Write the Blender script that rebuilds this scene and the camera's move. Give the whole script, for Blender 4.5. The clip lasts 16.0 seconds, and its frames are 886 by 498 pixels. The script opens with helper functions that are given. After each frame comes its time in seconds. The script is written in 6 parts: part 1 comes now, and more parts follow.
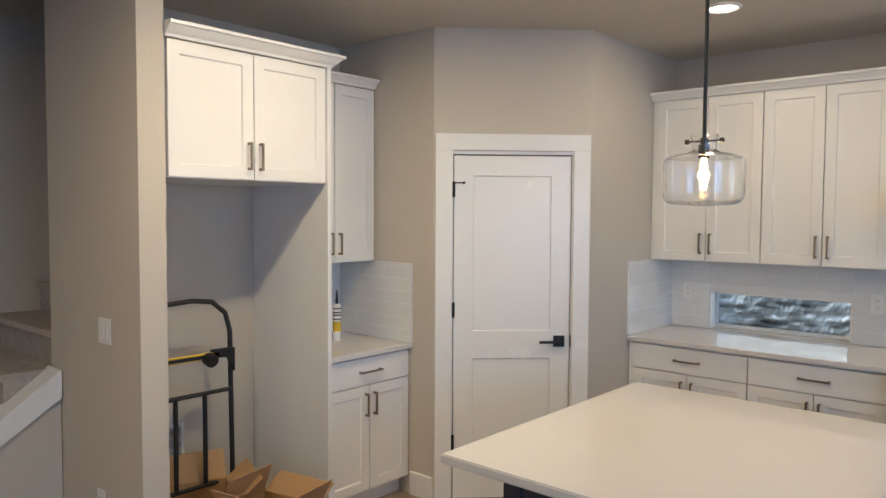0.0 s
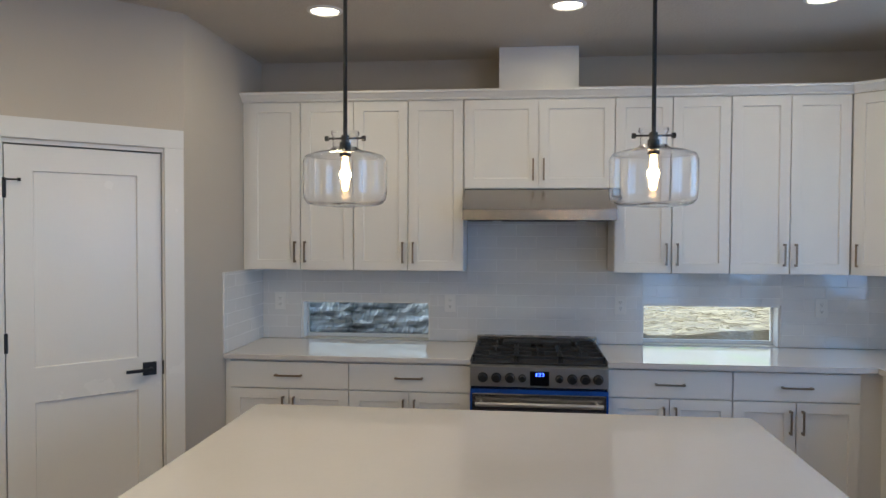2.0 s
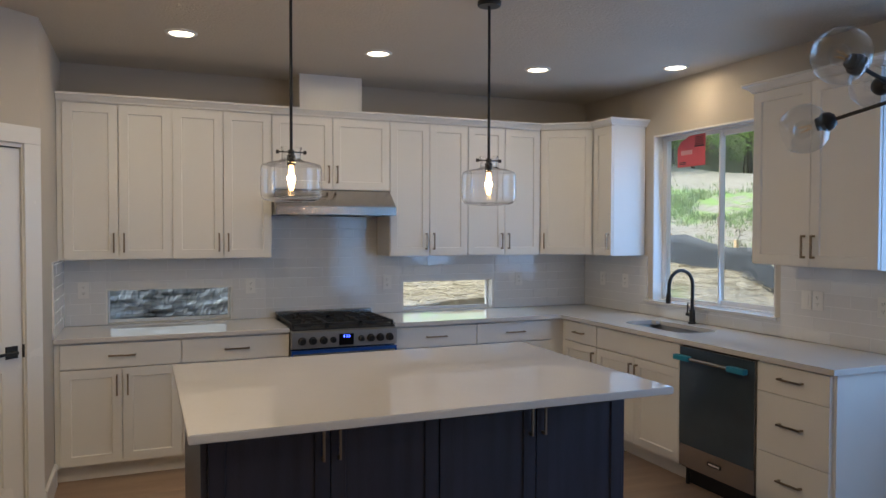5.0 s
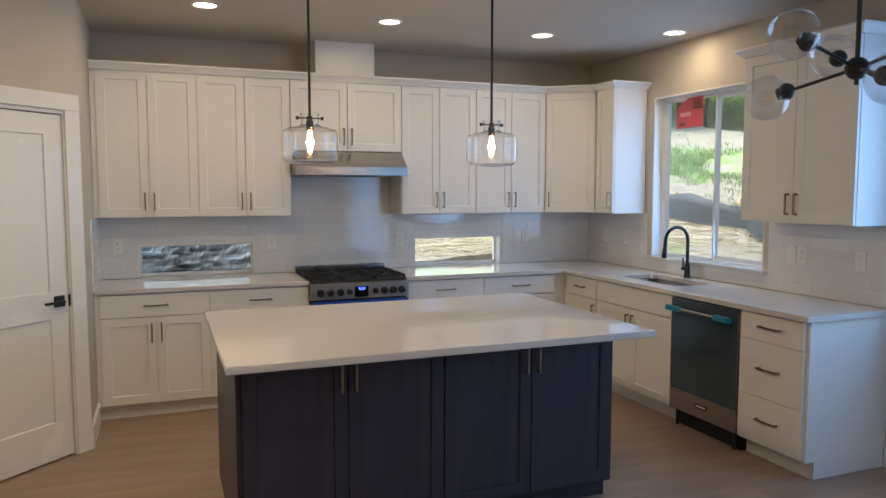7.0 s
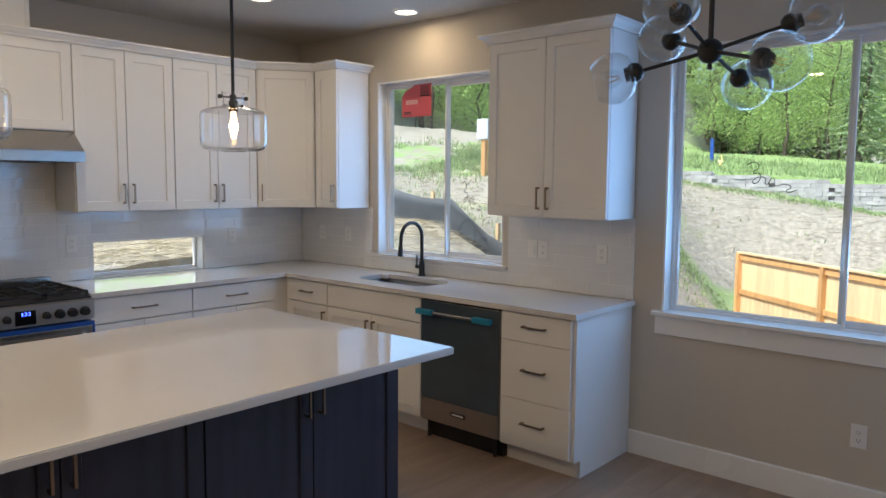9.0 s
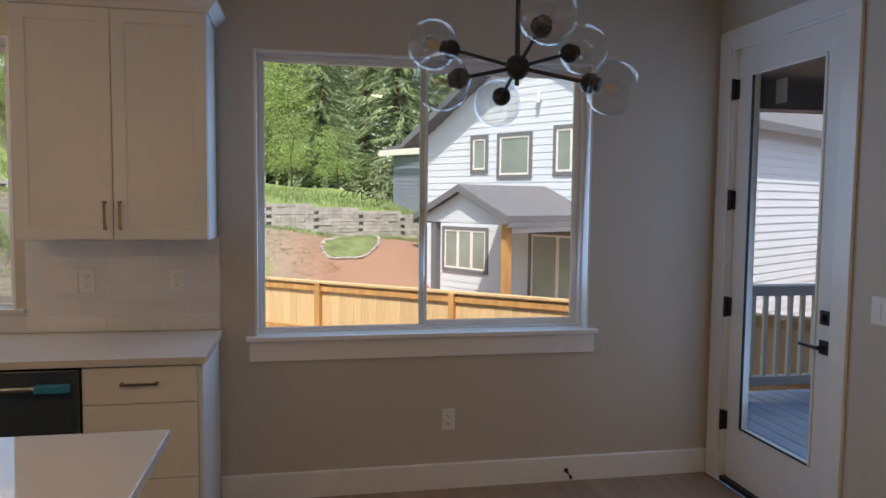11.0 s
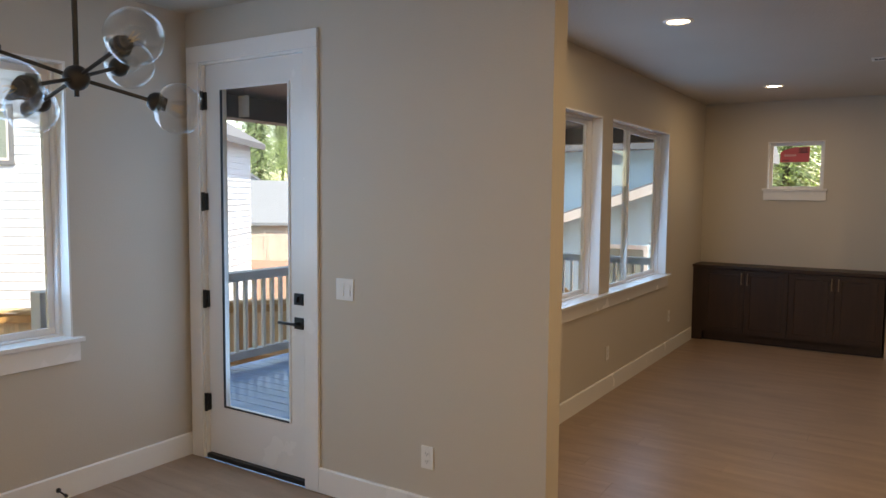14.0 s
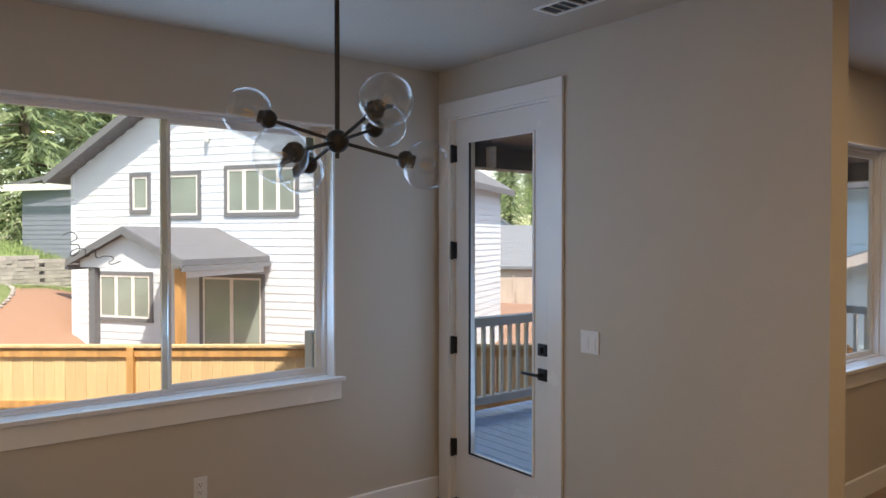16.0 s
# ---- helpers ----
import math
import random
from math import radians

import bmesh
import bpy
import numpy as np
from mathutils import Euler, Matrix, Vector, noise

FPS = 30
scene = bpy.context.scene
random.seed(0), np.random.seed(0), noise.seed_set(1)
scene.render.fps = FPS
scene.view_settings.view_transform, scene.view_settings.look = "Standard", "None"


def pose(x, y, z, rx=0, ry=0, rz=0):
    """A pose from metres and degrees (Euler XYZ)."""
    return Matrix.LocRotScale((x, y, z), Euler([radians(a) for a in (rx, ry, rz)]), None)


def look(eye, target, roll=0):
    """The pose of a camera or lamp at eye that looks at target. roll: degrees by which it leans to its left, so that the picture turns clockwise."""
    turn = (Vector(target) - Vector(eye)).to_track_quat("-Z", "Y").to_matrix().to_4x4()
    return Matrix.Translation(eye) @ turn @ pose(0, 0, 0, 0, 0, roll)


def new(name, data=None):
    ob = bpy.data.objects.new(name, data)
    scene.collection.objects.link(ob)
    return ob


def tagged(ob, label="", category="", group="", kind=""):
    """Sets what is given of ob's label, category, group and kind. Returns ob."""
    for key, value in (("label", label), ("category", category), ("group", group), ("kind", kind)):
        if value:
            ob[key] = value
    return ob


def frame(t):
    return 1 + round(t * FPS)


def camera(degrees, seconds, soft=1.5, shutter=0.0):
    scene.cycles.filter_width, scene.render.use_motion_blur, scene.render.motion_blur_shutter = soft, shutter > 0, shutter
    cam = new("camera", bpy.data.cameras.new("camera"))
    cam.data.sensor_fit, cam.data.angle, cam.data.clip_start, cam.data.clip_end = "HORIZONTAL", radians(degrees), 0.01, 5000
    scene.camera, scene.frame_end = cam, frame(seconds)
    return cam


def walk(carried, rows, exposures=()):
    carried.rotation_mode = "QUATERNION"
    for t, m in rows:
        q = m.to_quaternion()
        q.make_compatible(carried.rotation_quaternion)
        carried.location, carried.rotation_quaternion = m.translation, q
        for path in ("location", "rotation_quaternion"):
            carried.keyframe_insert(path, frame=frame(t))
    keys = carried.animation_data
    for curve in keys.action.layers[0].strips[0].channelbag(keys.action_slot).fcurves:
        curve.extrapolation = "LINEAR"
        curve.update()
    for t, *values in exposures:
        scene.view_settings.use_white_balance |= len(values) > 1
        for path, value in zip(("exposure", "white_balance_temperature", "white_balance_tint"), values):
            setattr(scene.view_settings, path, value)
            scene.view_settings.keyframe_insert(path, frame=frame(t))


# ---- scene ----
cam = camera(63.0, 16.0)
PATH = [
    (0, (2.145, -4.87, 1.685), (0.825, -3.371, 1.587), 0.3),
    (0.5, (2.042, -4.77, 1.653), (0.948, -3.097, 1.581), 0.1),
    (1, (1.895, -4.749, 1.651), (1.061, -2.932, 1.594), 0.2),
    (1.5, (1.786, -4.76, 1.657), (1.252, -2.833, 1.607), 0.1),
    (2, (1.717, -4.7, 1.644), (1.507, -2.711, 1.59), 0.2),
    (2.5, (1.534, -4.62, 1.623), (1.679, -2.626, 1.578), 0.2),
    (3, (1.325, -4.701, 1.584), (1.748, -2.746, 1.552), 0.0),
    (3.5, (1.099, -4.894, 1.626), (1.717, -2.993, 1.587), 0.1),
    (4, (0.903, -5.147, 1.635), (1.638, -3.287, 1.588), 0.1),
    (4.2, (0.797, -5.255, 1.625), (1.567, -3.41, 1.58), 0.1),
    (6.3, (0.414, -5.989, 1.584), (1.151, -4.133, 1.469), 0.1),
    (6.5, (0.422, -5.998, 1.595), (1.15, -4.14, 1.461), 0.1),
    (7, (0.429, -5.966, 1.593), (1.157, -4.11, 1.428), -0.0),
    (7.5, (0.443, -5.858, 1.576), (1.225, -4.027, 1.389), -0.0),
    (8, (0.443, -5.613, 1.595), (1.379, -3.857, 1.392), -0.0),
    (8.5, (0.412, -5.323, 1.581), (1.603, -3.727, 1.39), 0.3),
    (9, (0.403, -5.068, 1.595), (1.893, -3.748, 1.41), 0.4),
    (9.2, (0.441, -4.957, 1.599), (2.043, -3.772, 1.422), 0.5),
    (11.3, (0.466, -3.329, 1.593), (2.352, -3.978, 1.439), 0.3),
    (11.5, (0.497, -3.189, 1.587), (2.311, -4.016, 1.42), 0.1),
    (12, (0.475, -2.878, 1.62), (2.046, -4.104, 1.442), 0.2),
    (12.5, (0.428, -2.629, 1.628), (1.702, -4.159, 1.44), 0.2),
    (13, (0.439, -2.569, 1.621), (1.496, -4.256, 1.427), 0.2),
    (13.5, (0.461, -2.724, 1.641), (1.455, -4.45, 1.456), 0.4),
    (14, (0.511, -2.945, 1.658), (1.586, -4.624, 1.508), 0.5),
    (14.5, (0.549, -3.129, 1.653), (1.795, -4.69, 1.544), 0.3),
    (15, (0.59, -3.235, 1.673), (1.994, -4.656, 1.593), 0.2),
    (15.5, (0.603, -3.219, 1.647), (2.116, -4.526, 1.595), 0.1),
    (16, (0.563, -3.031, 1.687), (2.141, -4.258, 1.654), 0.0),
]

# ---- world, sun, lights ----
EXPOSURE = [(0, 1.95, 6200, 6), (1, 1.75, 5950, 4), (2, 1.48, 5850, 4), (3, 1.22, 5950, 6), (4, 1.18, 6150, 8), (7, 1.62, 6500, 8),
            (9, 1.46, 6400, 9), (11.5, 0.94, 8200, 18), (12.5, 1.12, 8900, 21), (13.0, 1.4, 9000, 21), (13.5, 1.68, 9000, 19), (14, 1.82, 8250, 12),
            (15, 1.68, 7950, 9), (16, 1.38, 8150, 15)]
walk(cam, [(t, look(eye, target, roll)) for t, eye, target, roll in PATH], EXPOSURE)

SUN_DIR = Vector((-0.567, 0.181, 0.95)).normalized()
world = bpy.data.worlds.new("sky")
scene.world = world
world.use_nodes = True
wn, wl = world.node_tree.nodes, world.node_tree.links
sky = wn.new("ShaderNodeTexSky")
sky.sky_type, sky.sun_disc = "NISHITA", False
sky.sun_elevation = math.asin(SUN_DIR.z)
sky.sun_rotation = math.atan2(SUN_DIR.x, SUN_DIR.y)
wl.new(sky.outputs[0], wn["Background"].inputs[0])
wn["Background"].inputs[1].default_value = 0.15
sun = new("sun", bpy.data.lights.new("sun", "SUN"))
sun.data.energy, sun.data.angle, sun.data.color = 2.6, radians(0.5), (1.0, 0.96, 0.91)
sun.matrix_world = look(SUN_DIR * 50, (0, 0, 0))


def window_light(x, y, z, target, w, h, power, color=(0.25, 0.52, 1.0)):
    """The sky's light in a window's opening."""
    lamp = new("window_light", bpy.data.lights.new("window_light", "AREA"))
    lamp.data.shape, lamp.data.size, lamp.data.size_y = "RECTANGLE", w, h
    lamp.data.energy, lamp.data.color = power, color
    lamp.matrix_world = look((x, y, z), target)
    return lamp


window_light(4.355, -1.56, 1.69, (0, -1.56, 1.4), 1.1, 1.2, 3.5)
window_light(4.355, -4.21, 1.68, (0, -4.21, 1.3), 1.7, 1.15, 8.5)
window_light(3.69, -5.96, 1.35, (3.69, 0, 1.1), 0.55, 1.8, 2.5)
window_light(2.655, -7.69, 1.58, (-2, -7.69, 1.2), 1.5, 1.35, 3.6)
window_light(2.655, -9.60, 1.58, (-2, -9.60, 1.2), 1.55, 1.35, 4)
window_light(0.70, 0.075, 1.05, (0.70, -3, 0.8), 0.80, 0.19, 0.08, (0.80, 0.92, 1.0))
window_light(2.915, 0.075, 1.05, (2.915, -3, 0.8), 0.80, 0.19, 0.09, (0.80, 0.92, 1.0))


# ---- materials ----
def mat(name, color, rough=0.5, metal=0.0, vary=0.06, scale=6.0, bump=0.0, bump_scale=60.0, spec=0.5, coat=0.0, island=0.0, stretch=(1, 1, 1)):
    """A surface with slow colour variation, fine grain, relief and uneven gloss."""
    m = bpy.data.materials.new(name)
    m.use_nodes = True
    n, l = m.node_tree.nodes, m.node_tree.links
    p = n["Principled BSDF"]
    p.inputs["Roughness"].default_value, p.inputs["Metallic"].default_value = rough, metal
    p.inputs["Specular IOR Level"].default_value = spec
    p.inputs["Coat Weight"].default_value = coat
    geo = n.new("ShaderNodeTexCoord")
    mp = n.new("ShaderNodeMapping")
    mp.inputs["Scale"].default_value = stretch
    l.new(geo.outputs["Object"], mp.inputs["Vector"])
    big = n.new("ShaderNodeTexNoise")
    big.inputs["Scale"].default_value, big.inputs["Detail"].default_value = scale, 5
    l.new(mp.outputs[0], big.inputs["Vector"])
    fine = n.new("ShaderNodeTexNoise")
    fine.inputs["Scale"].default_value, fine.inputs["Detail"].default_value = bump_scale, 3
    l.new(mp.outputs[0], fine.inputs["Vector"])
    add = n.new("ShaderNodeMath")
    add.operation = "MULTIPLY_ADD"
    l.new(fine.outputs[0], add.inputs[0])
    add.inputs[1].default_value = 0.4
    l.new(big.outputs[0], add.inputs[2])
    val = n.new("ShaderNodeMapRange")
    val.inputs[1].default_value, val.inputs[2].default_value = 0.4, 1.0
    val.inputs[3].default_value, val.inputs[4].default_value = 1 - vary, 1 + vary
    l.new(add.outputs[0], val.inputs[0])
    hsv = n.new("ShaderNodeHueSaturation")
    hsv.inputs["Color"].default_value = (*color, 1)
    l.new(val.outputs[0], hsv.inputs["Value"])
    last = hsv
    if island:
        info = n.new("ShaderNodeObjectInfo")
        isl = n.new("ShaderNodeNewGeometry")
        both = n.new("ShaderNodeMath")
        l.new(info.outputs["Random"], both.inputs[0])
        l.new(isl.outputs["Random Per Island"], both.inputs[1])
        fr = n.new("ShaderNodeMath")
        fr.operation = "FRACT"
        l.new(both.outputs[0], fr.inputs[0])
        mr = n.new("ShaderNodeMapRange")
        mr.inputs[3].default_value, mr.inputs[4].default_value = 1 - island, 1 + island
        l.new(fr.outputs[0], mr.inputs[0])
        hs2 = n.new("ShaderNodeHueSaturation")
        l.new(hsv.outputs[0], hs2.inputs["Color"])
        l.new(mr.outputs[0], hs2.inputs["Value"])
        last = hs2
    l.new(last.outputs[0], p.inputs["Base Color"])
    rr = n.new("ShaderNodeMapRange")
    rr.inputs[3].default_value, rr.inputs[4].default_value = max(0.02, rough * 0.95), min(1, rough * 1.05)
    l.new(big.outputs[0], rr.inputs[0])
    l.new(rr.outputs[0], p.inputs["Roughness"])
    if bump:
        b = n.new("ShaderNodeBump")
        b.inputs["Strength"].default_value, b.inputs["Distance"].default_value = bump, 0.004
        l.new(fine.outputs[0], b.inputs["Height"])
        l.new(b.outputs[0], p.inputs["Normal"])
    return m


def glass_mat(name, tint=(1, 1, 1), rough=0.0, ior=1.45):
    m = bpy.data.materials.new(name)
    m.use_nodes = True
    p = m.node_tree.nodes["Principled BSDF"]
    p.inputs["Base Color"].default_value = (*tint, 1)
    p.inputs["Transmission Weight"].default_value = 1
    p.inputs["Roughness"].default_value, p.inputs["IOR"].default_value = rough, ior
    return m


def pane_mat(name, tint=(0.97, 0.99, 0.98), gloss=0.06, rim=0.35, rough=0.01):
    """Thin window glass: clear, with a weak mirror."""
    m = bpy.data.materials.new(name)
    m.use_nodes = True
    n, l = m.node_tree.nodes, m.node_tree.links
    n.remove(n["Principled BSDF"])
    clear, shine, mix = n.new("ShaderNodeBsdfTransparent"), n.new("ShaderNodeBsdfGlossy"), n.new("ShaderNodeMixShader")
    clear.inputs[0].default_value = (*tint, 1)
    shine.inputs["Roughness"].default_value = rough
    facing = n.new("ShaderNodeLayerWeight")
    facing.inputs[0].default_value = 0.12
    fr = n.new("ShaderNodeMath")
    fr.operation = "MULTIPLY_ADD"
    l.new(facing.outputs["Facing"], fr.inputs[0])
    fr.inputs[1].default_value, fr.inputs[2].default_value = rim, gloss * 0.4
    l.new(fr.outputs[0], mix.inputs[0])
    l.new(clear.outputs[0], mix.inputs[1])
    l.new(shine.outputs[0], mix.inputs[2])
    l.new(mix.outputs[0], n["Material Output"].inputs[0])
    return m


def glow(name, color, strength):
    m = bpy.data.materials.new(name)
    m.use_nodes = True
    p = m.node_tree.nodes["Principled BSDF"]
    p.inputs["Base Color"].default_value = (*color, 1)
    p.inputs["Emission Color"].default_value = (*color, 1)
    p.inputs["Emission Strength"].default_value = strength
    return m


M_WALL = mat("wall_paint", (0.55, 0.50, 0.43), 0.75, vary=0.02, scale=1.5, bump=0.25, bump_scale=120)
M_CEIL = mat("ceiling_paint", (0.53, 0.485, 0.42), 0.7, vary=0.04, scale=2, bump=1.0, bump_scale=60)
M_TRIM = mat("trim_paint", (0.80, 0.79, 0.77), 0.27, vary=0.015, scale=3, bump=0.03)
M_CAB = mat("cabinet_paint", (0.80, 0.79, 0.77), 0.32, vary=0.015, scale=4, bump=0.03)
M_DARK = mat("dark_stain", (0.031, 0.033, 0.052), 0.4, vary=0.35, scale=3, bump=0.1, bump_scale=90, stretch=(8, 8, 0.6))
M_ESPRESSO = mat("espresso_stain", (0.034, 0.016, 0.010), 0.45, vary=0.3, scale=3, bump=0.1, bump_scale=90, stretch=(8, 8, 0.6))
M_QUARTZ = mat("white_quartz", (0.65, 0.63, 0.61), 0.02, vary=0.03, scale=2.5, spec=0.8)
M_TILE = mat("white_tile", (0.74, 0.74, 0.74), 0.02, vary=0.02, scale=5, bump=0.3, bump_scale=18, island=0.02, spec=1.0)
M_GROUT = mat("grout", (0.84, 0.84, 0.84), 0.8, vary=0.03, bump=0.2)
M_PULL = mat("bronze_pull", (0.30, 0.24, 0.18), 0.3, 1.0, vary=0.1)
M_STEEL = mat("brushed_steel", (0.44, 0.42, 0.40), 0.24, 1.0, vary=0.05, scale=3, bump=0.05, bump_scale=200, stretch=(0.2, 1, 8))
M_SINK = mat("satin_sink_steel", (0.30, 0.30, 0.30), 0.38, 1.0, vary=0.08, scale=5)
M_BLACK = mat("matt_black", (0.012, 0.012, 0.013), 0.45, vary=0.2)
M_IRON = mat("cast_iron", (0.015, 0.015, 0.016), 0.6, vary=0.3, bump=0.3)
M_GLOSSBLACK = mat("black_glass", (0.006, 0.006, 0.008), 0.05, vary=0.1)
M_BLUEFILM = mat("blue_film", (0.02, 0.08, 0.35), 0.25, vary=0.2, scale=10)
M_DWFILM = mat("filmed_steel", (0.075, 0.105, 0.135), 0.13, 0.35, vary=0.15, scale=3, bump=0.08, bump_scale=8)
M_TEAL = mat("blue_foam", (0.01, 0.22, 0.36), 0.5, vary=0.1)
M_PLASTIC = mat("white_plastic", (0.78, 0.77, 0.75), 0.35, vary=0.01)
M_VINYL = mat("white_vinyl", (0.82, 0.82, 0.82), 0.35, vary=0.02)
M_FLOOR = mat("floor_plank_oak", (0.325, 0.225, 0.16), 0.33, vary=0.22, scale=2.2, bump=0.08, bump_scale=30, island=0.05, stretch=(0.8, 5, 1))
M_CARPET = mat("carpet", (0.42, 0.37, 0.33), 0.95, vary=0.2, scale=30, bump=0.9, bump_scale=300)
M_CARD = mat("cardboard", (0.42, 0.26, 0.13), 0.85, vary=0.08, scale=8, bump=0.15, bump_scale=100, stretch=(1, 1, 6))
M_FIRETILE = mat("cream_tile", (0.60, 0.53, 0.44), 0.4, vary=0.05, scale=3, bump=0.1)
M_PANE = pane_mat("window_pane")
M_GLASS = glass_mat("clear_glass")
M_GLOBE = pane_mat("globe_glass", (0.975, 0.98, 0.98), 0.06, 0.52, 0.02)
M_BULB = glow("filament", (1.0, 0.54, 0.22), 5)
M_DIFF = glow("lamp_diffuser", (1.0, 0.82, 0.60), 4)
M_RED = mat("red_sticker", (0.62, 0.10, 0.12), 0.5, vary=0.04)
M_WHITEINK = mat("white_ink", (0.8, 0.75, 0.75), 0.5, vary=0.02)
M_PINKINK = mat("pale_pink_ink", (0.72, 0.42, 0.42), 0.5, vary=0.02)
M_INK = mat("black_marker", (0.02, 0.02, 0.025), 0.5, vary=0.1)
M_YELLOW = mat("yellow_paint", (0.75, 0.5, 0.03), 0.45, vary=0.1)
M_DISPLAY = glow("blue_display", (0.05, 0.1, 1.0), 3)
# Sky glints and dark folds are streaked into the colour by its wide variation.
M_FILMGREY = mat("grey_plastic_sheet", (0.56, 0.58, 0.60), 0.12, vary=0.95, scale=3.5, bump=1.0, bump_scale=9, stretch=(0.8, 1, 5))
# thin sheet: daylight comes through it
def let_through(m, share):
    """Makes a thin material pass part of the daylight, as leaves and sheets do."""
    n, l = m.node_tree.nodes, m.node_tree.links
    thin, both_sides = n.new("ShaderNodeBsdfTranslucent"), n.new("ShaderNodeMixShader")
    l.new(n["Principled BSDF"].inputs["Base Color"].links[0].from_socket, thin.inputs[0])
    l.new(n["Principled BSDF"].outputs[0], both_sides.inputs[1])
    l.new(thin.outputs[0], both_sides.inputs[2])
    both_sides.inputs[0].default_value = share
    l.new(both_sides.outputs[0], n["Material Output"].inputs[0])


let_through(M_FILMGREY, 0.6)
M_PANEL = mat("satin_range_steel", (0.52, 0.51, 0.50), 0.36, 0.8, vary=0.05, scale=3, bump=0.05, bump_scale=200, stretch=(0.2, 1, 8))
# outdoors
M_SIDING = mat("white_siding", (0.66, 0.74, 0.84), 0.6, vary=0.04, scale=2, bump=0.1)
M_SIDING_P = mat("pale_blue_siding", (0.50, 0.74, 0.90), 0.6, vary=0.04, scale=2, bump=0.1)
M_SIDING_B = mat("slate_siding", (0.24, 0.27, 0.38), 0.6, vary=0.06, scale=2, bump=0.1)
M_SHINGLE = mat("roof_shingle", (0.155, 0.165, 0.19), 0.85, vary=0.4, scale=12, bump=0.6, bump_scale=40)
M_CEDAR = mat("cedar", (0.60, 0.33, 0.13), 0.65, vary=0.3, scale=3, bump=0.2, bump_scale=40, island=0.22, stretch=(4, 4, 0.5))
M_CEDARPALE = mat("pale_cedar", (0.74, 0.53, 0.30), 0.65, vary=0.2, scale=3, bump=0.2, bump_scale=40, island=0.1, stretch=(4, 4, 0.5))
# The sky's blue light on the boards is put into this base colour.
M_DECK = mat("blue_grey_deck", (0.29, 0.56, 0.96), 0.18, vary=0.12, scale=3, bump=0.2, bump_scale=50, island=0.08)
M_RAIL = mat("grey_rail_paint", (0.56, 0.60, 0.64), 0.5, vary=0.08)
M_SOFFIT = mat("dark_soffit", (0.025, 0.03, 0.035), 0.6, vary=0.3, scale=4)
M_STONE = mat("block_stone", (0.42, 0.40, 0.39), 0.9, vary=0.25, scale=4, bump=0.8, bump_scale=25, island=0.15)
M_LEAF = mat("leaf_green", (0.42, 0.56, 0.21), 0.6, vary=0.4, scale=2, island=0.4)
M_NEEDLE = mat("fir_green", (0.32, 0.41, 0.24), 0.7, vary=0.4, scale=2, island=0.4)
M_BARK = mat("bark", (0.09, 0.07, 0.05), 0.95, vary=0.4, scale=6, bump=0.8, bump_scale=20)
M_GRASS = mat("grass_blade", (0.32, 0.41, 0.19), 0.7, vary=0.3, scale=3, island=0.4)
for leafy in (M_LEAF, M_NEEDLE, M_GRASS):
    let_through(leafy, 0.5)
M_SILT = mat("black_fabric", (0.055, 0.062, 0.07), 0.7, vary=0.3, scale=3, bump=0.5, bump_scale=6)


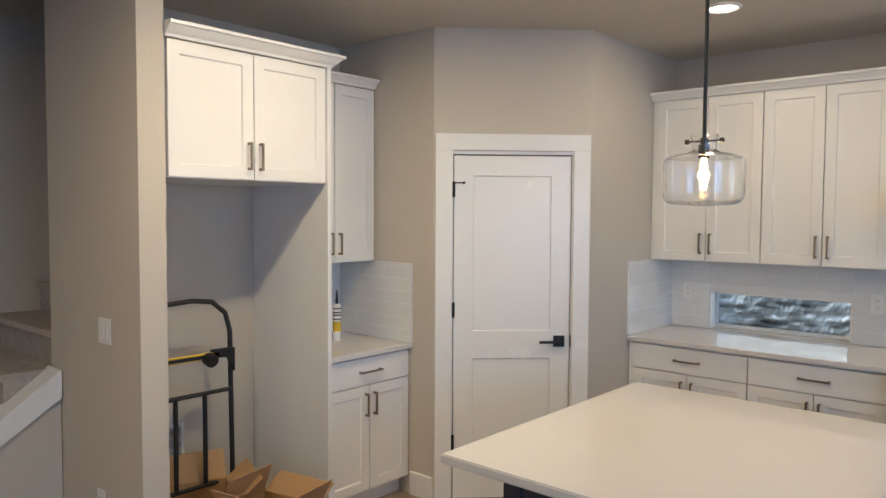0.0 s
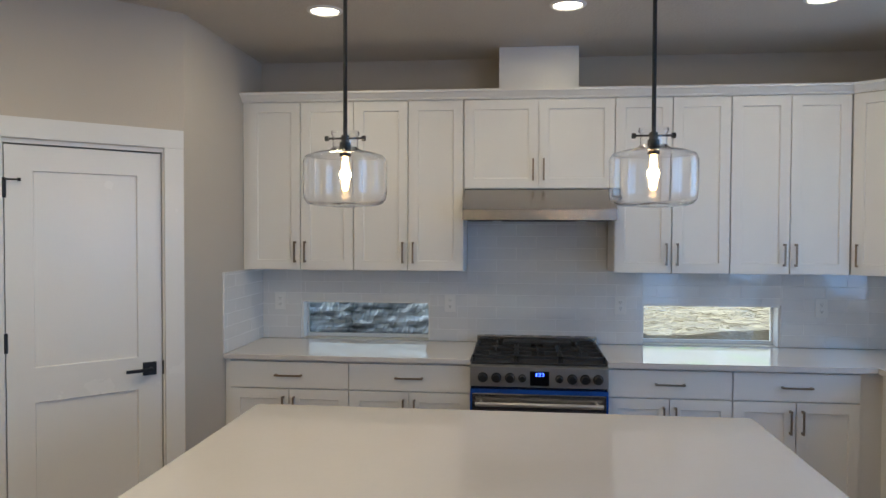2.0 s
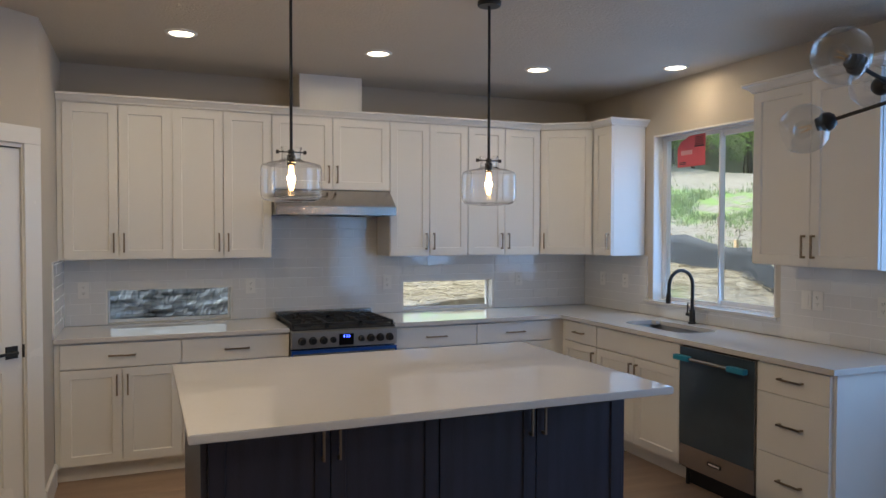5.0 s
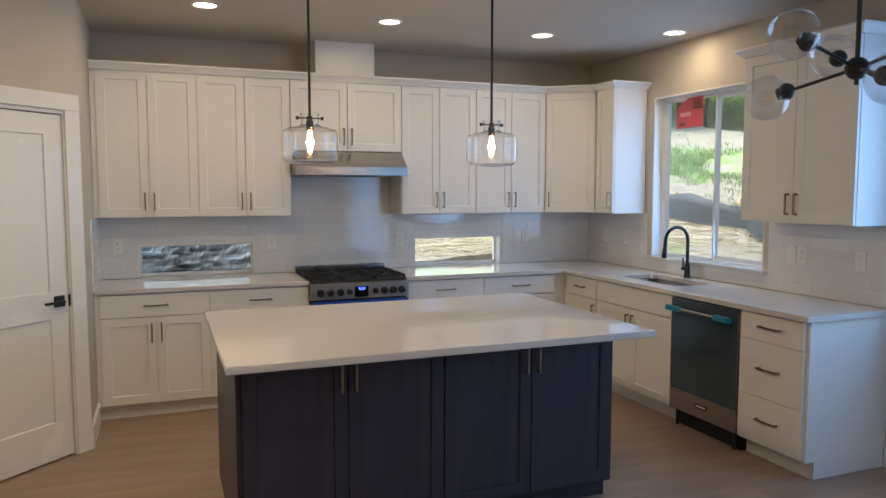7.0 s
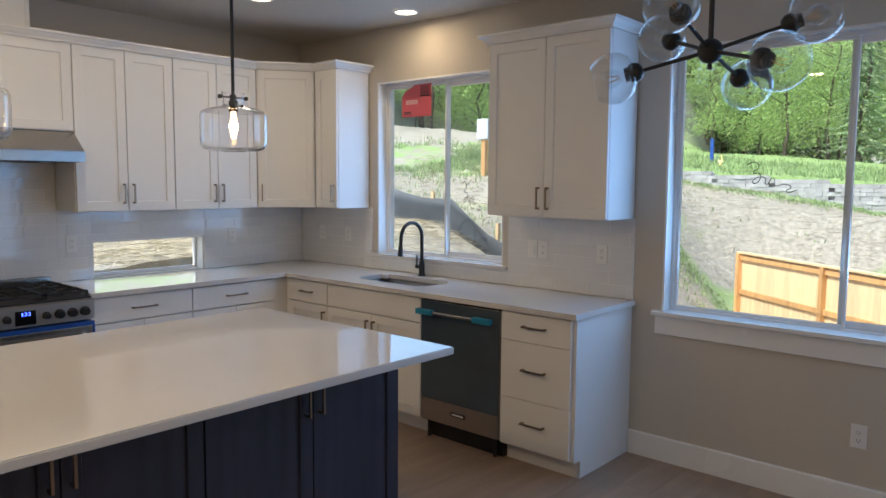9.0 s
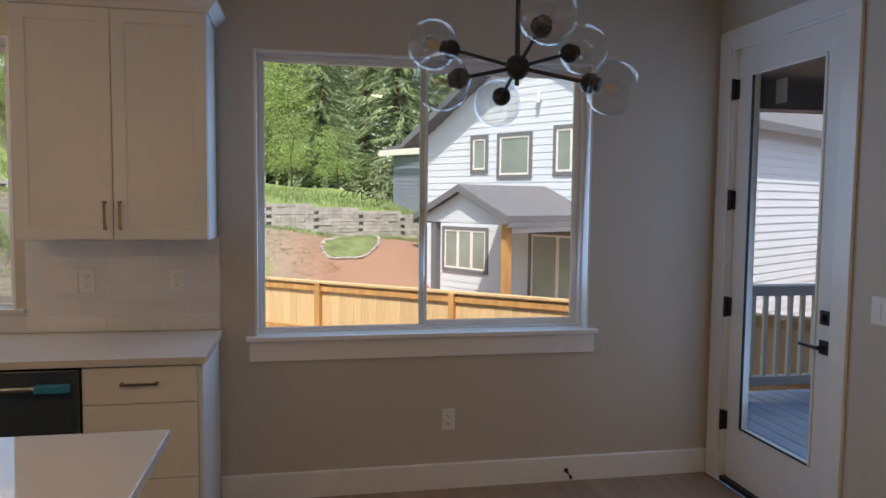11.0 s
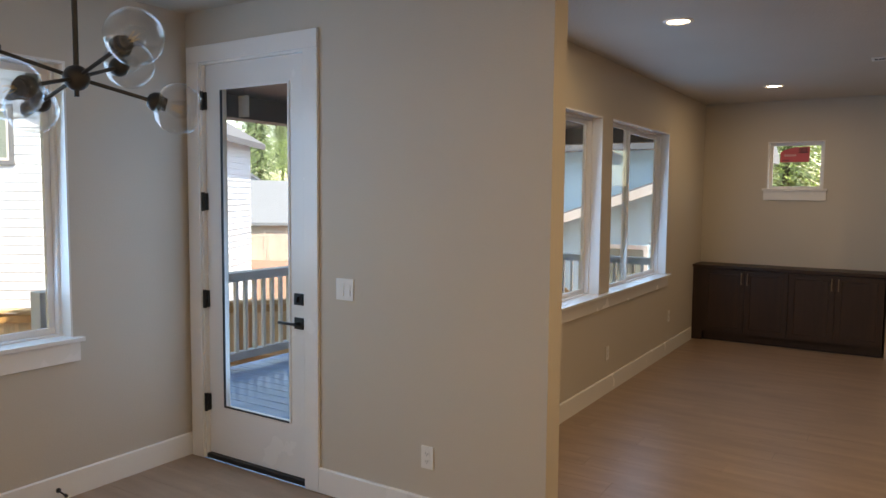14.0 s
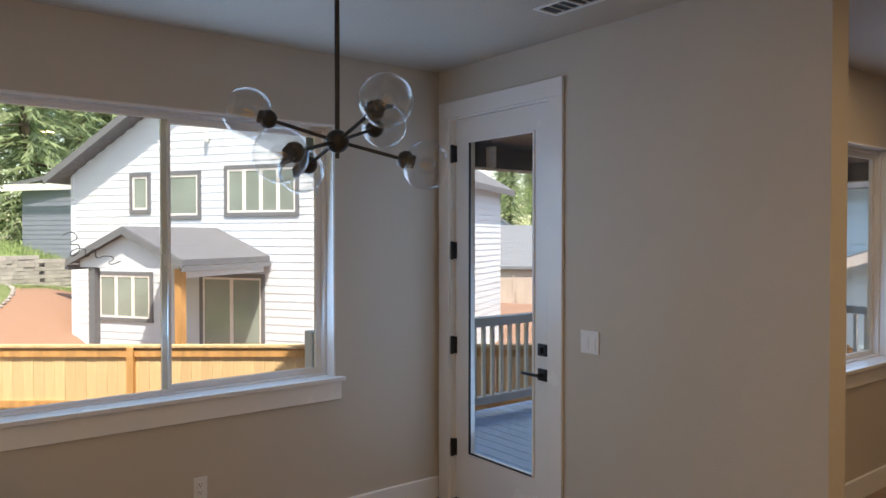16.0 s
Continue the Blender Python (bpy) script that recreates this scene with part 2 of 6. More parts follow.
def ground_mat():
    """Straw and gravel with green patches and bare red earth."""
    m = mat("ground_earth", (0.31, 0.28, 0.225), 0.95, vary=0.4, scale=9.0, bump=1.0, bump_scale=45)
    n, l = m.node_tree.nodes, m.node_tree.links
    p = n["Principled BSDF"]
    src = p.inputs["Base Color"].links[0].from_socket
    co = n.new("ShaderNodeTexCoord")
    patch = n.new("ShaderNodeTexNoise")
    patch.inputs["Scale"].default_value, patch.inputs["Detail"].default_value = 0.32, 8
    l.new(co.outputs["Object"], patch.inputs["Vector"])
    ramp = n.new("ShaderNodeMapRange")
    ramp.inputs[1].default_value, ramp.inputs[2].default_value = 0.60, 0.70
    l.new(patch.outputs[0], ramp.inputs[0])
    mix = n.new("ShaderNodeMix")
    mix.data_type = "RGBA"
    l.new(src, mix.inputs[6])
    mix.inputs[7].default_value = (0.22, 0.33, 0.10, 1)
    low = n.new("ShaderNodeSeparateXYZ")
    l.new(co.outputs["Object"], low.inputs[0])
    # a sown strip of grass runs across the bank, with ragged edges
    diag = n.new("ShaderNodeMath")
    l.new(low.outputs[0], diag.inputs[0])
    l.new(low.outputs[1], diag.inputs[1])
    rag = n.new("ShaderNodeTexNoise")
    rag.inputs["Scale"].default_value, rag.inputs["Detail"].default_value = 1.1, 6
    l.new(co.outputs["Object"], rag.inputs["Vector"])
    wob = n.new("ShaderNodeMath")
    wob.operation = "MULTIPLY_ADD"
    l.new(rag.outputs[0], wob.inputs[0])
    wob.inputs[1].default_value = 3.0
    l.new(diag.outputs[0], wob.inputs[2])
    strip = n.new("ShaderNodeMath")
    strip.operation = "COMPARE"
    l.new(wob.outputs[0], strip.inputs[0])
    strip.inputs[1].default_value, strip.inputs[2].default_value = 19.7, 2.2
    north = n.new("ShaderNodeMapRange")
    north.inputs[1].default_value, north.inputs[2].default_value = 1.8, 3.2
    l.new(low.outputs[1], north.inputs[0])
    upper = n.new("ShaderNodeMath")
    upper.operation = "MULTIPLY"
    tufty = n.new("ShaderNodeMapRange")
    tufty.inputs[1].default_value, tufty.inputs[2].default_value = 0.44, 0.58
    fleck = n.new("ShaderNodeTexNoise")
    fleck.inputs["Scale"].default_value, fleck.inputs["Detail"].default_value = 2.3, 8
    l.new(co.outputs["Object"], fleck.inputs["Vector"])
    l.new(fleck.outputs[0], tufty.inputs[0])
    sown = n.new("ShaderNodeMath")
    sown.operation = "MULTIPLY"
    l.new(strip.outputs[0], sown.inputs[0])
    l.new(tufty.outputs[0], sown.inputs[1])
    l.new(sown.outputs[0], upper.inputs[0])
    l.new(north.outputs[0], upper.inputs[1])
    turf = n.new("ShaderNodeMath")
    turf.operation = "MAXIMUM"
    l.new(ramp.outputs[0], turf.inputs[0])
    l.new(upper.outputs[0], turf.inputs[1])
    l.new(turf.outputs[0], mix.inputs[0])
    dirt = n.new("ShaderNodeMapRange")
    dirt.inputs[1].default_value, dirt.inputs[2].default_value = -2.2, -4.0
    dirt.inputs[4].default_value = 0.85
    l.new(low.outputs[1], dirt.inputs[0])
    mix2 = n.new("ShaderNodeMix")
    mix2.data_type = "RGBA"
    l.new(dirt.outputs[0], mix2.inputs[0])
    l.new(mix.outputs[2], mix2.inputs[6])
    mix2.inputs[7].default_value = (0.33, 0.18, 0.125, 1)
    # lawn in front of the retaining wall
    lawn = n.new("ShaderNodeMapRange")
    lawn.inputs[1].default_value, lawn.inputs[2].default_value = 21.5, 21.9
    mix3 = n.new("ShaderNodeMix")
    mix3.data_type = "RGBA"
    edge = n.new("ShaderNodeMath")
    edge.operation = "MULTIPLY_ADD"
    l.new(low.outputs[0], edge.inputs[0])
    edge.inputs[1].default_value = 1.0
    l.new(rag.outputs[0], edge.inputs[2])
    slant = n.new("ShaderNodeMath")
    slant.operation = "MULTIPLY_ADD"
    l.new(low.outputs[1], slant.inputs[0])
    slant.inputs[1].default_value = 0.3235
    l.new(edge.outputs[0], slant.inputs[2])
    l.new(slant.outputs[0], lawn.inputs[0])
    fade = n.new("ShaderNodeMapRange")
    fade.inputs[1].default_value, fade.inputs[2].default_value = 8.5, 7.0
    l.new(low.outputs[1], fade.inputs[0])
    strip_lawn = n.new("ShaderNodeMath")
    strip_lawn.operation = "MULTIPLY"
    l.new(lawn.outputs[0], strip_lawn.inputs[0])
    l.new(fade.outputs[0], strip_lawn.inputs[1])
    l.new(strip_lawn.outputs[0], mix3.inputs[0])
    l.new(mix2.outputs[2], mix3.inputs[6])
    mix3.inputs[7].default_value = (0.22, 0.31, 0.11, 1)
    l.new(mix3.outputs[2], p.inputs["Base Color"])
    return m


M_GROUND = ground_mat()


# ---- building helpers ----
def box(bm, x0, x1, y0, y1, z0, z1, bevel=0.0, m=None):
    vs = [bm.verts.new((x, y, z)) for z in (z0, z1) for x, y in ((x0, y0), (x1, y0), (x1, y1), (x0, y1))]
    fs = [bm.faces.new([vs[i] for i in f]) for f in ((3, 2, 1, 0), (4, 5, 6, 7), (0, 1, 5, 4), (1, 2, 6, 5), (2, 3, 7, 6), (3, 0, 4, 7))]
    if bevel:
        es = list({e for f in fs for e in f.edges})
        r = bmesh.ops.bevel(bm, geom=es, offset=bevel, segments=2, affect="EDGES", profile=0.6)
        vs = list({v for f in r["faces"] for v in f.verts} | {v for v in vs if v.is_valid})
    if m:
        bmesh.ops.transform(bm, matrix=m, verts=vs)
    return vs


def rod(bm, a, b, r, seg=12, r2=None):
    a, b = Vector(a), Vector(b)
    d = b - a
    m = Matrix.Translation((a + b) / 2) @ d.to_track_quat("Z", "Y").to_matrix().to_4x4()
    bmesh.ops.create_cone(bm, cap_ends=True, segments=seg, radius1=r, radius2=r if r2 is None else r2, depth=d.length, matrix=m)


def lathe(bm, profile, seg=32, m=None):
    """Turn a profile of (radius, height) round the z axis."""
    rings = []
    for r, z in profile:
        rings.append([bm.verts.new((r * math.cos(k * math.tau / seg), r * math.sin(k * math.tau / seg), z)) for k in range(seg)])
    for a, b in zip(rings, rings[1:]):
        for k in range(seg):
            bm.faces.new((a[k], a[(k + 1) % seg], b[(k + 1) % seg], b[k]))
    vs = [v for ring in rings for v in ring]
    if m:
        bmesh.ops.transform(bm, matrix=m, verts=vs)
    return vs


def prism(bm, pts, y0, y1, axis="y"):
    """A solid from an outline in the x-z plane (axis y), or in x-y (axis z), or in y-z (axis x)."""
    def place(u, v, w):
        return {"y": (u, w, v), "z": (u, v, w), "x": (w, u, v)}[axis]
    a = [bm.verts.new(place(u, v, y0)) for u, v in pts]
    b = [bm.verts.new(place(u, v, y1)) for u, v in pts]
    n = len(pts)
    bm.faces.new(a)
    bm.faces.new(b[::-1])
    for k in range(n):
        bm.faces.new((a[k], b[k], b[(k + 1) % n], a[(k + 1) % n]))
    return a + b


def mesh_of(name, bm, material, smooth=False):
    bmesh.ops.recalc_face_normals(bm, faces=bm.faces)
    me = bpy.data.meshes.new(name)
    bm.to_mesh(me)
    bm.free()
    for material_ in material if isinstance(material, (list, tuple)) else [material]:
        me.materials.append(material_)
    if smooth:
        for f in me.polygons:
            f.use_smooth = True
        me.set_sharp_from_angle(angle=radians(40))
    return me


def part(name, bm, material, parent=None, label="", smooth=False):
    ob = new(name, mesh_of(name, bm, material, smooth))
    if parent:
        ob.parent = parent
    if label:
        ob["label"] = label
    return ob


def thing(name, m, label, category, group=""):
    ob = new(name)
    ob.empty_display_size = 0.1
    ob.matrix_world = m
    return tagged(ob, label, category, group)


def solid(name, boxes, material, label, kind="structure", category=""):
    bm = bmesh.new()
    for b in boxes:
        box(bm, *b)
    return tagged(part(name, bm, material), label, category or name.split("_")[0], kind=kind)


def wall_x(name, x0, x1, y0, y1, z0, z1, holes, label, material=None):
    """A wall along y (thickness x0..x1) with openings (ya, yb, za, zb) right through it."""
    bs, cuts = [], sorted(holes)
    y = y0
    for ya, yb, za, zb in cuts:
        bs += [(x0, x1, y, ya, z0, z1)]
        if za > z0:
            bs += [(x0, x1, ya, yb, z0, za)]
        bs += [(x0, x1, ya, yb, zb, z1)]
        y = yb
    bs += [(x0, x1, y, y1, z0, z1)]
    return solid(name, bs, material or M_WALL, label)


def wall_y(name, y0, y1, x0, x1, z0, z1, holes, label, material=None):
    bs, x = [], x0
    for xa, xb, za, zb in sorted(holes):
        bs += [(x, xa, y0, y1, z0, z1)]
        if za > z0:
            bs += [(xa, xb, y0, y1, z0, za)]
        bs += [(xa, xb, y0, y1, zb, z1)]
        x = xb
    bs += [(x, x1, y0, y1, z0, z1)]
    return solid(name, bs, material or M_WALL, label)


FACE_S, FACE_W, FACE_E = 0, -90, 90   # turns for fronts that look south, west and east


# ---- structure ----
CEIL, EAST, SOUTH, LIV_E, LIV_S, WEST = 2.745, 4.28, -5.885, 2.58, -11.95, -1.47
GROUND_UNDER = -1.7
SINK_WIN = (-2.17, -0.95, 1.02, 2.345)
DIN_WIN = (-5.125, -3.30, 0.852, 2.34)
BACK_DOOR = (3.19 + 0.095, 4.13 + 0.03, 0.0, 2.445)
LW1, LW2 = (-8.53, -6.85, 0.84, 2.29), (-10.45, -8.75, 0.84, 2.30)
SLOT1, SLOT2 = (0.272, 1.138, 0.917, 1.170), (2.495, 3.340, 0.917, 1.176)
wall_y("wall_north", 0.0, 0.16, -1.6, EAST + 0.16, 0, CEIL, [SLOT1, SLOT2], "warm greige painted wall with two slot windows")
wall_x("wall_east", EAST, EAST + 0.16, SOUTH - 0.14, 0.0, 0, CEIL, [SINK_WIN, DIN_WIN], "warm greige painted wall with two wide windows")
wall_y("wall_south_dining", SOUTH - 0.14, SOUTH, 1.83, EAST, 0, CEIL, [BACK_DOOR], "warm greige painted wall with a glazed door")
wall_x("wall_east_living", LIV_E, LIV_E + 0.16, LIV_S, SOUTH - 0.14, 0, CEIL, [LW1, LW2], "warm greige painted wall with paired windows")
wall_y("wall_south_living", LIV_S - 0.16, LIV_S, -3.0, LIV_E + 0.16, 0, CEIL, [(1.30, 1.88, 1.74, 2.29)], "warm greige painted wall with a small square window")
wall_x("wall_west", WEST - 0.12, WEST, -3.33, 0.0, 0, CEIL, [], "warm greige painted wall behind the refrigerator recess")
wall_y("wall_pier", -3.45, -3.33, -1.75, -0.79, 0, CEIL, [], "warm greige painted end wall with a light switch")
wall_y("wall_pantry_south", -1.78, -1.68, WEST, -0.65, 0, CEIL, [], "warm greige painted pantry wall")
wall_x("wall_pantry_east", -0.10, 0.0, -1.13, 0.0, 0, CEIL, [], "warm greige painted pantry return wall")
wall_x("wall_stair", -2.87, -2.75, LIV_S, 1.0, 0, 4.2, [], "grey painted wall beside the stairs")
wall_y("wall_stair_end", 1.0, 1.12, -2.87, -1.6, 0, 4.2, [], "grey painted wall at the top of the stairs")
wall_x("wall_stair_upper", -1.75, -1.63, -3.33, 1.0, 0, 4.2, [], "grey painted wall along the stairs")
solid("floor", [(-2.75, LIV_E, LIV_S, 0, -0.15, -0.006), (LIV_E, EAST, SOUTH, 0, -0.15, -0.006)], M_FLOOR, "light brown oak plank floor")
solid("ceiling", [(-1.63, LIV_E + 0.16, LIV_S - 0.16, 0.16, CEIL, CEIL + 0.2), (LIV_E + 0.16, EAST + 0.16, SOUTH - 0.14, 0.16, CEIL, CEIL + 0.2),
                  (-2.87, -1.63, LIV_S - 0.16, -3.6, CEIL, CEIL + 0.2), (-2.87, -1.63, -3.6, 1.12, 4.2, 4.4), (-2.87, -1.63, -3.8, -3.6, CEIL + .2, 4.4)], M_CEIL, "textured greige painted ceiling")

# the pantry's slanting wall with its door opening, built in its own frame: x along the wall from west to east, y into the pantry
PANTRY = Matrix.Translation((-0.65, -1.78, 0)) @ Matrix.Rotation(radians(45), 4, "Z")
DIAG = 0.65 * math.sqrt(2)
P_L, P_R, P_T = 0.095, 0.825, 2.045
bm = bmesh.new()
for b in ((0, P_L, 0, 0.1, 0, CEIL), (P_R, DIAG, 0, 0.1, 0, CEIL), (P_L, P_R, 0, 0.1, P_T, CEIL)):
    box(bm, *b)
ob = tagged(part("wall_pantry", bm, M_WALL), "warm greige painted slanting pantry wall", "wall", kind="structure")
ob.matrix_world = PANTRY


def baseboard(x0, y0, x1, y1, h=0.14, t=0.016):
    """A flat white skirting whose back runs from one point to the other, with the room on its right-hand side."""
    d = Vector((x1 - x0, y1 - y0, 0))
    bm = bmesh.new()
    prism(bm, [(0, 0), (-t, 0), (-t, h - 0.006), (-t + 0.006, h), (0, h)], 0, d.length, "x")
    ob = tagged(part("baseboard", bm, M_TRIM), "flat white painted baseboard along the wall", "baseboard", kind="structure")
    ob.matrix_world = Matrix.Translation((x0, y0, 0)) @ Matrix.Rotation(math.atan2(d.y, d.x), 4, "Z")


baseboard(EAST, -3.125, EAST, SOUTH)
baseboard(3.19, SOUTH, 1.83, SOUTH)
baseboard(1.83, SOUTH, 1.83, SOUTH - 0.14)
baseboard(1.83, SOUTH - 0.14, LIV_E, SOUTH - 0.14)
baseboard(LIV_E, SOUTH - 0.14, LIV_E, -11.55)
baseboard(-0.82, -1.78, -0.65, -1.78)
baseboard(-1.75, -3.45, -0.79, -3.45)
baseboard(-0.79, -3.45, -0.79, -3.33)
baseboard(-0.065, -1.195, 0.0, -1.13)
baseboard(0.0, -1.13, 0.0, -0.62)


# ---- windows and doors ----
def slider_window(name, m, w, h, label, mull=0.5, sill=True, depth=0.16, single=False, slim=False):
    """A white vinyl window in an opening w x h; local x along the wall, y out of the room, z up from the opening's lower edge."""
    win = tagged(new(name), label, "window", kind="structure")
    win.matrix_world = m
    f, y0, y1 = 0.012 if slim else 0.03, depth - 0.075, depth - 0.005
    bm = bmesh.new()
    for b in ((0, w, y0, y1, 0, f), (0, w, y0, y1, h - f, h), (0, f, y0, y1, f, h - f), (w - f, w, y0, y1, f, h - f)):
        box(bm, *b, bevel=0.004)
    part("window_frame", bm, M_VINYL, win)
    bays = [(f, w - f)] if single else [(f, w * mull + 0.02), (w * mull - 0.02, w - f)]
    for k, (a, b) in enumerate(bays):
        s = 0.010 if slim else (0.016, 0.034)[k]
        ya = y0 + (0.008 if k == 0 else 0.034)
        bm = bmesh.new()
        for q in ((a, b, ya, ya + 0.026, f, f + s), (a, b, ya, ya + 0.026, h - f - s, h - f), (a, a + s, ya, ya + 0.026, f + s, h - f - s), (b - s, b, ya, ya + 0.026, f + s, h - f - s)):
            box(bm, *q, bevel=0.003)
        sash = part("sash", bm, M_VINYL, win)
        bm = bmesh.new()
        box(bm, a + s, b - s, ya + 0.011, ya + 0.015, f + s, h - f - s)
        p = part("pane", bm, M_PANE, sash)
        p.visible_shadow = False
        if k == 1:
            bm = bmesh.new()
            box(bm, a + 0.006, a + 0.026, ya - 0.02, ya, h * 0.46, h * 0.46 + 0.06, bevel=0.004)
            part("latch", bm, M_VINYL, sash)
    bm = bmesh.new()
    for q in ((-0.001, 0.012, 0.001, y0, 0.0, h), (w - 0.012, w + 0.001, 0.001, y0, 0.0, h), (0.012, w - 0.012, 0.001, y0, h - 0.012, h + 0.001)):
        box(bm, *q)
    part("jamb_lining", bm, M_TRIM, win)
    if sill:
        bm = bmesh.new()
        box(bm, -0.045, w + 0.045, -0.045, y0 + 0.01, -0.004, 0.020, bevel=0.004)
        part("window_sill", bm, M_TRIM, win)
        bm = bmesh.new()
        box(bm, -0.03, w + 0.03, -0.018, -0.001, -0.112, -0.004, bevel=0.003)
        part("apron", bm, M_TRIM, win)
    return win


def at_east(y, z, x=EAST):
    return Matrix.Translation((x, y, z)) @ Matrix.Rotation(radians(-90), 4, "Z")


sink_window = slider_window("window_1", at_east(SINK_WIN[1], SINK_WIN[2]), 1.22, SINK_WIN[3] - SINK_WIN[2], "white vinyl sliding window over the sink", sill=False)
bm = bmesh.new()
box(bm, -0.05, 1.27, -0.05, 0.09, -0.004, 0.02, bevel=0.004)
part("window_sill", bm, M_QUARTZ, sink_window, "white quartz sill")
din_window = slider_window("window_2", at_east(DIN_WIN[1], DIN_WIN[2]), DIN_WIN[1] - DIN_WIN[0], DIN_WIN[3] - DIN_WIN[2], "wide white vinyl sliding window with painted sill", mull=0.49)
lw1 = slider_window("window_3", at_east(LW1[1], LW1[2], LIV_E), LW1[1] - LW1[0], LW1[3] - LW1[2], "tall white vinyl window with painted sill", mull=0.5, sill=False)
lw2 = slider_window("window_4", at_east(LW2[1], LW2[2], LIV_E), LW2[1] - LW2[0], LW2[3] - LW2[2], "tall white vinyl sliding window with painted sill", mull=0.42, sill=False)
# one long sill under the pair
bm = bmesh.new()
box(bm, 0, LW1[1] - LW2[0] + 0.10, -0.05, 0.0, -0.004, 0.020, bevel=0.004)
for a, b in ((0.05, LW1[1] - LW1[0] + 0.05), (LW1[1] - LW2[1] + 0.05, LW1[1] - LW2[0] + 0.05)):
    box(bm, a, b, 0.001, 0.094, 0.0, 0.0195)
sill = tagged(part("window_sill", bm, M_TRIM), "long white painted sill under paired windows", "sill", kind="structure")
sill.matrix_world = at_east(LW1[1] + 0.05, LW1[2], LIV_E)
bm = bmesh.new()
box(bm, 0.02, LW1[1] - LW2[0] + 0.08, -0.018, -0.001, -0.104, -0.004, bevel=0.003)
part("apron", bm, M_TRIM, sill)
lw3 = slider_window("window_5", Matrix.Translation((1.88, LIV_S, 1.74)) @ Matrix.Rotation(radians(180), 4, "Z"), 0.58, 0.55, "small square white vinyl window with painted sill", single=True)
for k, (s, pos) in enumerate(((SLOT1, "window_6"), (SLOT2, "window_7"))):
    slider_window(pos, Matrix.Translation((s[0], 0, s[2])), s[1] - s[0], s[3] - s[2], slim=True, label=
                  ("long low slot window with crumpled plastic behind the glass", "long low slot window in the tiled backsplash")[k], sill=False, single=True)
# crumpled protective sheet outside the first slot window
bm = bmesh.new()
nx, nz = 60, 14
rng = random.Random(4)
gv = [[bm.verts.new((SLOT1[0] - 0.05 + (SLOT1[1] - SLOT1[0] + 0.1) * i / nx, 0.175 + 0.03 * noise.noise(Vector((i * 0.22 + j * 0.35, j * 0.9, 3))) + 0.012 * rng.random(), 0.86 + 0.38 * j / nz))
       for i in range(nx + 1)] for j in range(nz + 1)]
for j in range(nz):
    for i in range(nx):
        bm.faces.new((gv[j][i], gv[j][i + 1], gv[j + 1][i + 1], gv[j + 1][i]))
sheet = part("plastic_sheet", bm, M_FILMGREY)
tagged(sheet, "crumpled grey plastic sheet taped outside the slot window", "plastic sheet")
sheet.modifiers.new("thick", "SOLIDIFY").thickness = 0.002


def sticker(m, w, h, bars, label):
    """A red maker's sheet on the glass, its lettering drawn as plain bars."""
    bm = bmesh.new()
    pts = [(0.0, 0.0), (w, 0.0), (w, h), (w * 0.45, h * 0.97), (w * 0.12, h * 0.8), (0.0, h * 0.62)]
    prism(bm, pts, 0, 0.0015)
    ob = tagged(part("window_sticker", bm, M_RED), label, "sticker")
    ob.matrix_world = m
    bm = bmesh.new()
    for x0, x1, z0, z1 in bars:
        box(bm, x0 * w, x1 * w, -0.002, -0.0002, z0 * h, z1 * h)
    part("print", bm, M_PINKINK, ob, "pale printed bars")["kind"] = "stuff"
    bm = bmesh.new()
    for z in (0.08, 0.13):
        box(bm, w * 0.08, w * 0.32, -0.002, -0.0002, z * h, (z + 0.03) * h)
    box(bm, w * 0.62, w * 0.95, -0.002, -0.0002, h * 0.60, h * 0.64)
    for k in range(5):
        box(bm, w * 0.64, w * 0.93, -0.002, -0.0002, h * (0.67 + 0.055 * k), h * (0.695 + 0.055 * k))
    part("small_print", bm, M_INK, ob, "dark small print")["kind"] = "stuff"
    return ob


LETTER = [(0.14 + 0.07 * k, 0.19 + 0.07 * k, 0.38, 0.52) for k in range(6)]
sticker(at_east(SINK_WIN[1] - 0.18, 2.08, EAST + 0.088), 0.30, 0.24, LETTER, "torn red paper label stuck on the sink window")
sticker(Matrix.Translation((1.76, LIV_S - 0.092, 2.06)) @ Matrix.Rotation(radians(180), 4, "Z"), 0.30, 0.17, LETTER, "red paper label stuck on the small window")


def scrawl(m, pts, label, r=0.004):
    cu = bpy.data.curves.new("marker_scrawl", "CURVE")
    cu.dimensions, cu.bevel_depth, cu.bevel_resolution = "3D", r, 1
    sp = cu.splines.new("BEZIER")
    sp.bezier_points.add(len(pts) - 1)
    for p, (x, z) in zip(sp.bezier_points, pts):
        p.co, p.handle_left_type, p.handle_right_type = (x, 0, z), "AUTO", "AUTO"
    cu.materials.append(M_INK)
    dg = new("temp", cu)
    me = bpy.data.meshes.new_from_object(dg.evaluated_get(bpy.context.evaluated_depsgraph_get()))
    bpy.data.objects.remove(dg)
    ob = tagged(new("marker_scrawl", me), label, "marker writing")
    ob.matrix_world = m


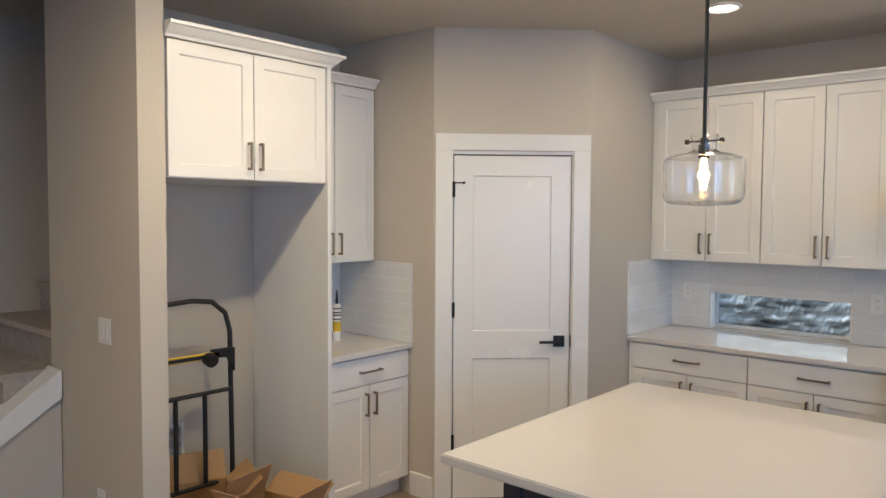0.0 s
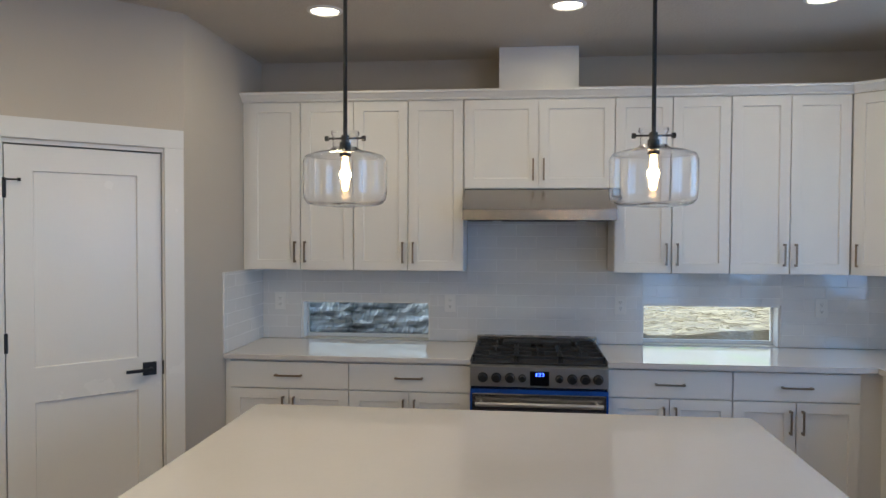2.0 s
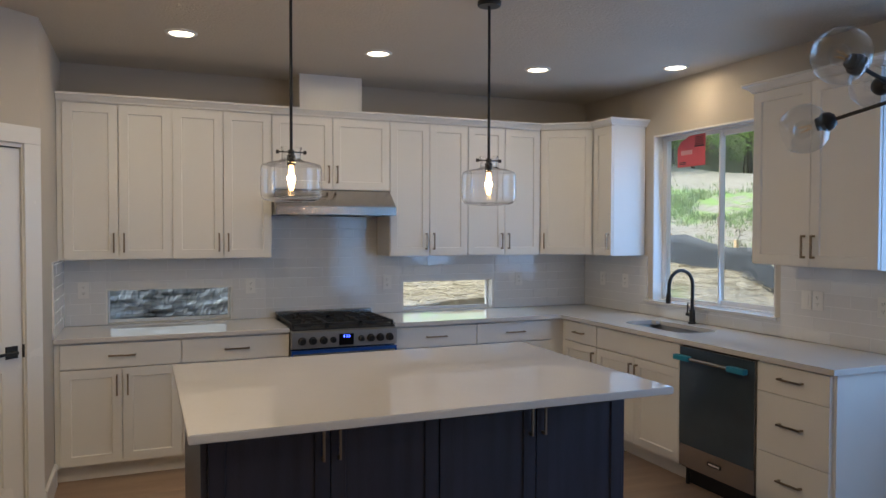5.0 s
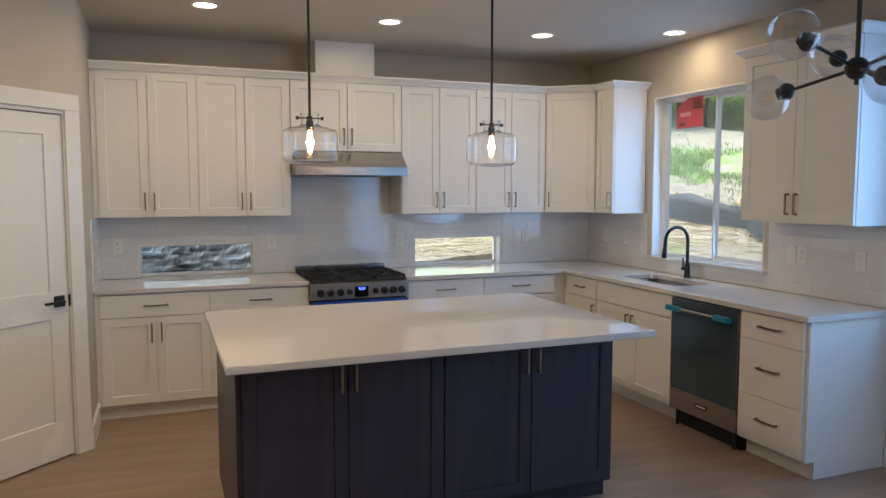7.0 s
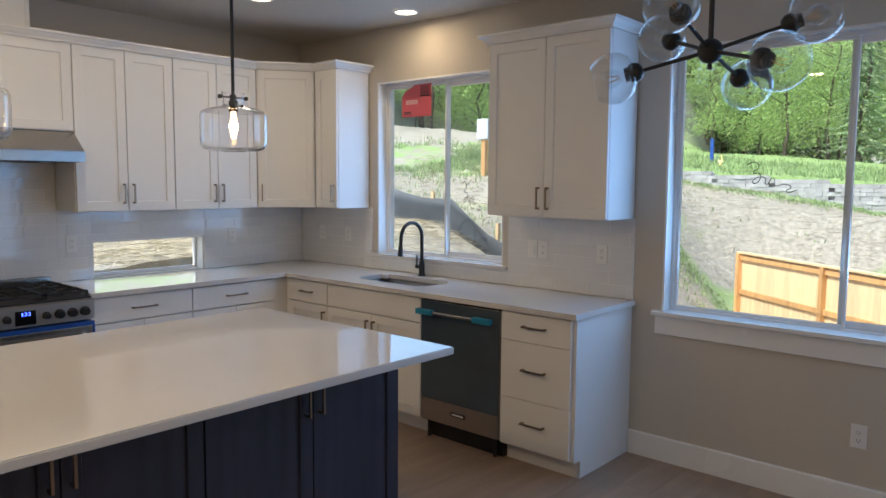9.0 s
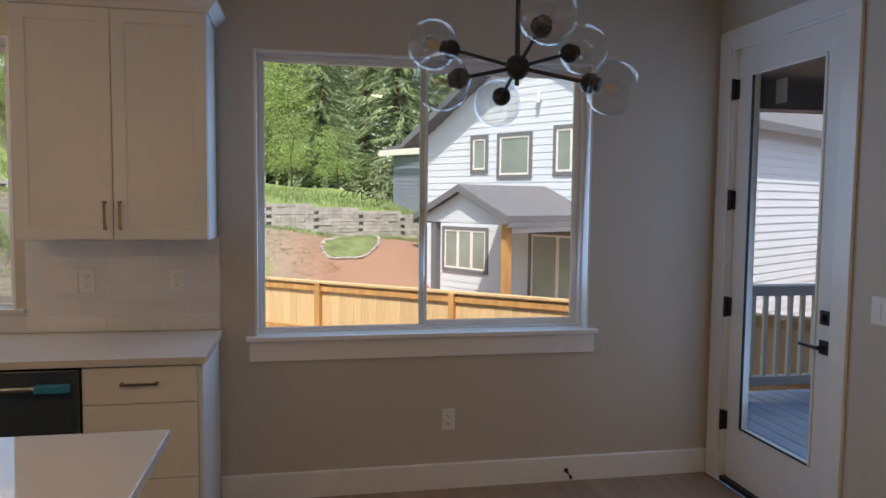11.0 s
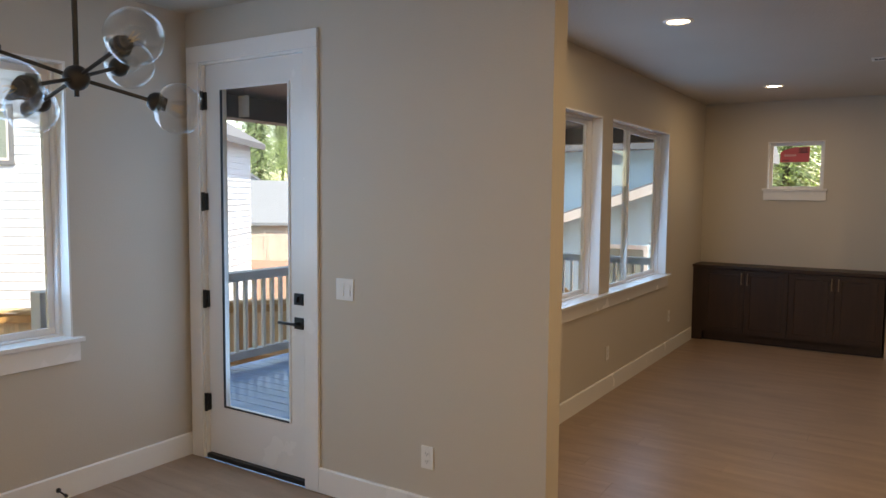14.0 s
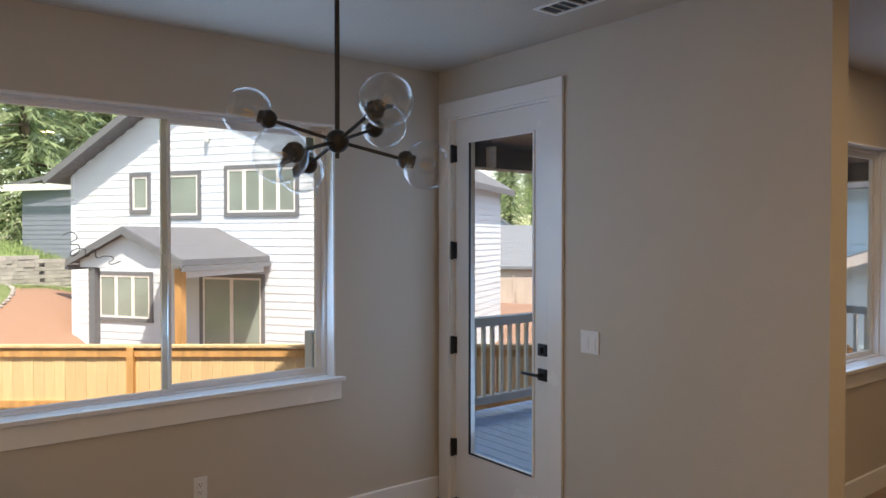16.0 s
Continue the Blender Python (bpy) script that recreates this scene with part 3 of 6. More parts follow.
SCRAWL = [(0, 0.2), (0.06, 0.22), (0.09, 0.18), (0.05, 0.14), (0.1, 0.13), (0.09, 0.07), (0.05, 0.06), (0.14, 0.1), (0.15, 0.05), (0.2, 0.1), (0.22, 0.04), (0.27, 0.05), (0.33, 0.03), (0.3, 0.0), (0.38, 0.01)]
scrawl(at_east(-3.71, 1.56, EAST + 0.088), [(x * 0.68, z * 0.68) for x, z in SCRAWL], "black marker scrawl on the dining window glass", 0.0022)
scrawl(at_east(-1.72, 1.40, EAST + 0.10), [(x * 0.5, z * 0.9) for x, z in SCRAWL], "black marker scrawl on the sink window glass", 0.002)

# glazed back door, local x from the hinge side (east) to the latch side, seen from the room
DW_ = BACK_DOOR[1] - BACK_DOOR[0]
bdoor = tagged(new("door_1"), "white painted back door with one tall glass pane", "door", kind="structure")
bdoor.matrix_world = Matrix.Translation((BACK_DOOR[1], SOUTH, 0)) @ Matrix.Rotation(radians(180), 4, "Z")
gx0, gx1, gz0, gz1 = 0.155, 0.725, 0.335, 2.285
bm = bmesh.new()
for b in ((0.02, gx0, 0.03, 0.075, 0.03, 2.425), (gx1, DW_ - 0.02, 0.03, 0.075, 0.03, 2.425), (gx0, gx1, 0.03, 0.075, 0.03, gz0), (gx0, gx1, 0.03, 0.075, gz1, 2.425)):
    box(bm, *b)
slab = part("slab", bm, M_TRIM, bdoor)
bm = bmesh.new()
for b in ((gx0, gx1, 0.022, 0.034, gz1 - 0.014, gz1), (gx1 - 0.014, gx1, 0.022, 0.034, gz0, gz1 - 0.014)):
    box(bm, *b, bevel=0.003)
part("glazing_bead", bm, M_TRIM, bdoor)
bm = bmesh.new()
for b in ((gx0, gx1 - 0.014, 0.022, 0.034, gz0, gz0 + 0.010), (gx0, gx0 + 0.012, 0.022, 0.034, gz0 + 0.010, gz1 - 0.014)):
    box(bm, *b, bevel=0.003)
part("glazing_seal", bm, M_BLACK, bdoor, "thin dark glazing seal")
bm = bmesh.new()
box(bm, gx0, gx1, 0.05, 0.056, gz0, gz1)
p = part("pane", bm, M_PANE, bdoor)
p.visible_shadow = False
bm = bmesh.new()
for b in ((0, 0.02, 0.0, 0.14, 0, 2.445), (DW_ - 0.02, DW_, 0.0, 0.14, 0, 2.445), (0.02, DW_ - 0.02, 0.0, 0.14, 2.425, 2.445)):
    box(bm, *b)
part("jamb", bm, M_TRIM, bdoor)
bm = bmesh.new()
for b in ((-0.095, 0.008, -0.018, -0.001, 0, 2.437), (DW_ - 0.008, DW_ + 0.095, -0.018, -0.001, 0, 2.437), (-0.095, DW_ + 0.095, -0.020, -0.001, 2.437, 2.535)):
    box(bm, *b, bevel=0.003)
part("casing", bm, M_TRIM, bdoor)
bm = bmesh.new()
box(bm, 0.02, DW_ - 0.02, 0.0, 0.14, 0.0, 0.028, bevel=0.005)
part("threshold", bm, M_BLACK, bdoor, "black metal threshold")
for z in (0.30, 0.95, 1.55, 2.16):
    bm = bmesh.new()
    box(bm, 0.004, 0.034, 0.012, 0.032, z, z + 0.105, bevel=0.002)
    rod(bm, (0.016, 0.004, z - 0.005), (0.016, 0.004, z + 0.11), 0.011)
    part("hinge", bm, M_BLACK, bdoor, "black hinge")


def lever(parent, x, y, z, way, bolt=False):
    bm = bmesh.new()
    box(bm, x - 0.033, x + 0.033, y - 0.010, y, z - 0.033, z + 0.033, bevel=0.002)
    rod(bm, (x, y - 0.01, z), (x, y - 0.045, z), 0.011)
    box(bm, min(x, x + way * 0.115) - 0.008, max(x, x + way * 0.115) + 0.008, y - 0.052, y - 0.040, z - 0.008, z + 0.008, bevel=0.003)
    part("door_handle", bm, M_BLACK, parent, "black square lever handle")
    if bolt:
        bm = bmesh.new()
        box(bm, x - 0.033, x + 0.033, y - 0.012, y, z + 0.105, z + 0.171, bevel=0.003)
        box(bm, x - 0.006, x + 0.006, y - 0.03, y - 0.012, z + 0.122, z + 0.154, bevel=0.003)
        part("deadbolt", bm, M_BLACK, parent, "black square deadbolt")


lever(bdoor, DW_ - 0.085, 0.03, 0.925, -1, True)


def shaker_slab(bm, w, h, t=0.02, rail=0.06, panels=None, recess=0.009, y=0.0):
    """A framed front with sunk panels in one closed mesh; face towards -y at y, panels given as (x0, x1, z0, z1)."""
    panels = panels or [(rail, w - rail, rail, h - rail)]
    xs = [0, panels[0][0], panels[0][1], w]
    zs = sorted({0, h} | {q for p in panels for q in p[2:]})
    e = 0.0015
    f = [[bm.verts.new((min(max(x, e), w - e), y, min(max(z, e), h - e))) for x in xs] for z in zs]
    for j in range(len(zs) - 1):
        for i in range(3):
            q = (f[j][i], f[j][i + 1], f[j + 1][i + 1], f[j + 1][i])
            if i == 1 and any(p[2] <= zs[j] and zs[j + 1] <= p[3] for p in panels):
                sl = 0.004
                c = [bm.verts.new((x, y + recess, z)) for x, z in ((xs[1] + sl, zs[j] + sl), (xs[2] - sl, zs[j] + sl), (xs[2] - sl, zs[j + 1] - sl), (xs[1] + sl, zs[j + 1] - sl))]
                for k in range(4):
                    bm.faces.new((q[k], q[(k + 1) % 4], c[(k + 1) % 4], c[k]))
                bm.faces.new(c)
            else:
                bm.faces.new(q)
    rim = f[0] + [r[-1] for r in f[1:]] + f[-1][-2::-1] + [r[0] for r in f[-2:0:-1]]
    mid = [bm.verts.new((0 if v.co.x <= e else w if v.co.x >= w - e else v.co.x, y + e, 0 if v.co.z <= e else h if v.co.z >= h - e else v.co.z)) for v in rim]
    back = [bm.verts.new((v.co.x, y + t, v.co.z)) for v in mid]
    n = len(rim)
    for k in range(n):
        bm.faces.new((rim[k], rim[(k + 1) % n], mid[(k + 1) % n], mid[k]))
        bm.faces.new((mid[k], mid[(k + 1) % n], back[(k + 1) % n], back[k]))
    bm.faces.new(back)


def pull(parent, x, z, length=0.13, upright=True, y=0.0, mat_=None):
    bm = bmesh.new()
    h = length / 2
    if upright:
        box(bm, x - 0.005, x + 0.005, y - 0.032, y - 0.022, z - h, z + h, bevel=0.0015)
        for q in (z - h + 0.006, z + h - 0.006):
            box(bm, x - 0.005, x + 0.005, y - 0.023, y, q - 0.006, q + 0.006)
    else:
        box(bm, x - h, x + h, y - 0.032, y - 0.022, z - 0.005, z + 0.005, bevel=0.0015)
        for q in (x - h + 0.006, x + h - 0.006):
            box(bm, q - 0.006, q + 0.006, y - 0.023, y, z - 0.005, z + 0.005)
    part("handle", bm, mat_ or M_PULL, parent, "brushed bronze bar pull")


# pantry door
pdoor = tagged(new("door_2"), "closed white two-panel pantry door", "door", kind="structure")
pdoor.matrix_world = PANTRY
bm = bmesh.new()
for b in ((P_L - 0.085, P_L + 0.012, -0.018, -0.001, 0, P_T + 0.004), (P_R - 0.012, P_R + 0.085, -0.018, -0.001, 0, P_T + 0.004), (P_L - 0.085, P_R + 0.085, -0.020, -0.001, P_T + 0.004, P_T + 0.098)):
    box(bm, *b, bevel=0.003)
part("casing", bm, M_TRIM, pdoor)
bm = bmesh.new()
for b in ((P_L, P_L + 0.018, -0.001, 0.1, 0, P_T), (P_R - 0.018, P_R, -0.001, 0.1, 0, P_T), (P_L + 0.018, P_R - 0.018, -0.001, 0.1, P_T - 0.018, P_T)):
    box(bm, *b)
part("jamb", bm, M_TRIM, pdoor)
pw = P_R - P_L - 0.044
bm = bmesh.new()
shaker_slab(bm, pw, 2.01, 0.035, panels=[(0.115, pw - 0.115, 0.22, 0.83), (0.115, pw - 0.115, 0.99, 1.895)], recess=0.010)
slab = part("slab", bm, M_TRIM, pdoor)
slab.location = (P_L + 0.022, 0.008, 0.01)
for z in (0.30, 1.08, 1.78):
    bm = bmesh.new()
    rod(bm, (P_L + 0.016, 0.002, z), (P_L + 0.016, 0.002, z + 0.09), 0.007)
    box(bm, P_L + 0.010, P_L + 0.030, 0.0, 0.007, z, z + 0.09)
    part("hinge", bm, M_BLACK, pdoor, "black hinge")
bm = bmesh.new()
rod(bm, (P_L + 0.02, -0.004, 1.862), (P_L + 0.075, -0.02, 1.862), 0.004)
rod(bm, (P_L + 0.072, -0.02, 1.862), (P_L + 0.084, -0.02, 1.862), 0.008)
part("hinge_stop", bm, M_BLACK, pdoor, "small black hinge-pin stop")
lever(pdoor, P_R - 0.085, 0.008, 0.94, -1)
bm = bmesh.new()
box(bm, P_R - 0.021, P_R - 0.016, -0.004, 0.008, 0.905, 0.975)
part("strike_plate", bm, M_BLACK, pdoor, "black strike plate")


# ---- cabinets: local x along the front, front face of the doors at y = 0, body behind ----
def base_cabinet(m, w, label, layout="drawer2", h=0.884, depth=0.60, material=None, toe=0.10):
    material = material or M_CAB
    cab = thing("base_cabinet", m, label, "cabinet", "base cabinets")
    bm = bmesh.new()
    box(bm, 0, w, 0.021, depth, toe, 0.66 if layout == "false2" else h)
    if layout == "false2":
        box(bm, 0, w, 0.021, 0.04, 0.661, h)
    box(bm, 0.0, w, 0.08, depth, 0, toe)
    part("body", bm, material, cab)
    g, top = 0.003, h - 0.012
    split = top - 0.155

    def front(name, x0, x1, z0, z1, shaker=True):
        bm = bmesh.new()
        if shaker:
            shaker_slab(bm, x1 - x0, z1 - z0, rail=0.058)
        else:
            box(bm, 0, x1 - x0, 0, 0.02, 0, z1 - z0, bevel=0.002)
        ob = part(name, bm, material, cab)
        ob.location = (x0, 0, z0)
        return ob

    lo = toe + 0.012
    if layout in ("drawer2", "drawer1", "false2"):
        d = front("drawer_front", g, w - g, split + g, top, False)
        if layout != "false2":
            pull(d, (w - 2 * g) / 2, (top - split - g) / 2, 0.16 if w > 0.5 else 0.13, False)
    if layout in ("drawer2", "false2"):
        a = front("cabinet_door", g, w / 2 - g / 2, lo, split - g)
        pull(a, w / 2 - g - 0.032, split - lo - 0.11)
        b = front("cabinet_door", w / 2 + g / 2, w - g, lo, split - g)
        pull(b, 0.03, split - lo - 0.11)
    if layout == "drawer1":
        a = front("cabinet_door", g, w - g, lo, split - g)
        pull(a, w - 2 * g - 0.03, split - lo - 0.11)
    if layout == "doors2":
        a = front("cabinet_door", g, w / 2 - g / 2, lo, top)
        pull(a, w / 2 - g - 0.032, top - lo - 0.10)
        b = front("cabinet_door", w / 2 + g / 2, w - g, lo, top)
        pull(b, 0.03, top - lo - 0.10)
    if layout == "drawers3":
        for z0, z1 in ((lo, 0.385), (0.385 + g, split - g), (split, top)):
            d = front("drawer_front", g, w - g, z0, z1, False)
            pull(d, (w - 2 * g) / 2, (z1 - z0) / 2 + 0.01, 0.15, False)
    return cab


def wall_cabinet(m, w, h, label, doors=2, depth=0.325, handle_low=True, side=1):
    cab = thing("wall_cabinet", m, label, "cabinet", "wall cabinets")
    bm = bmesh.new()
    box(bm, 0, w, 0.021, depth, 0, h)
    part("body", bm, M_CAB, cab)
    g = 0.003
    for k in range(doors):
        x0, x1 = g + k * (w - g) / doors, (k + 1) * (w - g) / doors
        bm = bmesh.new()
        shaker_slab(bm, x1 - x0, h - 2 * g, rail=0.058)
        ob = part("cabinet_door", bm, M_CAB, cab)
        ob.location = (x0, 0, g)
        right = (k == 0) if doors == 2 else side > 0
        pull(ob, (x1 - x0 - 0.03) if right else 0.03, 0.11)
    return cab


def crown(name, pts, z, material, label, size=0.05):
    """A flared cornice that follows a line of plan points; the room lies on the line's right-hand side."""
    bm = bmesh.new()
    prof = [(0.0, 0.0), (0.010, 0.0), (0.014, 0.012), (0.026, 0.022), (size - 0.010, size - 0.014), (size, size - 0.010), (size, size + 0.004), (0.0, size + 0.004)]
    rows = []
    n = len(pts)
    for i, p in enumerate(pts):
        p = Vector(p)
        dirs = []
        if i > 0:
            dirs.append((p - Vector(pts[i - 1])).normalized())
        if i < n - 1:
            dirs.append((Vector(pts[i + 1]) - p).normalized())
        nrm = sum((Vector((d.y, -d.x)) for d in dirs), Vector((0, 0))).normalized()
        k = 1.0 / max(0.3, nrm.dot(Vector((dirs[0].y, -dirs[0].x))))
        rows.append([bm.verts.new((p.x + nrm.x * o * k, p.y + nrm.y * o * k, z + q)) for o, q in prof])
    for a, b in zip(rows, rows[1:]):
        for j in range(len(prof)):
            bm.faces.new((a[j], a[(j + 1) % len(prof)], b[(j + 1) % len(prof)], b[j]))
    bm.faces.new(rows[0])
    bm.faces.new(rows[-1][::-1])
    return tagged(part(name, bm, material), label, "crown molding")


def place(x, y, z, turn):
    return Matrix.Translation((x, y, z)) @ Matrix.Rotation(radians(turn), 4, "Z")


NF, UF = -0.635, -0.345
WHITE_BASE = "white shaker base cabinet with one drawer and two doors"
for x0, x1 in ((0.034, 0.744), (0.744, 1.447), (2.209, 2.88), (2.88, 3.545)):
    base_cabinet(place(x0, NF, 0, FACE_S), x1 - x0, WHITE_BASE)
solid("cabinet_filler", [(0.003, 0.034, NF + 0.012, -0.02, 0.10, 0.884), (0.003, 0.034, -0.56, -0.02, 0, 0.10)], M_CAB, "narrow white filler strip beside the base cabinet", kind="", category="filler")
solid("cabinet_filler", [(3.545, 3.66, NF + 0.02, -0.5, 0, 0.884), (3.66, 3.70, -0.655, -0.5, 0, 0.884)], M_CAB, "white corner filler between the base cabinets", kind="", category="filler")
EF = 3.645
base_cabinet(place(EF, -0.655, 0, FACE_W), 0.452, "narrow white shaker base cabinet with drawer and door", "drawer1")
base_cabinet(place(EF, -1.107, 0, FACE_W), 0.908, "white shaker sink cabinet with plain false front", "false2")
base_cabinet(place(EF, -2.638, 0, FACE_W), 0.462, "white base cabinet with three slab drawers", "drawers3")
solid("end_panel", [(EF + 0.022, EAST - 0.002, -3.12, -3.102, 0.10, 0.884), (EF + 0.085, EAST - 0.002, -3.12, -3.102, 0.0, 0.0995)], M_CAB, "white painted end panel on the drawer cabinet", kind="", category="panel")
UH = 2.425 - 1.39
for x0, x1 in ((0.034, 0.705), (0.705, 1.38), (2.274, 2.935), (2.935, 3.60)):
    wall_cabinet(place(x0, UF, 1.39, FACE_S), x1 - x0, UH, "tall white two-door shaker wall cabinet")
solid("cabinet_filler", [(0.003, 0.034, UF + 0.012, -0.02, 1.39, 2.425)], M_CAB, "narrow white filler strip beside the wall cabinet", kind="", category="filler")
wall_cabinet(place(1.38, UF, 1.89, FACE_S), 0.894, 2.425 - 1.89, "short white two-door wall cabinet over the hood")
# slanting corner cabinet
cx0, cy0, cx1, cy1 = 3.60, UF, 3.945, -0.61
cab = thing("wall_cabinet", place(cx0, cy0, 1.39, math.degrees(math.atan2(cy1 - cy0, cx1 - cx0))), "white one-door corner wall cabinet set at a slant", "cabinet", "wall cabinets")
cw = math.hypot(cx1 - cx0, cy1 - cy0)
bm = bmesh.new()
inv = cab.matrix_world.inverted()
prism(bm, [tuple((inv @ Vector((x, y, 0)))[:2]) for x, y in ((cx0 + 0.012, cy0 + 0.016), (cx1 + 0.012, cy1 + 0.016), (EAST - 0.004, cy1), (EAST - 0.004, -0.004), (cx0, -0.004))], 0, UH, "z")
part("body", bm, M_CAB, cab)
bm = bmesh.new()
shaker_slab(bm, cw - 0.012, UH - 0.006, rail=0.058)
d = part("cabinet_door", bm, M_CAB, cab)
d.location = (0.006, 0, 0.003)
pull(d, 0.03, 0.11)
wall_cabinet(place(3.945, -0.612, 1.39, FACE_W), 0.25, UH, "narrow white one-door wall cabinet beside the window", 1)
wall_cabinet(place(3.95, -2.29, 1.39, FACE_W), 0.825, UH, "tall white two-door shaker wall cabinet beside the sink window")
crown("crown_molding", [(0.003, UF - 0.001), (3.60, UF - 0.001), (3.945, -0.612), (3.945, -0.866), (EAST - 0.003, -0.866)], 2.425, M_CAB, "white crown molding along the wall cabinets")
crown("crown_molding", [(EAST - 0.003, -2.287), (3.95, -2.287), (3.95, -3.119), (EAST - 0.003, -3.119)], 2.425, M_CAB, "white crown molding round the single wall cabinet")
solid("hood_duct_cover", [(1.59, 2.06, -0.30, -0.002, 2.45, CEIL - 0.002), (2.04, 2.063, -0.303, -0.002, 2.45, CEIL - 0.004)], M_CAB, "white boxed duct cover above the wall cabinets", kind="", category="duct cover")
solid("cabinet_backing", [(0.003, 3.6, UF + 0.03, -0.004, 2.426, 2.45)], M_CAB, "white cabinet top rail behind the molding", kind="", category="rail")

# west wall: refrigerator recess and small counter
WF = -0.84
base_cabinet(place(WF, -2.418, 0, FACE_E), 0.633, "white shaker base cabinet beside the pantry with drawer and doors")
wall_cabinet(place(-1.14, -2.418, 1.39, FACE_E), 0.633, 2.44 - 1.39, "tall white two-door wall cabinet beside the pantry")
solid("end_panel", [(WEST + 0.002, -0.79, -2.444, -2.420, 0, 2.44)], M_CAB, "tall white refrigerator side panel", kind="", category="panel")
wall_cabinet(place(-0.80, -3.315, 1.835, FACE_E), 0.868, 2.43 - 1.835, "deep white two-door cabinet over the refrigerator recess", depth=0.66)
crown("crown_molding", [(-0.80, -3.325), (-0.80, -2.420), (WEST + 0.003, -2.420)], 2.432, M_CAB, "white crown molding over the refrigerator cabinet", 0.06)
crown("crown_molding", [(-1.14, -2.418), (-1.14, -1.785)], 2.442, M_CAB, "white crown molding on the small wall cabinet")


# ---- worktops ----
def slab_top(name, pts, z0, z1, label, holes=()):
    bm = bmesh.new()
    prism(bm, pts, z0, z1, "z")
    bmesh.ops.bevel(bm, geom=[e for e in bm.edges if abs((e.verts[0].co - e.verts[1].co).z) < 1e-6], offset=0.004, segments=2, affect="EDGES")
    return tagged(part(name, bm, M_QUARTZ), label, "countertop")


slab_top("countertop", [(0.003, -0.003), (0.003, -0.658), (1.447, -0.658), (1.447, -0.003)], 0.884, 0.914, "white quartz countertop on the base cabinets")
bm = bmesh.new()
cxs, cys = (2.209, 3.62, 3.79, 4.11, EAST - 0.003), (-3.14, -1.885, -1.215, -0.658, -0.003)
grid = [[bm.verts.new((x, y, 0.914)) for x in cxs] for y in cys]
for j in range(4):
    for i in range(4):
        if (i == 0 and j < 3) or (i == 2 and j == 1):
            continue
        bm.faces.new((grid[j][i], grid[j][i + 1], grid[j + 1][i + 1], grid[j + 1][i]))
for v in [v for v in bm.verts if not v.link_faces]:
    bm.verts.remove(v)
ext = bmesh.ops.extrude_face_region(bm, geom=bm.faces[:])
for v in ext["geom"]:
    if isinstance(v, bmesh.types.BMVert):
        v.co.z = 0.884
hole = [e for e in bm.edges if abs(e.verts[0].co.z - e.verts[1].co.z) > 0.02 and 3.7 < e.verts[0].co.x < 4.2 and -1.9 < e.verts[0].co.y < -1.2]
bmesh.ops.bevel(bm, geom=hole, offset=0.04, segments=4, affect="EDGES")
tagged(part("countertop", bm, M_QUARTZ), "white L-shaped quartz countertop with a sink cut-out", "countertop")
slab_top("countertop", [(WEST + 0.003, -1.783), (WEST + 0.003, -2.43), (-0.815, -2.43), (-0.815, -1.783)], 0.884, 0.914, "white quartz countertop beside the pantry")
slab_top("countertop", [(0.645, -1.825), (0.645, -3.172), (2.615, -3.172), (2.615, -1.825)], 0.890, 0.922, "large white quartz island top")

# ---- island ----
for x0, w in ((0.722, 0.905), (1.627, 0.905)):
    base_cabinet(place(x0, -2.93, 0, FACE_S), w, "dark navy-stained island cabinet with two shaker doors", "doors2", h=0.889, depth=0.56, material=M_DARK)
solid("end_panel", [(0.70, 0.720, -2.91, -1.85, 0.0, 0.889)], M_DARK, "dark navy-stained island end panel", kind="", category="panel")
solid("end_panel", [(2.534, 2.554, -2.91, -1.87, 0.10, 0.889), (2.534, 2.554, -2.85, -1.94, 0, 0.10)], M_DARK, "dark navy-stained island end panel with toe kick", kind="", category="panel")
for x0, w in ((1.627, 0.905), (2.532, 0.905)):
    base_cabinet(place(x0, -1.87, 0, 180), w, "dark navy-stained island cabinet facing the range", "doors2", h=0.889, depth=0.49, material=M_DARK)

# ---- range, hood, sink, dishwasher ----
rng_ = thing("range", place(1.450, -0.675, 0, FACE_S), "stainless steel gas range with black grates and knobs", "range")
RW = 0.756
bm = bmesh.new()
box(bm, 0, RW, 0.02, 0.655, 0.10, 0.895)
part("body", bm, M_STEEL, rng_)
bm = bmesh.new()
box(bm, 0.02, RW - 0.02, 0.05, 0.6, 0.0, 0.10)
part("plinth", bm, M_BLACK, rng_, "black recessed plinth")
bm = bmesh.new()
prism(bm, [(0.018, 0.90), (-0.035, 0.885), (-0.030, 0.775), (0.018, 0.765)], 0, RW, "x")
panel = part("control_panel", bm, M_PANEL, rng_)
bm = bmesh.new()
box(bm, 0.33, 0.435, -0.039, -0.030, 0.785, 0.865, bevel=0.002)
disp = part("display", bm, M_GLOSSBLACK, rng_, "black clock panel with blue digits")
bm = bmesh.new()
for x0, x1, z0, z1 in ((0.362, 0.368, 0.838, 0.856), (0.376, 0.388, 0.838, 0.841), (0.376, 0.388, 0.853, 0.856), (0.385, 0.388, 0.841, 0.853), (0.394, 0.406, 0.838, 0.841), (0.394, 0.406, 0.853, 0.856), (0.403, 0.406, 0.841, 0.853)):
    box(bm, x0, x1, -0.0405, -0.0392, z0, z1)
part("digits", bm, M_DISPLAY, disp, "glowing blue digits")
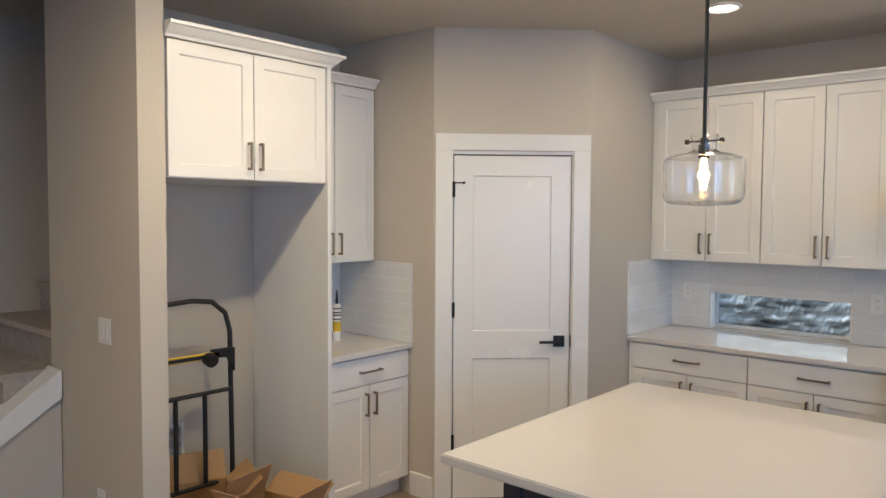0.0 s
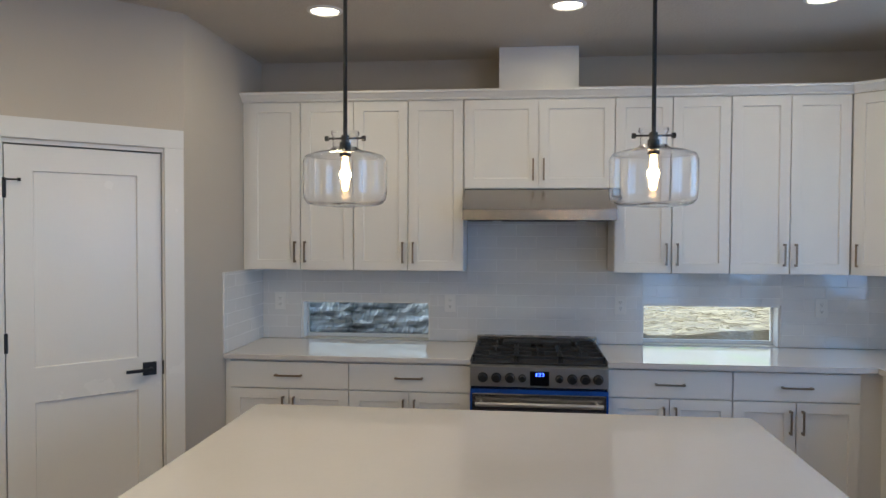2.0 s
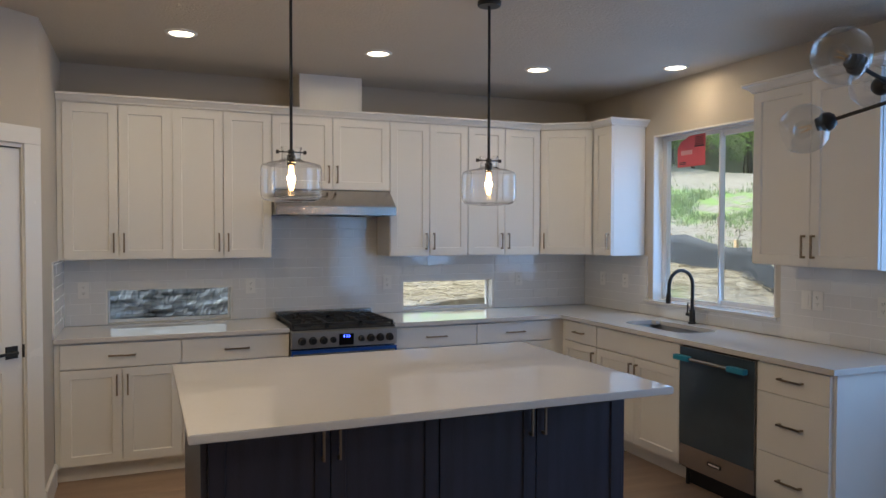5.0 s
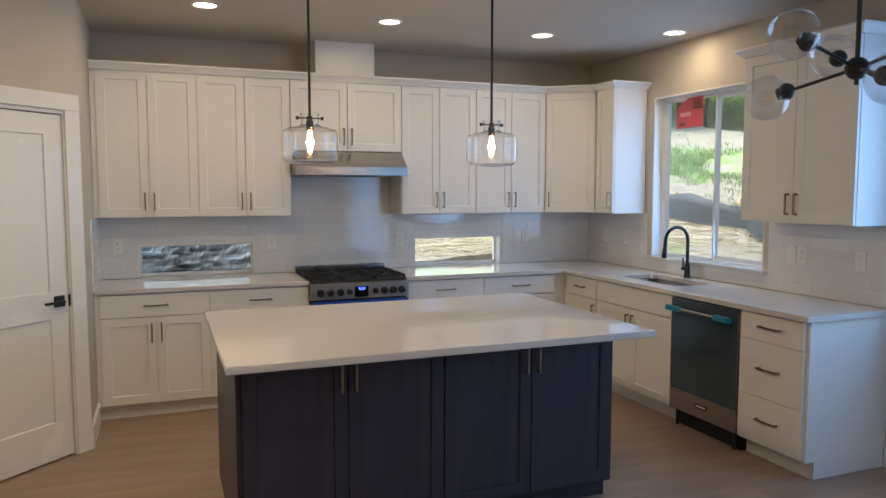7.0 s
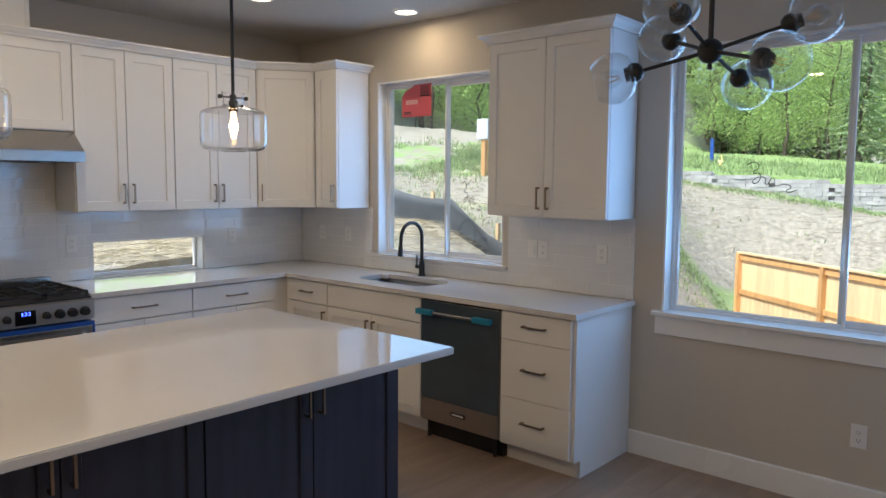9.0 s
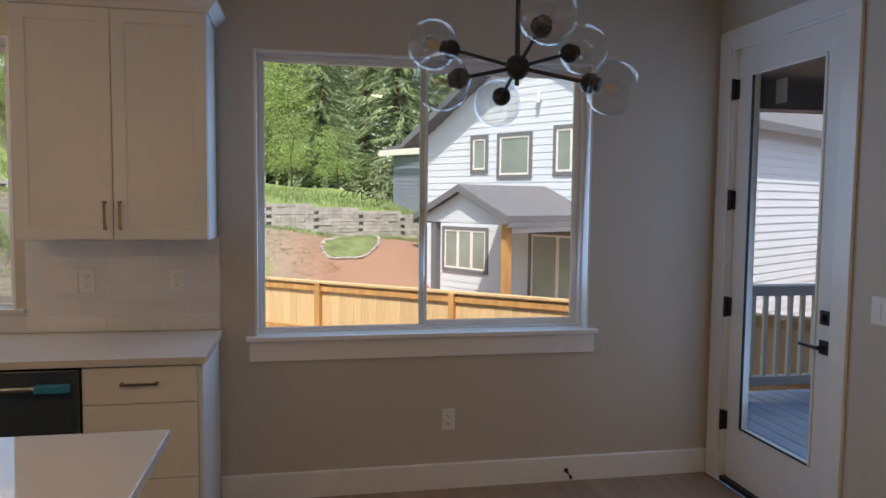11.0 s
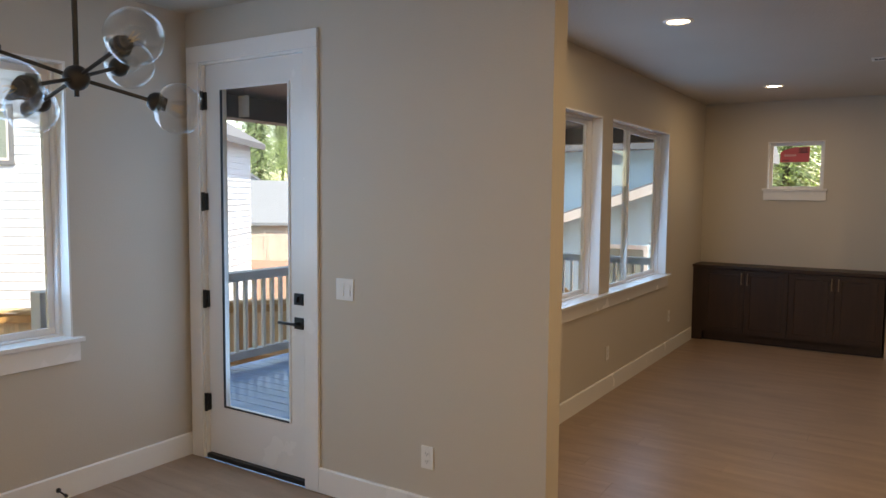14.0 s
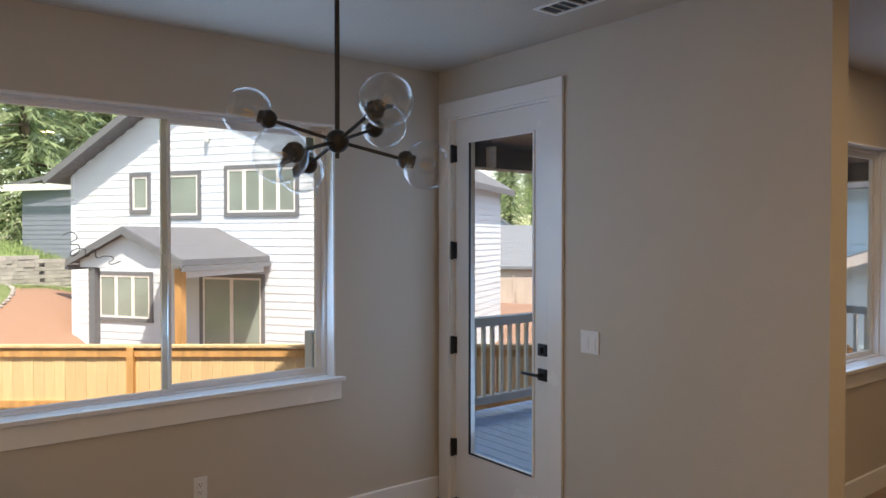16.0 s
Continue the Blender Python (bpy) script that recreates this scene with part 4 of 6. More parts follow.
for x in (0.07, 0.145, 0.22, 0.288, 0.49, 0.56, 0.63, 0.70):
    bm = bmesh.new()
    r = 0.018 if x in (0.288, 0.49) else 0.024
    rod(bm, (x, -0.030, 0.826), (x, -0.040, 0.826), r + 0.004, 20)
    rod(bm, (x, -0.040, 0.826), (x, -0.068, 0.824), r, 20, r * 0.85)
    box(bm, x - 0.003, x + 0.003, -0.071, -0.066, 0.826, 0.826 + r * 0.9)
    part("knob", bm, M_BLACK, rng_, "black control knob", smooth=True)
bm = bmesh.new()
box(bm, 0.004, RW - 0.004, -0.028, 0.018, 0.13, 0.735, bevel=0.004)
odoor = part("oven_door", bm, M_STEEL, rng_)
bm = bmesh.new()
box(bm, 0.06, RW - 0.06, -0.032, -0.026, 0.24, 0.625, bevel=0.003)
part("oven_window", bm, M_GLOSSBLACK, odoor, "black oven glass")
bm = bmesh.new()
rod(bm, (0.03, -0.075, 0.685), (RW - 0.03, -0.075, 0.685), 0.013, 16)
for x in (0.06, RW - 0.06):
    rod(bm, (x, -0.075, 0.685), (x, -0.026, 0.685), 0.010)
part("oven_handle", bm, M_PANEL, odoor, "steel bar handle", smooth=True)
bm = bmesh.new()
box(bm, 0.0, RW, -0.030, -0.020, 0.737, 0.760)
box(bm, -0.001, 0.010, -0.033, 0.0, 0.14, 0.737)
box(bm, RW - 0.010, RW + 0.001, -0.033, 0.0, 0.14, 0.737)
part("protective_film", bm, M_BLUEFILM, rng_, "blue protective film strips")
bm = bmesh.new()
rod(bm, (0.15, -0.0335, 0.585), (0.15, -0.0325, 0.585), 0.055, 24)
part("sticker", bm, M_WHITEINK, odoor, "round white sticker")
bm = bmesh.new()
box(bm, 0.10, 0.15, -0.0345, -0.0338, 0.575, 0.605)
part("sticker_mark", bm, M_RED, odoor, "red mark on the sticker")
bm = bmesh.new()
box(bm, 0.005, RW - 0.005, -0.01, 0.60, 0.895, 0.905, bevel=0.003)
part("cooktop", bm, M_IRON, rng_, "black cooktop pan")
for k in range(3):
    x0 = 0.012 + k * 0.245
    bm = bmesh.new()
    for y in (0.02, 0.30, 0.575):
        box(bm, x0, x0 + 0.241, y - 0.006, y + 0.006, 0.925, 0.940)
    for x in (x0 + 0.006, x0 + 0.235):
        box(bm, x - 0.006, x + 0.006, 0.014, 0.581, 0.925, 0.940)
    for y in (0.155, 0.435):
        box(bm, x0, x0 + 0.085, y - 0.005, y + 0.005, 0.925, 0.942)
        box(bm, x0 + 0.156, x0 + 0.241, y - 0.005, y + 0.005, 0.925, 0.942)
        box(bm, x0 + 0.1155, x0 + 0.1255, y - 0.135, y - 0.035, 0.925, 0.942)
        box(bm, x0 + 0.1155, x0 + 0.1255, y + 0.035, y + 0.135, 0.925, 0.942)
    for x in (x0 + 0.006, x0 + 0.235):
        for y in (0.02, 0.575):
            box(bm, x - 0.007, x + 0.007, y - 0.007, y + 0.007, 0.904, 0.926)
    part("grate", bm, M_IRON, rng_, "black cast-iron grate")
    if k != 1:
        for y in (0.155, 0.435):
            bm = bmesh.new()
            lathe(bm, [(0.0, 0.926), (0.033, 0.924), (0.036, 0.916), (0.045, 0.912), (0.045, 0.904)], 24, Matrix.Translation((x0 + 0.1205, y, 0)))
            part("burner", bm, M_IRON, rng_, "black burner cap", smooth=True)
bm = bmesh.new()
box(bm, 0.17, RW - 0.17, 0.43, 0.575, 0.943, 0.950, bevel=0.003)
for k in range(26):
    box(bm, 0.18 + k * 0.0155, 0.186 + k * 0.0155, 0.44, 0.565, 0.9505, 0.955)
part("griddle", bm, M_IRON, rng_, "black griddle plate")
bm = bmesh.new()
box(bm, 0.0, RW, 0.60, 0.655, 0.895, 0.965, bevel=0.004)
guard = part("back_guard", bm, M_STEEL, rng_, "low steel back guard with slots")
for k in range(6):
    bm = bmesh.new()
    box(bm, 0.05 + k * 0.115, 0.05 + k * 0.115 + 0.085, 0.612, 0.645, 0.9652, 0.9662)
    part("slot", bm, M_BLACK, guard)

hood = thing("range_hood", place(1.385, -0.50, 1.70, FACE_S), "stainless steel under-cabinet range hood", "range hood")
bm = bmesh.new()
HW = 0.888
prism(bm, [(0.0, 0.0), (0.0, 0.062), (0.158, 0.188), (0.496, 0.188), (0.496, 0.0)], 0, HW, "x")
bmesh.ops.bevel(bm, geom=bm.edges[:], offset=0.003, segments=2, affect="EDGES")
part("shell", bm, M_STEEL, hood)
bm = bmesh.new()
box(bm, 0.03, HW - 0.03, 0.03, 0.46, -0.004, 0.001)
part("filter", bm, M_BLACK, hood, "dark grease filter")
for x in (0.2, HW - 0.2):
    bm = bmesh.new()
    rod(bm, (x, 0.07, -0.008), (x, 0.07, -0.002), 0.03, 20)
    part("hood_lamp", bm, M_PLASTIC, hood, "small round hood lamp")

sink = thing("sink", Matrix.Translation((3.95, -1.55, 0.9)), "stainless steel undermount sink basin", "sink")
bm = bmesh.new()
box(bm, -0.165, 0.165, -0.34, 0.34, -0.22, 0.06, bevel=0.04)
bmesh.ops.delete(bm, geom=[f for f in bm.faces if f.calc_center_median().z > 0.0], context="FACES")
for v in bm.verts:
    v.co.z = min(v.co.z, -0.017)
basin = part("basin", bm, M_SINK, sink, smooth=True)
basin.modifiers.new("wall", "SOLIDIFY").thickness = 0.003
bm = bmesh.new()
lathe(bm, [(0.0, -0.214), (0.03, -0.214), (0.045, -0.209), (0.05, -0.217)], 24)
part("drain", bm, M_STEEL, sink, "round sink drain", smooth=True)

faucet = thing("faucet", Matrix.Translation((4.20, -1.50, 0.914)), "matt black gooseneck kitchen faucet", "faucet")
bm = bmesh.new()
lathe(bm, [(0.0, 0.001), (0.027, 0.001), (0.027, 0.012), (0.022, 0.016), (0.020, 0.10), (0.016, 0.105), (0.0, 0.105)], 24)
part("base", bm, M_BLACK, faucet, smooth=True)
bm = bmesh.new()
arc = [Vector((0, 0, 0.10)), Vector((0, 0, 0.29))] + [Vector((-0.10 + 0.10 * math.cos(a), 0.012 * (a / math.pi), 0.29 + 0.10 * math.sin(a))) for a in [math.pi * k / 12 for k in range(1, 13)]] + [Vector((-0.205, 0.014, 0.20))]
for a, b in zip(arc, arc[1:]):
    rod(bm, a, b, 0.013, 14)
    bmesh.ops.create_uvsphere(bm, u_segments=14, v_segments=8, radius=0.013, matrix=Matrix.Translation(b))
part("spout", bm, M_BLACK, faucet, smooth=True)
bm = bmesh.new()
rod(bm, (-0.203, 0.014, 0.225), (-0.208, 0.014, 0.155), 0.016, 16, 0.018)
part("spray_head", bm, M_BLACK, faucet, smooth=True)
bm = bmesh.new()
rod(bm, (0, 0, 0.065), (0, 0.055, 0.065), 0.014, 16)
rod(bm, (0, 0.050, 0.065), (0.01, 0.058, 0.15), 0.006, 10)
part("lever", bm, M_BLACK, faucet, smooth=True)

dw = thing("dishwasher", place(EF - 0.005, -2.017, 0, FACE_W), "stainless dishwasher still wrapped in blue film", "dishwasher")
bm = bmesh.new()
box(bm, 0.004, 0.614, 0.03, 0.60, 0.10, 0.880)
part("body", bm, M_BLACK, dw)
bm = bmesh.new()
box(bm, 0.006, 0.612, 0.0, 0.03, 0.115, 0.868, bevel=0.003)
ddoor = part("door_panel", bm, M_STEEL, dw)
bm = bmesh.new()
box(bm, 0.008, 0.610, -0.002, -0.0005, 0.255, 0.866)
part("film", bm, M_DWFILM, ddoor, "bluish protective film")
bm = bmesh.new()
rod(bm, (0.04, -0.048, 0.805), (0.578, -0.048, 0.805), 0.011, 16)
for x in (0.07, 0.548):
    rod(bm, (x, -0.048, 0.805), (x, 0.0, 0.805), 0.009)
dh = part("handle", bm, M_STEEL, ddoor, "steel bar handle", smooth=True)
for x in (0.015, 0.46):
    bm = bmesh.new()
    box(bm, x, x + 0.13, -0.066, -0.03, 0.789, 0.822, bevel=0.006)
    part("foam_sleeve", bm, M_TEAL, dh, "blue packing foam")
bm = bmesh.new()
box(bm, 0.255, 0.365, -0.003, -0.001, 0.180, 0.205)
part("badge", bm, M_BLACK, ddoor, "dark maker's badge")
bm = bmesh.new()
box(bm, 0.266, 0.354, -0.0036, -0.0031, 0.188, 0.197)
part("badge_print", bm, M_WHITEINK, ddoor, "pale bar of lettering")
bm = bmesh.new()
box(bm, 0.01, 0.608, 0.06, 0.5, 0.0, 0.10)
part("toe_kick", bm, M_BLACK, dw, "black toe kick")
for x in (0.05, 0.57):
    bm = bmesh.new()
    rod(bm, (x, 0.035, 0.0), (x, 0.035, 0.115), 0.012)
    part("leg", bm, M_BLACK, dw, "black levelling leg")


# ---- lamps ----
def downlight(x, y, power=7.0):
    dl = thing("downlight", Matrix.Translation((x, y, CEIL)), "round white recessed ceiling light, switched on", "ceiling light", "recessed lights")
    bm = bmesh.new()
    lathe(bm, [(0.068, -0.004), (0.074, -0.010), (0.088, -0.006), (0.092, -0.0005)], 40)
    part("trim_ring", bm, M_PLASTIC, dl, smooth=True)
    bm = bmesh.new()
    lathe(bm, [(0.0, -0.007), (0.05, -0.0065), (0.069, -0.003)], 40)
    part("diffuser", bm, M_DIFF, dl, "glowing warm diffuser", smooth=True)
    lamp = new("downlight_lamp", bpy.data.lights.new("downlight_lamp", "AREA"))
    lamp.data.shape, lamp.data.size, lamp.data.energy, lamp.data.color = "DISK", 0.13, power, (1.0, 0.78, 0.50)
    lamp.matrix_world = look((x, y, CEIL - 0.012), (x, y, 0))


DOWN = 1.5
# Last five are unseen fittings, added as fill for hall and living room.
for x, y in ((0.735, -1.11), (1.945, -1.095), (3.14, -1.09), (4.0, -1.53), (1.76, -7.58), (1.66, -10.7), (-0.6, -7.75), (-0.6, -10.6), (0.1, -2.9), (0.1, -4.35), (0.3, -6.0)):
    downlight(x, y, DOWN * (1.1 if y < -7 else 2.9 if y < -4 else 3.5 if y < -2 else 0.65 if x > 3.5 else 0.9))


def pendant(x, y):
    p = thing("pendant_lamp", Matrix.Translation((x, y, 0)), "clear glass jar pendant with glowing bulb on black rod", "pendant lamp", "island pendants")
    bm = bmesh.new()
    outer = [(0.046, 1.968), (0.048, 1.960), (0.042, 1.950), (0.042, 1.915), (0.060, 1.903), (0.102, 1.897), (0.130, 1.886), *[(0.139 - (0.0004 if k % 2 else 0.0), 1.868 - 0.0052 * k) for k in range(20)], (0.139, 1.765), (0.135, 1.742), (0.122, 1.727), (0.098, 1.720), (0.050, 1.718)]
    inner = [(max(0.0, r - 0.0022), z + (0.0022 if r < 0.138 and z < 1.74 else 0.0)) for r, z in outer[::-1]]
    vs = lathe(bm, outer + inner[:-1] + [(0.0435, 1.968)], 48)
    bmesh.ops.remove_doubles(bm, verts=bm.verts, dist=0.0001)
    g = part("glass_jar", bm, M_GLASS, p, "clear ribbed glass jar", smooth=True)
    g.visible_shadow = False
    bm = bmesh.new()
    rod(bm, (0, 0, 1.93), (0, 0, CEIL - 0.02), 0.007, 12)
    part("rod", bm, M_BLACK, p)
    bm = bmesh.new()
    lathe(bm, [(0.0, CEIL - 0.024), (0.055, CEIL - 0.024), (0.06, CEIL - 0.019), (0.06, CEIL - 0.0005)], 32)
    part("canopy", bm, M_BLACK, p, smooth=True)
    bm = bmesh.new()
    rod(bm, (-0.062, 0.0, 1.945), (0.062, 0.0, 1.945), 0.0035, 10)
    for sx in (-1, 1):
        rod(bm, (sx * 0.056, 0, 1.945), (sx * 0.068, 0, 1.945), 0.009, 12)
    rod(bm, (0, 0, 1.935), (0, 0, 1.955), 0.014, 16)
    part("cross_pin", bm, M_BLACK, p, "black cross pin through the neck")
    bm = bmesh.new()
    rod(bm, (0, 0, 1.885), (0, 0, 1.932), 0.019, 20)
    part("socket", bm, M_BLACK, p, "bronze lamp socket")
    bm = bmesh.new()
    lathe(bm, [(0.0, 1.770), (0.005, 1.771), (0.0095, 1.776), (0.012, 1.785), (0.0125, 1.80), (0.0125, 1.845), (0.0115, 1.865), (0.009, 1.885)], 24)
    b = part("bulb", bm, M_BULB, p, "glowing tubular bulb", smooth=True)
    b.visible_shadow = False
    lamp = new("bulb_light", bpy.data.lights.new("bulb_light", "POINT"))
    lamp.data.energy, lamp.data.color, lamp.data.shadow_soft_size = 0.8, (1.0, 0.66, 0.36), 0.02
    lamp.location = (x, y, 1.825)


pendant(1.140, -2.338)
pendant(2.140, -2.333)

ch = thing("chandelier", Matrix.Translation((2.606, -4.19, 1.994)), "black six-arm chandelier with clear glass globes, switched off", "chandelier")
bm = bmesh.new()
bmesh.ops.create_uvsphere(bm, u_segments=28, v_segments=16, radius=0.038)
rod(bm, (0, 0, -0.055), (0, 0, -0.03), 0.007)
part("hub", bm, M_BLACK, ch, smooth=True)
bm = bmesh.new()
rod(bm, (0, 0, 0.03), (0, 0, CEIL - 1.994 - 0.02), 0.008)
part("stem", bm, M_BLACK, ch)
bm = bmesh.new()
lathe(bm, [(0.0, 0.727), (0.055, 0.727), (0.062, 0.732), (0.062, 0.7505)], 32)
part("canopy", bm, M_BLACK, ch, smooth=True)
M_FILAMENT = mat("filament_off", (0.75, 0.45, 0.15), 0.4, 0.8, vary=0.1)
for k, a in enumerate((55, 116, 180, 239, 295, 357)):
    up = 0.068 if k % 2 == 0 else -0.056
    d = Vector((0.216 * math.cos(radians(a)), 0.216 * math.sin(radians(a)), up))
    u = d.normalized()
    bm = bmesh.new()
    rod(bm, u * 0.03, d, 0.006, 10)
    arm = part("arm", bm, M_BLACK, ch)
    q = Matrix.Translation(d) @ u.to_track_quat("Z", "Y").to_matrix().to_4x4()
    bm = bmesh.new()
    vs = lathe(bm, [(0.0, -0.024), (0.017, -0.021), (0.027, -0.010), (0.0305, 0.0), (0.0305, 0.012), (0.027, 0.018), (0.022, 0.020), (0.022, 0.034), (0.0, 0.034)], 24, q)
    part("socket", bm, M_BLACK, arm, "black lamp socket", smooth=True)
    prof = [(0.029, 0.004), (0.054, 0.013), (0.074, 0.036), (0.081, 0.066), (0.077, 0.096), (0.063, 0.122), (0.054, 0.131)]
    bm = bmesh.new()
    lathe(bm, prof + [(r - 0.0025, z - 0.0005) for r, z in prof[::-1]], 40, q)
    g = part("glass_globe", bm, M_GLOBE, arm, "clear open glass globe", smooth=True)
    g.visible_shadow = False
    bm = bmesh.new()
    lathe(bm, [(0.012, 0.034), (0.014, 0.044), (0.028, 0.066), (0.030, 0.080), (0.022, 0.098), (0.0, 0.106)], 24, q)
    g = part("bulb", bm, M_GLOBE, arm, "clear unlit bulb", smooth=True)
    g.visible_shadow = False
    bm = bmesh.new()
    for j in range(4):
        p0 = q @ Vector((0.006 * math.cos(j * 1.57), 0.006 * math.sin(j * 1.57), 0.05))
        p1 = q @ Vector((0.012 * math.cos(j * 1.57 + 0.6), 0.012 * math.sin(j * 1.57 + 0.6), 0.085))
        rod(bm, p0, p1, 0.001, 6)
    part("filament", bm, M_FILAMENT, arm, "golden filament")


# ---- outlets, switches, vents ----
def wall_plate(m, kind, label):
    """A plate on a wall; local -y faces the room, the origin at its centre."""
    wide = 0.118 if kind == "double_switch" else 0.072
    o = thing("light_switch" if "switch" in kind else "outlet", m, label, "switch" if "switch" in kind else "outlet", "wall plates")
    bm = bmesh.new()
    box(bm, -wide / 2, wide / 2, -0.006, -0.0005, -0.058, 0.058, bevel=0.002)
    part("plate", bm, M_PLASTIC, o)
    if "switch" in kind:
        for x in ((-0.023, 0.023) if kind == "double_switch" else (0,)):
            bm = bmesh.new()
            prism(bm, [(-0.006, -0.034), (-0.011, -0.034), (-0.0075, 0.034), (-0.006, 0.034)], x - 0.0165, x + 0.0165, "x")
            part("rocker", bm, M_PLASTIC, o)
    else:
        for z in (-0.02, 0.02):
            bm = bmesh.new()
            box(bm, -0.0165, 0.0165, -0.0085, -0.0055, z - 0.0145, z + 0.0145, bevel=0.002)
            socket = part("socket_face", bm, M_PLASTIC, o)
            bm = bmesh.new()
            box(bm, -0.0075, -0.0055, -0.0092, -0.0082, z - 0.003, z + 0.007)
            box(bm, 0.0055, 0.0075, -0.0092, -0.0082, z - 0.003, z + 0.007)
            rod(bm, (0, -0.0092, z - 0.008), (0, -0.0082, z - 0.008), 0.0025, 8)
            part("slots", bm, M_BLACK, socket, "dark slots")


SP = 0.011
for x in (0.13, 1.27, 2.36, 3.58):
    wall_plate(Matrix.Translation((x, -SP, 1.165)), "outlet", "white duplex outlet in the tiled backsplash")
for y, k in ((-0.30, "outlet"), (-0.62, "outlet"), (-2.42, "switch"), (-2.50, "outlet"), (-2.92, "outlet")):
    wall_plate(at_east(y, 1.17, EAST - SP), k, "white wall plate in the tiled backsplash")
wall_plate(at_east(-4.325, 0.385), "outlet", "white duplex outlet low on the dining wall")
wall_plate(place(3.009, SOUTH, 1.15, 180), "double_switch", "white double rocker switch beside the back door")
wall_plate(place(2.474, SOUTH, 0.345, 180), "outlet", "white duplex outlet low on the wall")
wall_plate(at_east(-8.75, 0.34, LIV_E), "outlet", "white duplex outlet below the living room windows")
wall_plate(at_east(-10.6, 0.40, LIV_E), "outlet", "white wall plate in the living room")
wall_plate(place(-1.125, -3.45, 1.15, 0), "double_switch", "white double rocker switch on the end wall")
wall_plate(place(-1.19, -3.45, 0.35, 0), "outlet", "white duplex outlet low on the end wall")
wall_plate(place(WEST, -3.05, 1.17, 90), "outlet", "white outlet in the refrigerator recess")


def vent(x, y, w, d, label, n=12):
    v = thing("ceiling_vent", Matrix.Translation((x, y, CEIL)), label, "vent")
    bm = bmesh.new()
    for b in ((-w / 2, w / 2, -d / 2, -d / 2 + 0.02, -0.008, -0.0005), (-w / 2, w / 2, d / 2 - 0.02, d / 2, -0.008, -0.0005), (-w / 2, -w / 2 + 0.02, -d / 2 + 0.02, d / 2 - 0.02, -0.008, -0.0005), (w / 2 - 0.02, w / 2, -d / 2 + 0.02, d / 2 - 0.02, -0.008, -0.0005), (-0.006, 0.006, -d / 2 + 0.02, d / 2 - 0.02, -0.008, -0.0005)):
        box(bm, *b)
    part("frame", bm, M_PLASTIC, v)
    bm = bmesh.new()
    box(bm, -w / 2 + 0.02, w / 2 - 0.02, -d / 2 + 0.02, d / 2 - 0.02, -0.0016, -0.0006)
    part("backing", bm, M_BLACK, v, "dark duct opening")
    for k in range(n):
        bm = bmesh.new()
        x0 = -w / 2 + 0.025 + k * (w - 0.05) / n
        box(bm, x0, x0 + 0.004, -d / 2 + 0.02, d / 2 - 0.02, -0.007, -0.002)
        part("slat", bm, M_PLASTIC, v)


vent(0.62, -9.6, 0.36, 0.14, "white slatted ceiling register in the living room", 14)
vent(2.78, -5.50, 0.36, 0.16, "white slatted ceiling register near the back door", 6)

stop = thing("door_stop", at_east(-5.007, 0.062, EAST - 0.017), "small black door stop screwed to the baseboard", "door stop")
bm = bmesh.new()
rod(bm, (0, 0, 0), (0, -0.006, 0), 0.013, 16)
rod(bm, (0, 0, 0), (0, -0.07, -0.012), 0.0045, 10)
part("stem", bm, M_BLACK, stop)
bm = bmesh.new()
rod(bm, (0, -0.066, -0.011), (0, -0.08, -0.014), 0.009, 14)
part("bumper", bm, M_BLACK, stop, "rubber bumper")

# ---- refrigerator recess: hand truck, boxes, water box; tubes on the counter ----
truck = thing("hand_truck", Matrix.Translation((-1.18, -2.99, 0)) @ Matrix.Diagonal((1, 1, 0.95, 1)), "black steel hand truck leaning in the recess", "hand truck")


def tube(name, pts, r, parent, label="", material=None):
    bm = bmesh.new()
    pts = [Vector(p) for p in pts]
    for a, b in zip(pts, pts[1:]):
        rod(bm, a, b, r, 12)
    for b in pts[1:-1]:
        bmesh.ops.create_uvsphere(bm, u_segments=12, v_segments=8, radius=r, matrix=Matrix.Translation(b))
    return part(name, bm, material or M_BLACK, parent, label, smooth=True)


tube("side_frame", [(0.0, 0.22, 0.05), (-0.02, 0.22, 1.12), (-0.03, 0.20, 1.22), (-0.04, 0.13, 1.285), (-0.04, 0.02, 1.30), (-0.04, -0.15, 1.29), (-0.03, -0.22, 1.22), (-0.02, -0.24, 1.12), (0.0, -0.24, 0.05)], 0.013, truck)
for z in (0.30, 0.80):
    tube("cross_bar", [(0.0, -0.24, z), (0.0, 0.22, z)], 0.012, truck)
tube("upright", [(0.0, 0.06, 0.30), (0.0, 0.06, 0.80)], 0.012, truck)
tube("upright", [(0.0, -0.10, 0.30), (0.0, -0.10, 0.80)], 0.012, truck)
bm = bmesh.new()
box(bm, 0.0, 0.02, -0.24, 0.14, 0.985, 1.02, bevel=0.004)
part("label_bar", bm, M_YELLOW, truck, "yellow and black labelled bar")
bm = bmesh.new()
box(bm, 0.021, 0.023, -0.20, 0.06, 0.992, 1.012)
part("label_print", bm, M_INK, truck, "black bars of lettering")
bm = bmesh.new()
prism(bm, [(0.10, 1.03), (0.225, 1.03), (0.225, 0.90), (0.19, 0.98), (0.10, 0.99)], -0.012, 0.02, "x")
part("bracket", bm, M_BLACK, truck, "black corner bracket")
bm = bmesh.new()
rod(bm, (0.02, 0.07, 0.99), (0.06, 0.07, 0.98), 0.035, 20)
part("castor", bm, M_BLACK, truck, "black rubber castor", smooth=True)
bm = bmesh.new()
box(bm, -0.02, 0.22, -0.22, 0.20, 0.0, 0.012)
